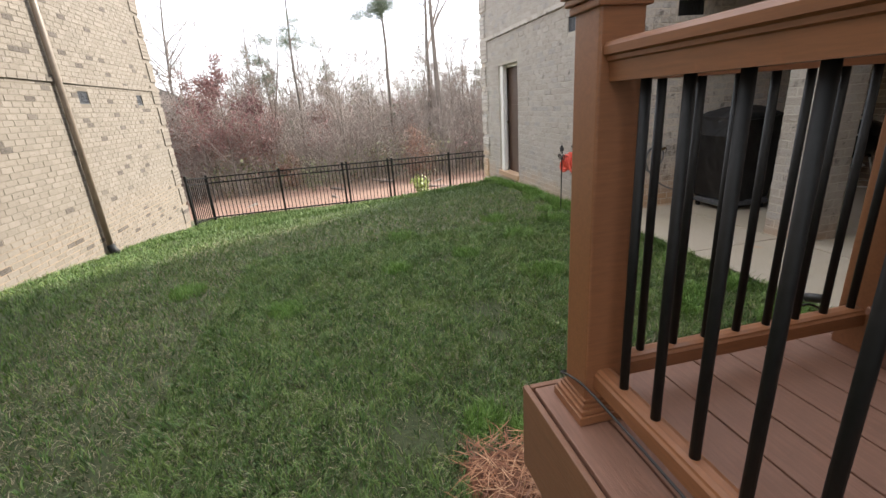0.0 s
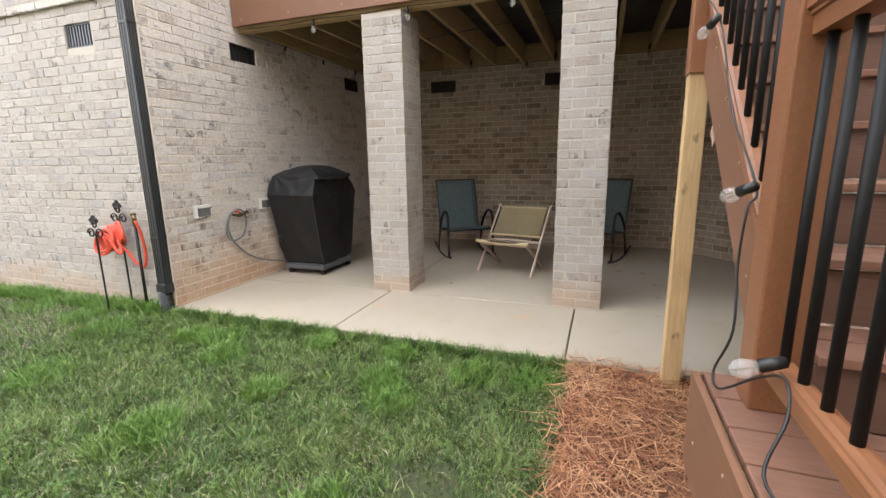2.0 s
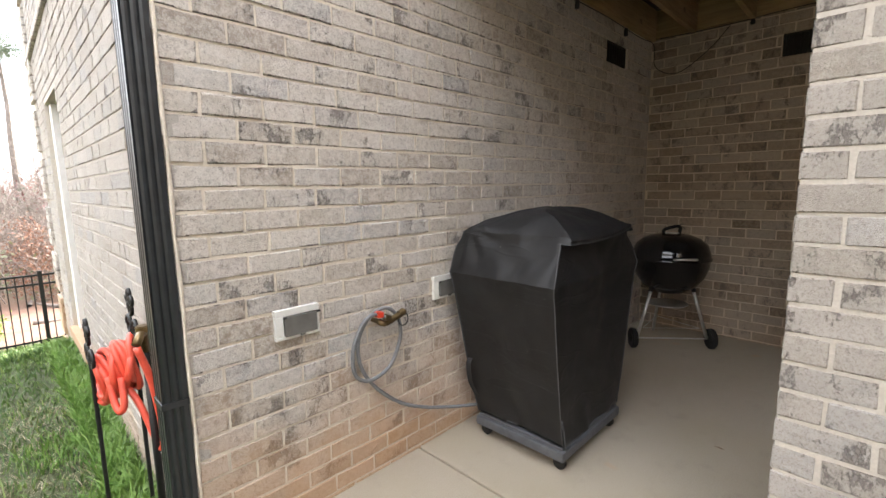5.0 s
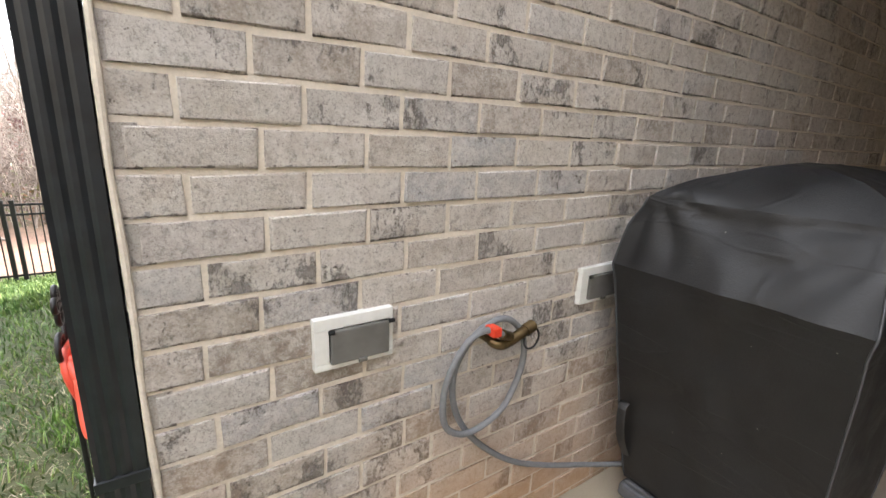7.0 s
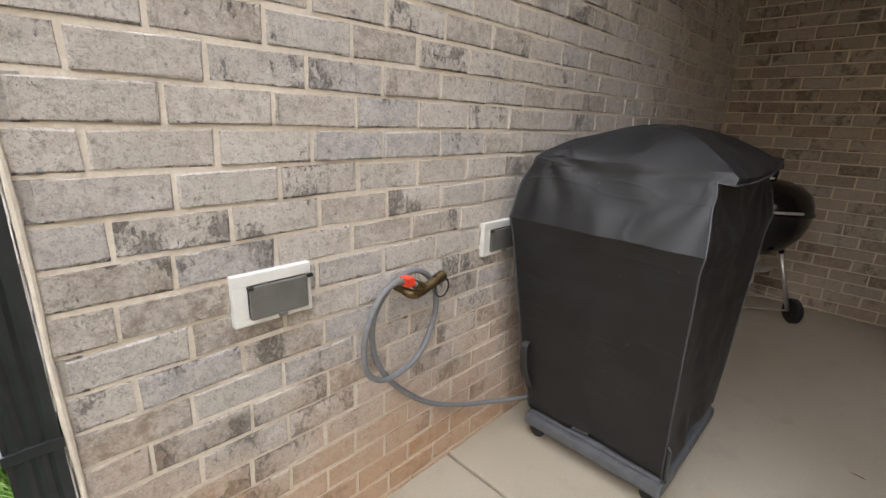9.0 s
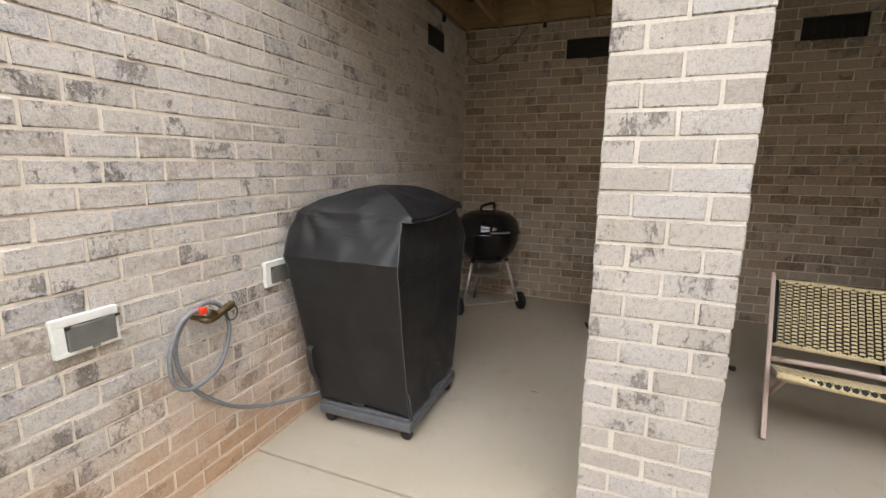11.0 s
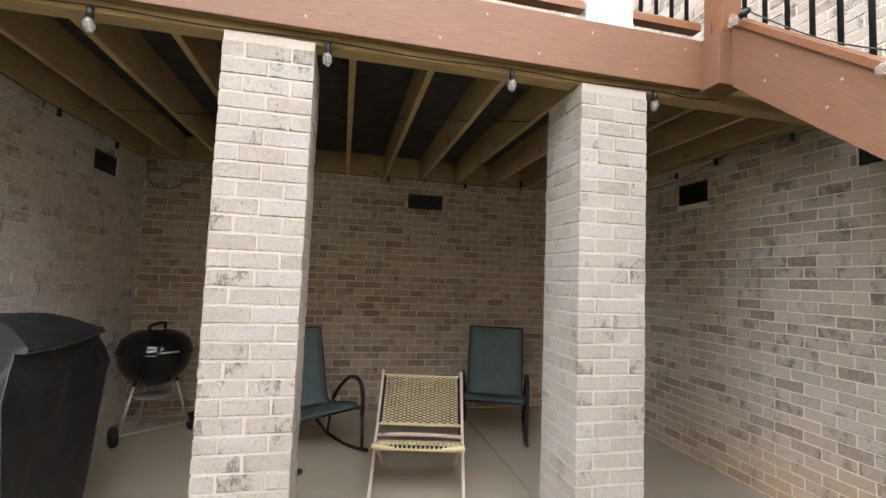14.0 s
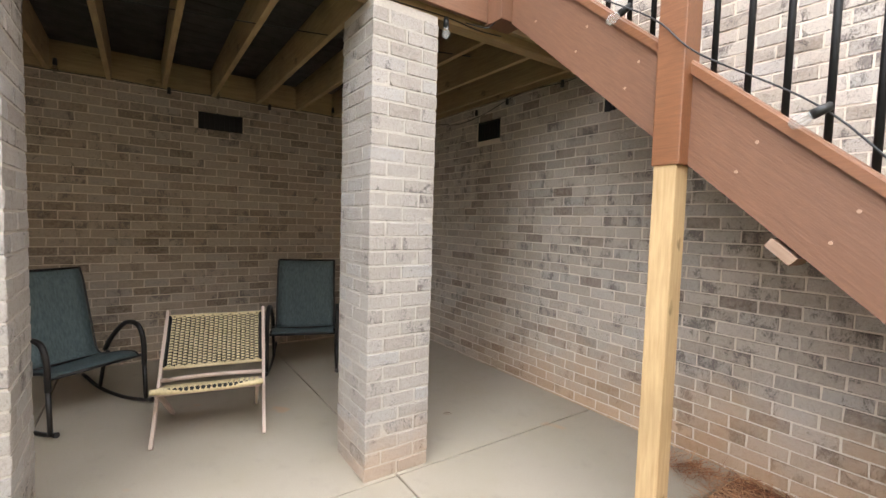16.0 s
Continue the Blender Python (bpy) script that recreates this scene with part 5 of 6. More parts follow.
# ---- covered gas grill ----
def covered_grill():
    g = thing("covered_grill", "gas grill under a black vinyl cover on a wheeled base", "grill")
    tray = bmesh.new()
    box((4.412, 4.412, 0.062), (5.03, 4.935, 0.112), 0.012, tray)
    box((4.425, 4.425, 0.112), (5.017, 4.922, 0.128), 0.006, tray)
    part("base_tray", tray, M_TRAY, g, "grey plastic base shelf")
    for x, y in ((4.46, 4.455), (4.46, 4.895), (4.98, 4.455), (4.98, 4.895)):
        w = part("caster", cylinder((x - 0.014, y, 0.031), (x + 0.014, y, 0.031), 0.031, sides=20, bevel=0.005), M_TYRE, g)
        part("fork", box((x - 0.019, y - 0.012, 0.034), (x + 0.019, y + 0.016, 0.070), 0.003), M_BLACK, w)
    # levels: height, then the reach of the four sides
    lv = [(0.118, 4.432, 5.005, 4.425, 4.925), (0.30, 4.392, 5.045, 4.420, 4.945), (0.60, 4.340, 5.095, 4.414, 4.965), (0.86, 4.298, 5.138, 4.408, 4.985), (0.910, 4.285, 5.147, 4.402, 4.99),
          (0.96, 4.312, 5.122, 4.410, 4.985), (1.03, 4.352, 5.082, 4.422, 4.975), (1.085, 4.384, 5.052, 4.432, 4.96), (1.094, 4.390, 5.046, 4.394, 4.955),
          (1.112, 4.402, 5.034, 4.392, 4.945), (1.15, 4.438, 5.000, 4.455, 4.90), (1.19, 4.484, 4.955, 4.530, 4.82), (1.214, 4.530, 4.905, 4.600, 4.745), (1.223, 4.60, 4.83, 4.64, 4.70)]
    rows = []
    for a, b in zip(lv, lv[1:]):
        steps = max(1, round((b[0] - a[0]) / 0.018))
        rows += [[p + (q - p) * k / steps for p, q in zip(a, b)] for k in range(steps)]
    rows.append(list(lv[-1]))
    n, verts, faces = 160, [], []

    def pull(x, y, z, ax, ay, az, reach, depth, folds, turn):
        """Pulled folds that fan out from one snagged point."""
        d = Vector((x - ax, y - ay, z - az))
        if d.length > reach:
            return 0.0
        a = math.atan2(d.z, (d.x + d.y) or 1e-6) * folds + turn
        return depth * (abs(math.sin(a)) - 0.5) * (1 - d.length / reach) * min(1.0, d.length / 0.06)

    for z, x0, x1, y0, y1 in rows:
        for k in range(n):
            u = k / n * 4
            s, f = int(u), u - int(u)
            px, py = [(f, 0.0), (1.0, f), (1 - f, 1.0), (0.0, 1 - f)][s]
            rear = max(0.0, min(1.0, (py - 0.30) / 0.65))
            out_x = 4.288 + max(0.0, min(z, 1.13) - 0.915) * 0.30 + max(0.0, z - 1.13) * 2.1
            xa = x0 + (min(x0, out_x) - x0) * rear if z > 0.915 else x0
            x, y = xa + (x1 - xa) * px, y0 + (y1 - y0) * py
            # cloth hangs in between the corners, with long soft dents and a crumpled band under the shoulder
            out = Vector((px - 0.5, py - 0.5, 0)).normalized()
            mid = math.sin(math.pi * f)
            off = -0.016 * mid * math.sin(math.pi * min(1.0, max(0.0, (z - 0.12) / 0.76))) if z < 0.88 else -0.012 * mid * max(0.0, 1.0 - abs(z - 1.0) / 0.1)
            off += noise.noise((x * 3.2, y * 3.2, z * 2.4)) * 0.028 * mid
            off += (0.3 - abs(noise.noise((x * 5 + z * 2, y * 5 - z * 2, z * 4.5)))) * 0.022 * mid
            if 0.62 < z < 0.92:
                off -= abs(noise.noise((x * 3 + 5, y * 3, z * 21))) * 0.016 * mid * (z - 0.62) / 0.3
            off += pull(x, y, z, 4.40, 4.40, 1.10, 0.42, 0.016, 5, 0.4) + pull(x, y, z, 4.35, 4.93, 1.13, 0.30, 0.024, 6, 1.0) + pull(x, y, z, 5.04, 4.40, 1.10, 0.34, 0.018, 5, 0.2)
            x, y = x + out.x * off, y + out.y * off
            zz = z
            if z > 1.15:
                zz += noise.noise((x * 7, y * 7, 3.3)) * 0.010
            if s == 0 and 1.088 < z < 1.115:
                zz += 0.030 * (px - 0.4) - 0.020 * mid
            if z < 0.125:
                zz += 0.012 - 0.045 * mid * (1 if s in (0, 3) else 0.4) * (0.6 + 0.4 * noise.noise((x * 5, y * 5, 0))) + (0.035 if s == 3 else 0.02 * f if s == 0 else 0.02)
            verts.append((x, min(y, YG - 0.02), zz))
    m = len(rows)
    for j in range(m - 1):
        for k in range(n):
            faces.append((j * n + k, j * n + (k + 1) % n, (j + 1) * n + (k + 1) % n, (j + 1) * n + k))
    me = bpy.data.meshes.new("cover")
    verts.append((4.72, 4.67, 1.224))
    tri = [((m - 1) * n + k, (m - 1) * n + (k + 1) % n, m * n) for k in range(n)]
    me.from_pydata(verts, [], faces + tri)
    me.materials.append(M_COVER)
    me.polygons.foreach_set("use_smooth", [True] * len(me.polygons))
    brow = next(j for j in range(m) if abs(rows[j][0] - 0.910) < 1e-6)
    crisp = {brow, next(j for j in range(m) if abs(rows[j][0] - 1.112) < 1e-6)}
    sharp = me.attributes.new("sharp_edge", "BOOLEAN", "EDGE")
    for e in me.edges:
        (ja, ka), (jb, kb) = divmod(e.vertices[0], n), divmod(e.vertices[1], n)
        sharp.data[e.index].value = (ka == kb and ka % (n // 4) == 0) or (ja == jb and ja in crisp)
    cover = part("cover", me, None, g, "black vinyl cover, creased and dusty")
    lip = next(j for j in range(m) if rows[j][0] > 1.093)
    for col, end in ((0, lip + 1), (n // 4, lip + 1), (3 * n // 4, m - 6)):
        part("seam", tube([Vector(verts[j * n + col]) + Vector((-0.001 if col != n // 4 else 0.001, -0.001, 0)) for j in range(end)], 0.0028, 6), M_SEAM, cover, "worn grey seam", smooth=True)
    part("hem", tube([Vector(verts[lip * n + k]) + Vector((0, -0.001, 0)) for k in range(0, n // 4 + 1)], 0.0034, 6), M_SEAM, cover, "worn grey hem of the hood flap", smooth=True)
    part("corner_tab", tube([(4.440, 4.416, 0.125), (4.420, 4.413, 0.20), (4.395, 4.410, 0.275)], 0.014, 8, flat=0.25), M_SEAM, cover)
    part("strap", tube(curve_pts([(4.385, 4.93, 0.45), (4.345, 4.925, 0.43), (4.352, 4.92, 0.33), (4.40, 4.92, 0.24)], 5), 0.014, 8, flat=0.2), M_CORD, g, "black side handle strap")


covered_grill()


# ---- kettle grill ----
def kettle_grill():
    c = Vector((6.56, 4.665, 0))
    k = thing("kettle_grill", "black enamel kettle charcoal grill with aluminium legs", "grill", Matrix.Translation(c))
    part("bowl", lathe([(0.0, 0.435), (0.06, 0.437), (0.13, 0.455), (0.20, 0.505), (0.255, 0.58), (0.283, 0.66), (0.29, 0.722), (0.296, 0.728), (0.283, 0.73)]), M_ENAMEL, k, smooth=True)
    lid = part("lid", lathe([(0.30, 0.724), (0.302, 0.738), (0.293, 0.745), (0.285, 0.79), (0.262, 0.845), (0.21, 0.89), (0.14, 0.918), (0.06, 0.93), (0.0, 0.932)]), M_ENAMEL, k, smooth=True)
    d = Vector((-0.79, -0.61, 0)).normalized()
    s = Vector((-d.y, d.x, 0))
    part("lid_handle", tube(curve_pts([s * -0.06 + Vector((0, 0, 0.915)), s * -0.055 + Vector((0, 0, 0.96)), s * 0.055 + Vector((0, 0, 0.985)), s * 0.06 + Vector((0, 0, 0.925))], 5), 0.013, 10), M_BLACK, lid, smooth=True)
    part("heat_shield", box((-0.035, -0.05, 0.925), (0.035, 0.05, 0.935), 0.003), M_ALU, lid)
    part("front_handle", tube(curve_pts([d * 0.275 + s * -0.075 + Vector((0, 0, 0.755)), d * 0.335 + s * -0.06 + Vector((0, 0, 0.765)), d * 0.335 + s * 0.06 + Vector((0, 0, 0.765)), d * 0.275 + s * 0.075 + Vector((0, 0, 0.755))], 5), 0.008, 8), M_ALU, k, "bright metal handle", smooth=True)
    wheels = [Vector((6.29, 4.805, 0)) - c, Vector((6.64, 4.375, 0)) - c]
    back = Vector((6.83, 4.86, 0)) - c
    for w in wheels:
        t = w.normalized()
        part("leg", tube([t * 0.17 + Vector((0, 0, 0.50)), w * 0.98 + Vector((0, 0, 0.085))], 0.0125, 10), M_ALU, k, smooth=True)
        part("leg_socket", tube([t * 0.165 + Vector((0, 0, 0.53)), t * 0.185 + Vector((0, 0, 0.46))], 0.017, 10), M_BLACK, k, smooth=True)
    part("leg", tube([back.normalized() * 0.17 + Vector((0, 0, 0.50)), back + Vector((0, 0, 0.0))], 0.0125, 10), M_ALU, k, smooth=True)
    ax = (wheels[1] - wheels[0]).normalized()
    part("axle", tube([wheels[0] + Vector((0, 0, 0.082)), wheels[1] + Vector((0, 0, 0.082))], 0.006, 8), M_ALU, k)
    for w, sg in zip(wheels, (-1, 1)):
        a = w + ax * 0.005 * sg + Vector((0, 0, 0.082))
        wh = part("wheel", cylinder(a, a + ax * 0.042 * sg, 0.082, sides=28, bevel=0.008), M_TYRE, k, smooth=False)
        part("hub", cylinder(a + ax * 0.040 * sg, a + ax * 0.048 * sg, 0.03, sides=18), M_BLACK, wh)
    part("ash_tray", lathe([(0.0, 0.335), (0.13, 0.333), (0.152, 0.345), (0.15, 0.349), (0.0, 0.341)], 32), M_ALU, k, "dull aluminium ash pan", smooth=True)
    tri = [wheels[0] * 0.8 + Vector((0, 0, 0.16)), wheels[1] * 0.8 + Vector((0, 0, 0.16)), back * 0.75 + Vector((0, 0, 0.16))]
    part("leg_brace", tube(tri, 0.003, 6, closed=True), M_ALU, k)


kettle_grill()


# ---- sling rocking chairs ----
def rocking_chair(m, label):
    """Local x across, y backwards, origin under the middle of the front rocker tips."""
    ch = thing("rocking_chair", label, "chair", m, "sling rocking chairs")
    w = 0.30
    seat_line = curve_pts([(0, 0.02, 0.375), (0, 0.07, 0.395), (0, 0.22, 0.375), (0, 0.40, 0.335), (0, 0.485, 0.365), (0, 0.535, 0.52), (0, 0.595, 0.74), (0, 0.64, 0.90), (0, 0.68, 0.985)], 6)
    v, f = [], []
    nn = 9
    for p in seat_line:
        for i in range(nn):
            u = i / (nn - 1) * 2 - 1
            v.append((u * (w - 0.03), p.y + 0.012 * (1 - u * u) * (1 if p.z > 0.42 else 0), p.z - 0.014 * (1 - u * u) * (1 if p.z <= 0.42 else 0)))
    for j in range(len(seat_line) - 1):
        for i in range(nn - 1):
            f.append((j * nn + i, j * nn + i + 1, (j + 1) * nn + i + 1, (j + 1) * nn + i))
    me = raw_mesh("sling", v, f, M_SLING, True)
    sl = part("sling", me, None, ch, "faded teal woven mesh sling")
    sl.modifiers.new("thickness", "SOLIDIFY").thickness = 0.004
    for sx in (-1, 1):
        x = sx * (w - 0.025)
        part("side_rail", tube([(x, p.y + 0.006, p.z - 0.006) for p in seat_line], 0.011, 8), M_CHAIRF, ch, smooth=True)
        X = sx * w
        part("arm", tube(curve_pts([(X, -0.005, 0.30), (X, 0.0, 0.46), (X, 0.035, 0.565), (X, 0.10, 0.60), (X, 0.19, 0.59), (X, 0.28, 0.53), (X, 0.37, 0.44), (X, 0.43, 0.355)], 6), 0.0175, 10), M_CHAIRF, ch, smooth=True)
        part("front_leg", tube([(X, -0.005, 0.31), (X, -0.015, 0.12), (X, -0.02, 0.025)], 0.015, 8), M_CHAIRF, ch, smooth=True)
        part("rear_leg", tube([(X, 0.40, 0.345), (X, 0.46, 0.20), (X, 0.50, 0.045)], 0.014, 8), M_CHAIRF, ch, smooth=True)
        rk = part("rocker", tube(curve_pts([(X, -0.06, 0.040), (X, 0.08, 0.020), (X, 0.27, 0.0135), (X, 0.50, 0.040), (X, 0.70, 0.115)], 6), 0.0135, 8), M_CHAIRF, ch, "curved dark rocker", smooth=True)
        part("end_cap", cylinder((X, -0.06, 0.040), (X, -0.085, 0.045), 0.017, sides=12), M_CORD, rk)
    part("cross_bar", tube([(-w, 0.03, 0.365), (w, 0.03, 0.365)], 0.0115, 8), M_CHAIRF, ch, smooth=True)
    part("cross_bar", tube([(-w, 0.44, 0.325), (w, 0.44, 0.325)], 0.0115, 8), M_CHAIRF, ch, smooth=True)
    part("top_bar", tube([(-w + 0.03, 0.665, 0.985), (w - 0.03, 0.668, 0.98)], 0.008, 8), M_CHAIRF, ch, smooth=True)
    return ch


def facing(x, y, fx, fy):
    """A pose whose y axis points away from the way the chair faces."""
    return pose(x, y, 0, 0, 0, math.degrees(math.atan2(-fy, -fx)) - 90)


rocking_chair(facing(5.76, 3.09, -0.82, -0.57), "teal sling rocking chair with dark metal frame, turned aside")
rocking_chair(facing(5.975, 1.655, -0.94, 0.34), "teal sling rocking chair with dark metal frame against the back wall")


# ---- low folding chair of wood and woven cord ----
def cord_chair(m):
    ch = thing("folding_chair", "low folding chair of pale wood with yellow and black woven cord", "chair", m)
    w = 0.315

    def bar(name, p, q, a=0.018, b=0.011, label=""):
        p, q = Vector(p), Vector(q)
        d = q - p
        bm = box((-d.length / 2, -b, -a), (d.length / 2, b, a), 0.006)
        x = d.normalized()
        y = Vector((1, 0, 0)) if abs(x.x) < 0.9 else Vector((0, 1, 0))
        y = (y - x * y.dot(x)).normalized()
        part(name, bm, M_TEAK, ch, label, at=Matrix.Translation((p + q) / 2) @ Matrix((x, y, x.cross(y))).transposed().to_4x4())

    top, foot = Vector((0, 0.63, 0.705)), Vector((0, 0.0, 0.0))
    s0, s1 = Vector((0, -0.06, 0.375)), Vector((0, 0.53, 0.0))
    for sx in (-1, 1):
        X = Vector((sx * w, 0, 0))
        bar("back_post", foot + X, top + X, 0.019, 0.011)
        bar("seat_post", Vector((0, -0.02, 0.345)) + X * 0.86, s1 + X * 0.86, 0.016, 0.010)
    back_lo = foot + (top - foot) * 0.55
    back_hi = foot + (top - foot) * 0.965

    def rail(name, p, material, r=0.013, bow=0.0):
        part(name, tube([p + Vector((u * (w - 0.008), bow * (1 - u * u), -bow * (1 - u * u))) for u in (-1, -0.6, -0.2, 0.2, 0.6, 1)], r, 10), material, ch, smooth=True)

    rail("back_rail", back_lo, M_ROPEY, 0.013)
    rail("back_rail", back_hi, M_ROPEY, 0.013)
    rail("lumbar_rail", foot + (top - foot) * 0.465 + Vector((0, -0.022, 0)), M_TEAK, 0.014, -0.018)
    rail("front_rail", s0, M_ROPEY, 0.017, 0.018)
    seat_end = Vector((0, 0.30, 0.272))
    rail("rear_rail", seat_end, M_TEAK, 0.013)
    for sx in (-1, 1):
        bar("seat_rail", s0 + Vector((sx * w * 0.93, 0, -0.005)), seat_end + Vector((sx * w * 0.93, 0, 0)), 0.012, 0.011)
    bar("stretcher", Vector((-w * 0.93, 0.005, 0.335)), Vector((w * 0.93, 0.005, 0.335)), 0.014, 0.009)
    for sx in (-1, 1):
        part("finial", cylinder(top + Vector((sx * w, 0, 0)), top + Vector((sx * w, 0.012, 0.014)), 0.014, sides=12, bevel=0.004), M_TEAK, ch)
        part("rope_edge", tube([back_lo + Vector((sx * (w - 0.012), 0, 0)), back_hi + Vector((sx * (w - 0.012), 0, 0))], 0.017, 8), M_ROPEK, ch, "black cord wrapped on the post", smooth=True)

    def weave(name, lo, hi, label):
        """Black warp cords with yellow cords woven over and under them."""
        d = hi - lo
        n = d.cross(Vector((1, 0, 0))).normalized()
        warp, weft = bmesh.new(), bmesh.new()
        nw, rows = 19, 18
        for i in range(nw):
            x = (i + 0.5) / nw * 2 - 1
            pts = [lo + d * (j / 24) + Vector((x * (w - 0.03), 0, 0)) for j in range(25)]
            tube(pts, 0.0135, 5, warp)
        cv, cf = [], []
        for j in range(rows):
            for i in range(nw):
                x = ((i + 0.5) / nw * 2 - 1) * (w - 0.03)
                t = (j + 0.5 + (0.5 if i % 2 else 0)) / (rows + 0.5)
                c = lo + d * t + Vector((x, 0, 0))
                hx, ht = 0.0105, d.length / rows * 0.25
                dd = d.normalized()
                for sg in (-1, 1):
                    o = len(cv)
                    q = c + n * sg * 0.0148
                    cv += [tuple(q + Vector((-hx, 0, 0)) - dd * ht), tuple(q + Vector((hx, 0, 0)) - dd * ht), tuple(q + Vector((hx, 0, 0)) + dd * ht), tuple(q + Vector((-hx, 0, 0)) + dd * ht),
                           tuple(c + Vector((-hx, 0, 0)) - dd * ht), tuple(c + Vector((hx, 0, 0)) - dd * ht), tuple(c + Vector((hx, 0, 0)) + dd * ht), tuple(c + Vector((-hx, 0, 0)) + dd * ht)]
                    cf += [(o, o + 1, o + 2, o + 3), (o, o + 1, o + 5, o + 4), (o + 2, o + 3, o + 7, o + 6), (o + 1, o + 2, o + 6, o + 5), (o, o + 3, o + 7, o + 4)]
        base = part(name, warp, M_ROPEK, ch, label)
        tagged(part("yellow_cord", raw_mesh("yellow_cord", cv, cf, M_ROPEY), None, base), kind="stuff")

    weave("back_weave", back_lo, back_hi, "black and straw-yellow woven cord back")
    weave("seat_weave", s0, seat_end, "black and straw-yellow woven cord seat")


cord_chair(facing(5.06, 2.51, -0.98, 0.196))


# ---- garden hose on its iron stand ----
def hose_stand():
    st = thing("hose_stand", "black wrought-iron hose stand with scroll ends by the wall", "hose stand")
    z0 = grade(2.9, 5.55) - 0.1
    ends = [(Vector((2.915, 5.68, 0.60)), 0.68), (Vector((3.045, 5.55, 0.70)), 0.80)]
    for c, zc in ends:
        part("stake", tube([(c.x, c.y, z0), (c.x, c.y, zc)], 0.008, 8), M_IRON, st)
        for dy, dz, r in ((-0.055, 0.0, 0.045), (0.055, 0.0, 0.045), (0.0, 0.075, 0.035), (-0.03, 0.11, 0.022), (0.03, 0.11, 0.022), (0.0, 0.135, 0.022)):
            pts = [(c.x, c.y + dy + r * math.cos(a) * (1 - 0.035 * k), zc + dz + r * math.sin(a) * (1 - 0.035 * k)) for k, a in enumerate([i * math.pi / 7 for i in range(18)])]
            part("scroll", tube(pts, 0.0075, 6), M_IRON, st, "curled iron scroll end", smooth=True)
    part("cradle", tube([ends[0][0] + Vector((0, 0, 0.06)), ends[1][0] + Vector((0, 0, 0.02))], 0.012, 8), M_IRON, st)
    pole = thing("spigot_post", "black standpipe with a brass garden tap beside the wall", "tap")
    part("pipe", tube([(3.045, 5.36, z0), (3.045, 5.36, 0.76)], 0.0135, 10), M_IRON, pole, smooth=True)
    part("tap_body", tube([(3.045, 5.36, 0.75), (3.045, 5.36, 0.82), (3.03, 5.33, 0.825), (3.01, 5.30, 0.80)], 0.015, 10), M_BRASS, pole, smooth=True)
    part("tap_wheel", cylinder((3.045, 5.36, 0.825), (3.045, 5.36, 0.85), 0.024, sides=14, bevel=0.004), M_BRASS, pole)
    hs = thing("garden_hose", "coiled red garden hose hung on the iron stand", "hose")
    rng = random.Random(12)
    for i in range(13):
        u = i / 12
        c = ends[0][0].lerp(ends[1][0], 0.15 + 0.75 * u) + Vector((0, 0, -0.015))
        ry, rz = 0.08 + rng.uniform(-0.015, 0.015), 0.088 + rng.uniform(-0.02, 0.025)
        pts = [(c.x + 0.012 * math.sin(a * 2 + i), c.y + ry * math.cos(a), c.z - 0.015 + rz * math.sin(a)) for a in [k * math.pi / 12 for k in range(24)]]
        part("coil", tube(pts, 0.0125, 8, closed=True), M_RHOSE, hs, smooth=True)
    tail = curve_pts([(3.01, 5.30, 0.79), (3.04, 5.29, 0.66), (3.06, 5.30, 0.47), (3.06, 5.34, 0.37), (3.05, 5.42, 0.40), (3.03, 5.48, 0.5), (3.0, 5.55, 0.58)], 7)
    part("tail", tube(tail, 0.0125, 8), M_RHOSE, hs, smooth=True)
    tail = curve_pts([(2.95, 5.56, 0.62), (2.955, 5.51, 0.53), (2.965, 5.48, 0.50), (2.98, 5.48, 0.53), (2.985, 5.52, 0.62)], 7)
    part("tail", tube(tail, 0.0125, 8), M_RHOSE, hs, smooth=True)


hose_stand()


# ---- string lights ----
BULB_PROF = [(0.0, -0.105), (0.010, -0.103), (0.022, -0.092), (0.027, -0.075), (0.0265, -0.060), (0.020, -0.042), (0.014, -0.030), (0.013, -0.022)]
BULB = mesh_of("bulb", lathe([(r * 0.86, z * 0.84) for r, z in BULB_PROF], 20), M_GLASS, True)
FIL = mesh_of("filament", tube([(-0.004, 0, -0.03), (-0.007, 0, -0.075), (0, 0.004, -0.085), (0.007, 0, -0.075), (0.004, 0, -0.03)], 0.0012, 5), M_BRASS)
SOCK = mesh_of("socket", cylinder((0, 0, -0.028), (0, 0, 0.03), 0.0165, 0.014, 16, bevel=0.003), M_BULBCAP, True)


def string_light(points, bulbs, label, sag_steps=6, bare=()):
    """A black cord through the points, with sockets and clear bulbs; bulbs: (place, tilt x, tilt y)."""
    root = thing("string_light", label, "string lights")
    part("cord", tube(curve_pts(points, sag_steps), 0.0036, 6), M_CORD, root, smooth=True)
    for p, rx, ry in bulbs:
        m = Matrix.Translation(p) @ pose(0, 0, 0, rx, ry, 0)
        s = part("socket", SOCK, None, root, at=m)
        b = part("bulb", BULB, None, s, "clear glass bulb")
        part("filament", FIL, None, s)
    for p, rx, ry in bare:
        part("socket", SOCK, None, root, at=Matrix.Translation(p) @ pose(0, 0, 0, rx, ry, 0))


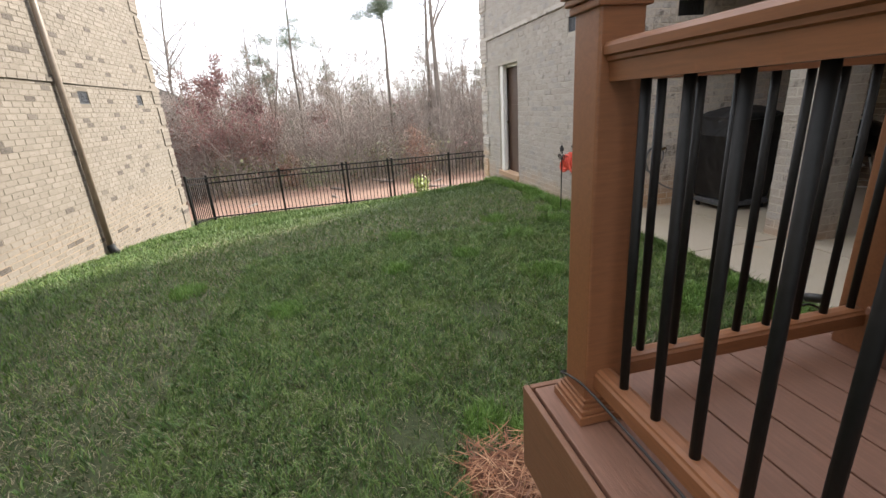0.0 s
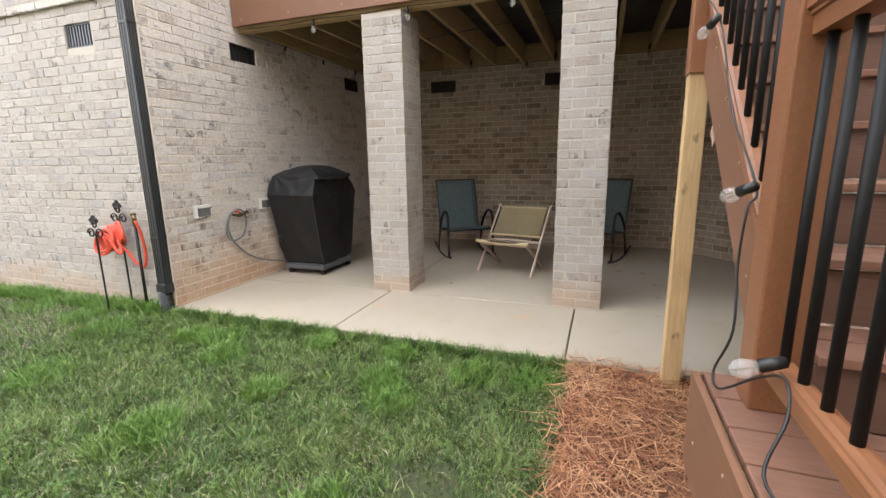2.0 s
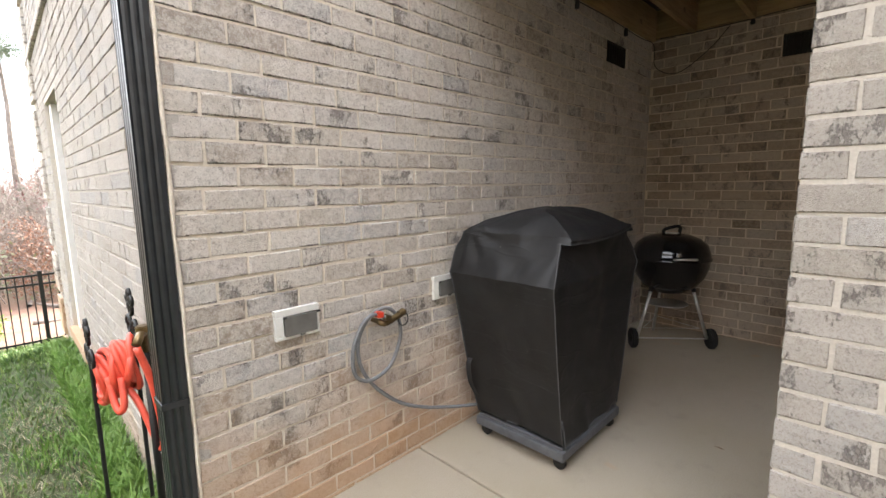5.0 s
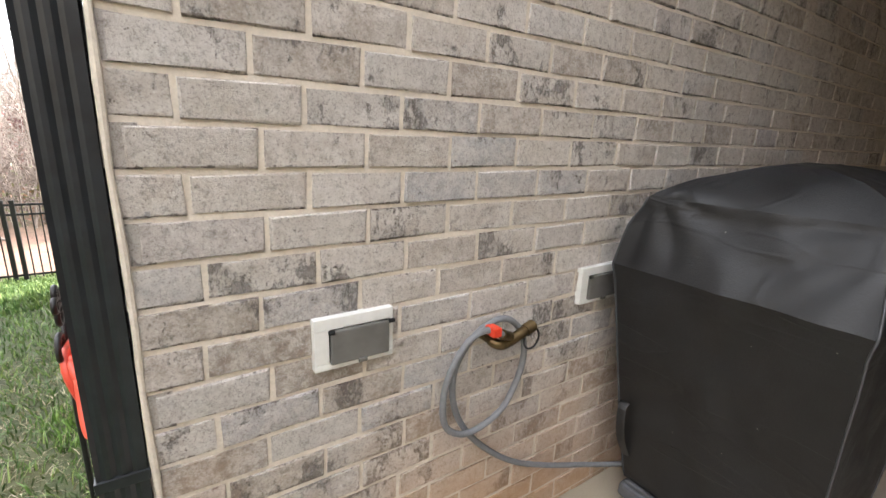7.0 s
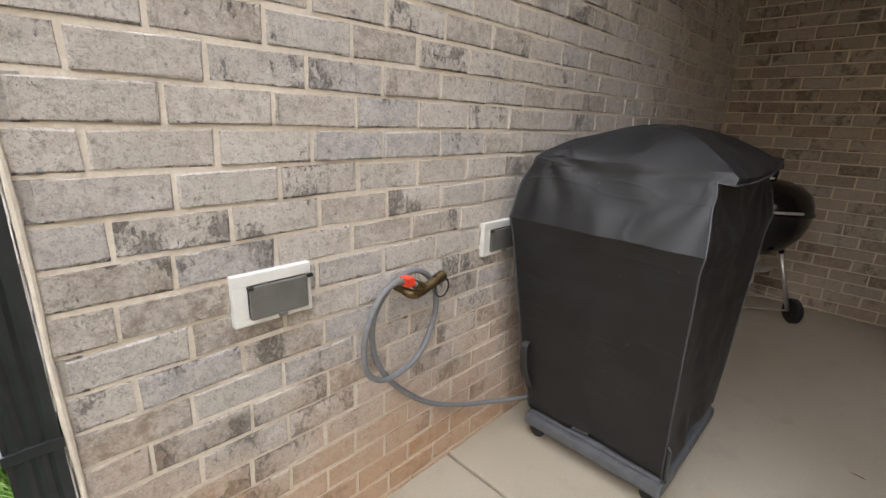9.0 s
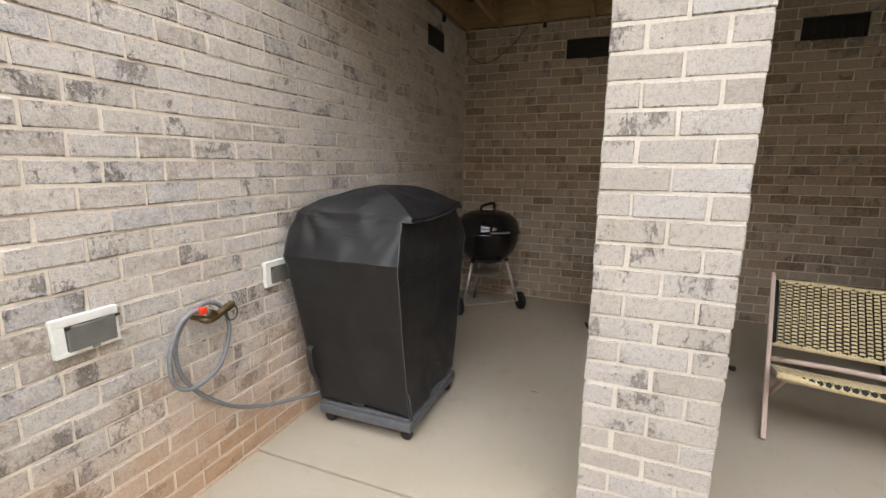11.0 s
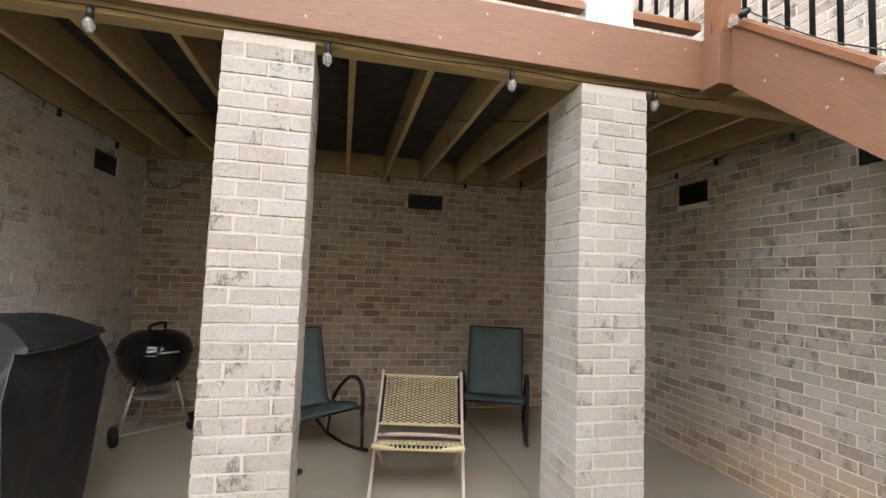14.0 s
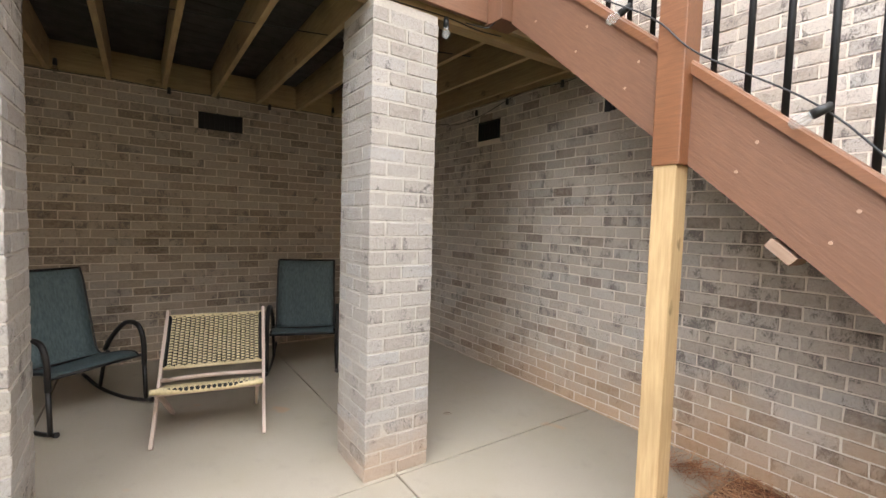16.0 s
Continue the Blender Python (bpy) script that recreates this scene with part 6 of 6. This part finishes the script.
front_y = [4.92, 4.55, 4.1, 3.7, 3.22, 2.75, 2.27, 1.85, 1.43, 1.2, 1.02]
string_light([(4.15, y, 2.565 - 0.012 * (i % 2)) for i, y in enumerate(front_y)], [((4.15, y, 2.535), 0, 0) for y in (4.15, 3.185, 2.27, 1.43)], "black cord with clear bulbs along the front beam")
string_light([(6.97, y, 2.588 - 0.012 * (k % 2)) for k, y in enumerate([4.98, 4.5, 4.0, 3.5, 3.04, 2.6, 2.2, 1.8, 1.35, 0.95])],
             [((6.93, y, 2.64), 0, 0) for y in (3.42, 2.22, 1.05)], "black cord with clear bulbs along the back ledger",
             bare=[((6.985, y, 2.57), 0, 0) for y in (2.62, 1.72, 4.3)])
string_light([(4.4, YG - 0.02, 2.56), (4.9, YG - 0.02, 2.57), (5.5, YG - 0.02, 2.56), (6.1, YG - 0.02, 2.57), (6.7, YG - 0.02, 2.56), (6.98, YG - 0.04, 2.55), (6.99, YG - 0.06, 2.36), (7.0, 4.83, 2.28), (7.0, 4.6, 2.42), (6.98, 4.45, 2.57)],
             [((4.85, YG - 0.035, 2.54), 25, 0)], "black cord with sockets along the brick side wall", bare=[((5.6, YG - 0.03, 2.53), 0, 0), ((6.4, YG - 0.03, 2.53), 0, 0)])
string_light([(6.3, 0.03, 2.53), (5.9, 0.03, 2.47), (5.5, 0.03, 2.50), (5.2, 0.03, 2.56), (4.9, 0.03, 2.60), (4.45, 0.035, 2.57), (4.0, 0.03, 2.62)], [], "black cord with empty sockets along the stair wall",
             bare=[((5.6, 0.04, 2.53), 0, 0), ((5.15, 0.04, 2.55), 0, 0), ((4.5, 0.04, 2.56), 0, 0)])
string_light([(4.6, 0.9, 2.60), (4.9, 2.0, 2.585), (5.2, 3.1, 2.59), (5.5, 4.2, 2.588), (5.6, 4.95, 2.58)], [((5.35, 3.6, 2.56), 0, 0)], "black cord slung across the deck joists")
ys = 1.118
string_light([(4.05, 1.155, 2.95), (4.03, 1.16, 2.72), (4.02, 1.165, 2.60), (4.10, 1.17, 2.56), (4.14, 1.3, 2.565)], [], "black cord hanging down the newel post")
slack = [(3.9, ys, sz(3.9) + 0.10), (3.5, ys, sz(3.5) + 0.06), (3.08, 1.165, sz(3.08) + 0.12), (2.89, 1.165, sz(2.89) + 0.09), (2.52, ys, 1.795), (2.2, ys, sz(2.2) + 0.06), (1.83, ys, 1.185),
         (1.76, 1.15, 1.13), (1.75, 1.16, 0.98), (1.70, 1.165, 0.80), (1.74, 1.19, 0.66), (1.66, 1.19, 0.645), (1.56, 1.14, 0.735), (1.45, 1.125, 0.79), (1.37, 1.14, 0.74), (1.30, 1.19, 0.645), (1.15, 1.17, 0.64), (0.95, 1.20, 0.64),
         (0.76, 1.19, 0.645), (0.60, 1.152, 0.70), (0.592, 1.10, 0.72), (0.596, 1.02, 0.735), (0.60, 0.85, 0.735), (0.602, 0.6, 0.73), (0.605, 0.3, 0.735)]
string_light(slack, [((3.86, ys + 0.02, sz(3.86) + 0.08), 25, -60), ((3.22, ys + 0.02, sz(3.22) + 0.09), 25, -55), ((2.525, ys + 0.02, 1.79), 25, -58), ((1.83, ys + 0.02, 1.175), 30, -65), ((1.50, 1.135, 0.80), 72, 18)],
             "black cord with clear bulbs wound along the stair railing")

# ---- small litter ----
rng = random.Random(21)
for x, y in ((5.05, 0.98), (4.62, 1.0), (5.53, 1.3), (6.33, 0.31), (6.9, 0.62), (6.2, 0.75), (6.55, 0.35), (5.9, 0.35), (5.15, 3.95), (4.9, 3.6), (5.5, 1.05), (4.55, 2.95)):
    bm = bmesh.new()
    a = rng.uniform(0, 360)
    pts = [(-0.035, 0, 0.004), (-0.015, 0.014, 0.010), (0.012, 0.013, 0.012), (0.04, 0.0, 0.006), (0.012, -0.013, 0.003), (-0.015, -0.014, 0.003)]
    up = [bm.verts.new(p) for p in pts]
    mid = [bm.verts.new((p[0], p[1] * 0.1, p[2] - 0.002 + 0.001)) for p in pts]
    for i in range(6):
        j = (i + 1) % 6
        bm.faces.new((up[i], up[j], mid[j], mid[i]))
    bmesh.ops.remove_doubles(bm, verts=bm.verts[:], dist=1e-4)
    ob = part("fallen_leaf", bm, M_DRYLEAF, None, at=pose(x, y, 0.001, 0, 0, a))
    s = rng.uniform(0.6, 1.15)
    ob.scale = (s, s, s)
    tagged(ob, "small curled dry brown leaf on the concrete", "leaf", "fallen leaves")
clump_v, clump_f = [], []
for i in range(420):
    c = Vector((3.22 + rng.gauss(0, 0.12), 0.16 + abs(rng.gauss(0, 0.09)), 0.004 + abs(rng.gauss(0, 0.02))))
    a, l = rng.uniform(0, 6.283), rng.uniform(0.05, 0.16)
    q = c + Vector((math.cos(a) * l, math.sin(a) * l, rng.uniform(-0.01, 0.05)))
    q.y, q.z = max(q.y, 0.012), max(q.z, 0.003)
    s = Vector((-math.sin(a), math.cos(a), 0.4)) * 0.0012
    o = len(clump_v)
    clump_v += [tuple(c - s), tuple(c + s), tuple(q + s * 0.5), tuple(q - s * 0.5)]
    clump_f.append((o, o + 1, o + 2, o + 3))
tagged(new("straw_clump", raw_mesh("straw_clump", clump_v, clump_f, M_STRAW)), "loose heap of pine needles on the concrete by the wall", "mulch", kind="stuff")


# ---- woods beyond the fence ----
class Wood:
    """Collects tapered three-sided limbs as plain arrays."""

    def __init__(self):
        self.v, self.f = [], []

    def limb(self, pts, r0, r1, sides=3):
        n = len(pts)
        o = len(self.v)
        for i, p in enumerate(pts):
            a, b = pts[max(0, i - 1)], pts[min(n - 1, i + 1)]
            d = (b - a).normalized()
            s = d.orthogonal().normalized()
            u = d.cross(s)
            r = r0 + (r1 - r0) * i / (n - 1)
            for k in range(sides):
                t = 2 * math.pi * k / sides
                self.v.append(tuple(p + (s * math.cos(t) + u * math.sin(t)) * r))
        for i in range(n - 1):
            for k in range(sides):
                self.f.append((o + i * sides + k, o + i * sides + (k + 1) % sides, o + (i + 1) * sides + (k + 1) % sides, o + (i + 1) * sides + k))

    def mesh(self, name, material, smooth=True):
        return raw_mesh(name, self.v, self.f, material, smooth)


def wander(rng, p, d, length, steps, wobble, lift=0.0):
    pts = [p.copy()]
    for _ in range(steps):
        d = (d + Vector((rng.gauss(0, wobble), rng.gauss(0, wobble), rng.gauss(0, wobble) + lift))).normalized()
        pts.append(pts[-1] + d * length / steps)
    return pts


def leaf_cards(name, centres, size, count, material, rng, spread, thin=1.0):
    v = np.empty((count * 4, 3), np.float32)
    for i in range(count):
        c = centres[rng.randrange(len(centres))]
        p = Vector(c) + Vector([rng.gauss(0, spread) for _ in range(3)])
        a = Vector([rng.gauss(0, 1) for _ in range(3)]).normalized()
        b = a.orthogonal().normalized() * thin
        s = size * rng.uniform(0.5, 1.4)
        v[i * 4:i * 4 + 4] = (p - a * s, p - b * s * 0.5, p + a * s, p + b * s * 0.5)
    f = np.arange(count * 4, dtype=np.int32).reshape(-1, 4)
    return raw_mesh(name, v, f, material)


def bare_tree(seed, h, label, trunk_r=0.11, first=0.3, leaves=None, spread=1.0, category="tree", twig_mat=None, rich=1.0):
    rng = random.Random(seed)
    root = thing("bare_tree" if leaves is None else "budding_tree", label, category, group="woodland trees")
    tw = Wood()
    trunk = wander(rng, Vector((0, 0, -0.3)), Vector((rng.gauss(0, 0.03), rng.gauss(0, 0.03), 1)), h, 9, 0.05, 0.06)
    tw.limb(trunk, trunk_r, trunk_r * 0.15, 7)
    part("trunk", tw.mesh("trunk", M_BARK), None, root)
    br = Wood()
    tips = []
    for _ in range(int(17 * rich)):
        u = rng.uniform(first, 0.97)
        i = min(int(u * 9), 8)
        p = trunk[i].lerp(trunk[i + 1], u * 9 - i)
        a = rng.uniform(0, 6.283)
        up = rng.uniform(0.45, 1.2)
        l = h * (0.36 * (1.08 - u) + 0.06) * rng.uniform(0.7, 1.25) * spread
        b1 = wander(rng, p, Vector((math.cos(a), math.sin(a), up)).normalized(), l, 5, 0.13, 0.06)
        br.limb(b1, trunk_r * 0.40 * (1.05 - u) + 0.014, 0.010, 4)
        for _ in range(int(7 * rich)):
            k = rng.randrange(1, 5)
            d = Vector((rng.gauss(0, 0.7), rng.gauss(0, 0.7), rng.uniform(0.1, 0.9))).normalized()
            b2 = wander(rng, b1[k].lerp(b1[k + 1], rng.random()), d, l * rng.uniform(0.2, 0.45), 3, 0.15, 0.05)
            br.limb(b2, 0.013, 0.006)
            for _ in range(4):
                kk = rng.randrange(0, 3)
                d = Vector((rng.gauss(0, 0.7), rng.gauss(0, 0.7), rng.uniform(0.0, 0.8))).normalized()
                b3 = wander(rng, b2[kk].lerp(b2[kk + 1], rng.random()), d, l * rng.uniform(0.08, 0.2), 2, 0.12)
                br.limb(b3, 0.008, 0.005)
                tips.append(tuple(b3[-1]))
    crown = part("crown", br.mesh("crown", twig_mat or M_TWIG), None, root)
    if leaves:
        tagged(part("leaves", leaf_cards("leaves", tips, leaves[1], leaves[2], leaves[0], rng, 0.16), None, crown), kind="stuff")
    return root


def pine_tree(seed, h, label, trunk_r=0.12):
    rng = random.Random(seed)
    root = thing("pine_tree", label, "tree", group="woodland trees")
    tw = Wood()
    trunk = wander(rng, Vector((0, 0, -0.3)), Vector((rng.gauss(0, 0.02), rng.gauss(0, 0.02), 1)), h, 9, 0.03, 0.06)
    tw.limb(trunk, trunk_r, trunk_r * 0.25, 8)
    part("trunk", tw.mesh("trunk", M_BARK), None, root)
    br, tufts = Wood(), []
    for _ in range(15):
        u = rng.uniform(0.6, 1.0)
        i = min(int(u * 9), 8)
        p = trunk[i].lerp(trunk[i + 1], u * 9 - i)
        a = rng.uniform(0, 6.283)
        l = h * rng.uniform(0.06, 0.16) * (1.5 - u * 0.8)
        b1 = wander(rng, p, Vector((math.cos(a), math.sin(a), rng.uniform(-0.1, 0.5))).normalized(), l, 4, 0.12, 0.05)
        br.limb(b1, 0.025, 0.008, 4)
        if rng.random() < 0.75:
            for k in (2, 3, 4):
                tufts += [tuple(b1[k] + Vector((rng.gauss(0, 0.24), rng.gauss(0, 0.24), rng.gauss(0.04, 0.05)))) for _ in range(3)]
    crown = part("crown", br.mesh("crown", M_TWIG), None, root)
    tagged(part("needles", leaf_cards("needles", tufts, 0.15, 5200, M_PINE, rng, 0.17, 0.09), None, crown), kind="stuff")
    return root


def plant(root, x, y, s=1.0, turn=0.0, copy=True):
    m = Matrix.Translation((x, y, grade(x, y))) @ pose(0, 0, 0, 0, 0, turn)
    ob = copy_thing(root, m) if copy else root
    if not copy:
        ob.matrix_basis = m
    ob.scale = (s, s, s)
    return ob


def polar(az, dist):
    a = radians(az)
    return dist * math.sin(a), 0.4 + dist * math.cos(a)


p = pine_tree(1, 11.5, "tall pine with a bare trunk and sparse tufted crown", 0.12)
plant(p, *polar(-4.6, 28), 1.0, 20, False)
plant(p, *polar(6.7, 31), 1.25, 170)
p2 = pine_tree(2, 9.5, "slender pine with tufts of dark needles", 0.09)
plant(p2, *polar(-7.5, 31), 0.9, 0, False)
plant(p2, *polar(17.5, 36), 0.75, 40)
plant(p2, *polar(21.0, 33), 0.8, 240)
plant(p2, *polar(-1.5, 42), 0.8, 140)
big = bare_tree(11, 14.5, "tall bare hardwood with wide grey limbs", 0.17, 0.45, spread=0.95)
plant(big, *polar(12.5, 25), 1.05, 0, False)
plant(big, *polar(11.3, 29), 1.0, 130)
plant(big, *polar(24.5, 30), 0.9, 220)
kinds = [bare_tree(20 + i, h, "bare grey-brown woodland tree in early spring", r, f, spread=s, rich=1.15) for i, (h, r, f, s) in enumerate([(11.5, 0.095, 0.28, 1.0), (9.8, 0.08, 0.2, 0.95), (8.5, 0.065, 0.15, 0.9), (13.0, 0.105, 0.35, 0.95), (7.2, 0.055, 0.1, 1.1)])]
wr = random.Random(77)
for i, k in enumerate(kinds):
    plant(k, *polar(-13 + i * 8.5, 27 + i), (0.5, 0.6, 0.68, 0.5, 0.75)[i], i * 50, False)
heights = [11.5, 9.8, 8.5, 13.0, 7.2]
for i in range(78):
    az, d, k = -24 + 56 * (i + wr.random()) / 78, wr.uniform(22, 44), wr.randrange(5)
    x, y = polar(az, d)
    tall = 1.5 + d * math.tan(radians(wr.triangular(2.0, 10.5, 4.5))) - grade(x, y)
    plant(kinds[k], x, y, tall / heights[k], wr.uniform(0, 360))
plant(kinds[0], *polar(-8.2, 27), 0.82, 15)
plant(kinds[3], *polar(-18.2, 26), 0.95, 70)
plant(kinds[1], *polar(15.5, 30), 0.9, 260)
for i, (az, rise) in enumerate(((-15.0, 8.0), (-9.4, 10.5), (-2.6, 8.5), (0.8, 9.5), (3.6, 7.5), (8.8, 9.0), (14.2, 10.0), (18.5, 9.0), (22.0, 10.5))):
    x, y = polar(az, 25 + i % 3 * 2.5)
    plant(kinds[i % 3], x, y, (1.5 + (25 + i % 3 * 2.5) * math.tan(radians(rise)) - grade(x, y)) / heights[i % 3], i * 77)
red = bare_tree(40, 5.8, "small tree covered in dusky red spring buds", 0.07, 0.12, (M_REDLEAF, 0.04, 9500), 1.25, rich=1.25)
plant(red, *polar(-12.9, 21.5), 0.98, 0, False)
plant(red, *polar(-9.8, 23), 0.8, 100)
plant(red, *polar(-15.6, 24), 0.85, 200)
plant(red, *polar(-2.0, 30), 0.7, 300)
rust = bare_tree(41, 2.8, "low beech holding rust-coloured dead leaves", 0.03, 0.08, (M_RUST, 0.04, 2600), 1.1)
plant(rust, *polar(9.2, 21), 1.0, 0, False)
plant(rust, *polar(-6.5, 22), 0.7, 90)
plant(rust, *polar(3.5, 24), 0.6, 200)


def thicket(name, label, count, d0, d1, h0, h1, material, seed, twigs=7, az=(-27, 36)):
    rng = random.Random(seed)
    w = Wood()
    for _ in range(count):
        a, d = rng.uniform(*az), rng.uniform(d0, d1)
        x, y = polar(a, d)
        h = rng.uniform(h0, h1) * (0.6 + 0.8 * rng.random())
        p = Vector((x, y, grade(x, y) - 0.1))
        st = wander(rng, p, Vector((rng.gauss(0, 0.16), rng.gauss(0, 0.16), 1)).normalized(), h, 4, 0.08, 0.05)
        w.limb(st, 0.010 + 0.004 * h, 0.006)
        for _ in range(twigs):
            k = rng.randrange(1, 4)
            dr = Vector((rng.gauss(0, 0.7), rng.gauss(0, 0.7), rng.uniform(0.1, 1.0))).normalized()
            w.limb(wander(rng, st[k].lerp(st[k + 1], rng.random()), dr, h * rng.uniform(0.15, 0.35), 2, 0.15), 0.010, 0.005)
    tagged(new(name, w.mesh(name, material)), label, "thicket", kind="stuff")


thicket("thicket", "dense thicket of bare grey-brown saplings", 1500, 21.5, 33, 1.8, 4.0, M_TWIG, 51, 8)
thicket("far_thicket", "bare grey-brown woodland filling the distance", 1900, 33, 58, 3.2, 5.4, M_TWIG, 52, 9)
rng = random.Random(61)
for mtl, n, d0, d1, z0, z1, size, lab in ((M_SCRUB, 9000, 20.5, 32, 0.1, 1.5, 0.07, "olive green scrub leaves in the undergrowth"), (M_RUST, 4200, 21, 34, 0.2, 2.4, 0.055, "scattered rust-brown leaves in the undergrowth"),
                                          (M_REDLEAF, 9000, 22, 40, 0.8, 4.2, 0.06, "dusky red buds hazing the undergrowth"), (M_PINE, 9000, 30, 55, 0.5, 5.0, 0.12, "dark evergreen foliage deep in the woods")):
    cs = []
    for _ in range(90):
        x, y = polar(rng.uniform(-27, 34), rng.uniform(d0, d1))
        cs.append((x, y, grade(x, y) + rng.uniform(z0, z1)))
    tagged(new("undergrowth", leaf_cards("undergrowth", cs, size, n, mtl, rng, 0.42)), lab, "undergrowth", kind="stuff")

# distant wooded rise and a house among the trees
thicket("wooded_rise", "grey wooded rise on the skyline", 1300, 58, 85, 4.0, 5.8, M_TWIG, 53, 9)
fh = thing("far_house", "distant tan house with a grey roof among the trees", "house", Matrix.Translation((-17.5, 52, grade(-17.5, 52))) @ pose(0, 0, 0, 0, 0, 15))
part("wall", box((-4, -3, -0.5), (4, 3, 4.2)), M_FARWALL, fh)
bm = slab_profile([(-4.5, 4.2), (4.5, 4.2), (0, 6.6)], -3.4, 3.4)
part("roof", bm, M_FARROOF, fh)
for x in (-2.4, 0.2, 2.4):
    wnd = part("window", box((x - 0.4, -3.04, 1.4), (x + 0.4, -2.98, 2.9)), M_WHITE, fh)
    part("pane", box((x - 0.33, -3.06, 1.47), (x + 0.33, -3.045, 2.83)), M_SMOKE, wnd)
# logs and brush lying on the clay beyond the fence
rng = random.Random(91)
for i in range(9):
    x, y = polar(rng.uniform(-14, 18), rng.uniform(16, 21))
    w = Wood()
    a = rng.uniform(0, 6.283)
    w.limb(wander(rng, Vector((0, 0, 0.05)), Vector((math.cos(a), math.sin(a), 0.02)), rng.uniform(0.8, 2.4), 4, 0.06), 0.06, 0.03, 7)
    ob = part("fallen_branch", w.mesh("fallen_branch", M_BARK), None, None, at=Matrix.Translation((x, y, grade(x, y))))
    tagged(ob, "grey fallen branch on the red clay", "branch", "fallen branches")
shrub = thing("shrub", "small fresh green shrub growing by the fence", "shrub", Matrix.Translation((2.35, 14.2, grade(2.35, 14.2))))
w = Wood()
tips = []
for i in range(16):
    a = rng.uniform(0, 6.283)
    st = wander(rng, Vector((0, 0, 0)), Vector((math.cos(a) * 0.4, math.sin(a) * 0.4, 1)).normalized(), rng.uniform(0.3, 0.6), 4, 0.12)
    w.limb(st, 0.006, 0.002)
    tips += [tuple(q) for q in st[1:]]
stems = part("stems", w.mesh("stems", M_TWIG), None, shrub)
tagged(part("leaves", leaf_cards("leaves", tips, 0.045, 700, leaf_material("yellow_green_leaf", (0.16, 0.22, 0.03), (0.28, 0.34, 0.06), (0.36, 0.38, 0.10)), rng, 0.06), None, stems), kind="stuff")
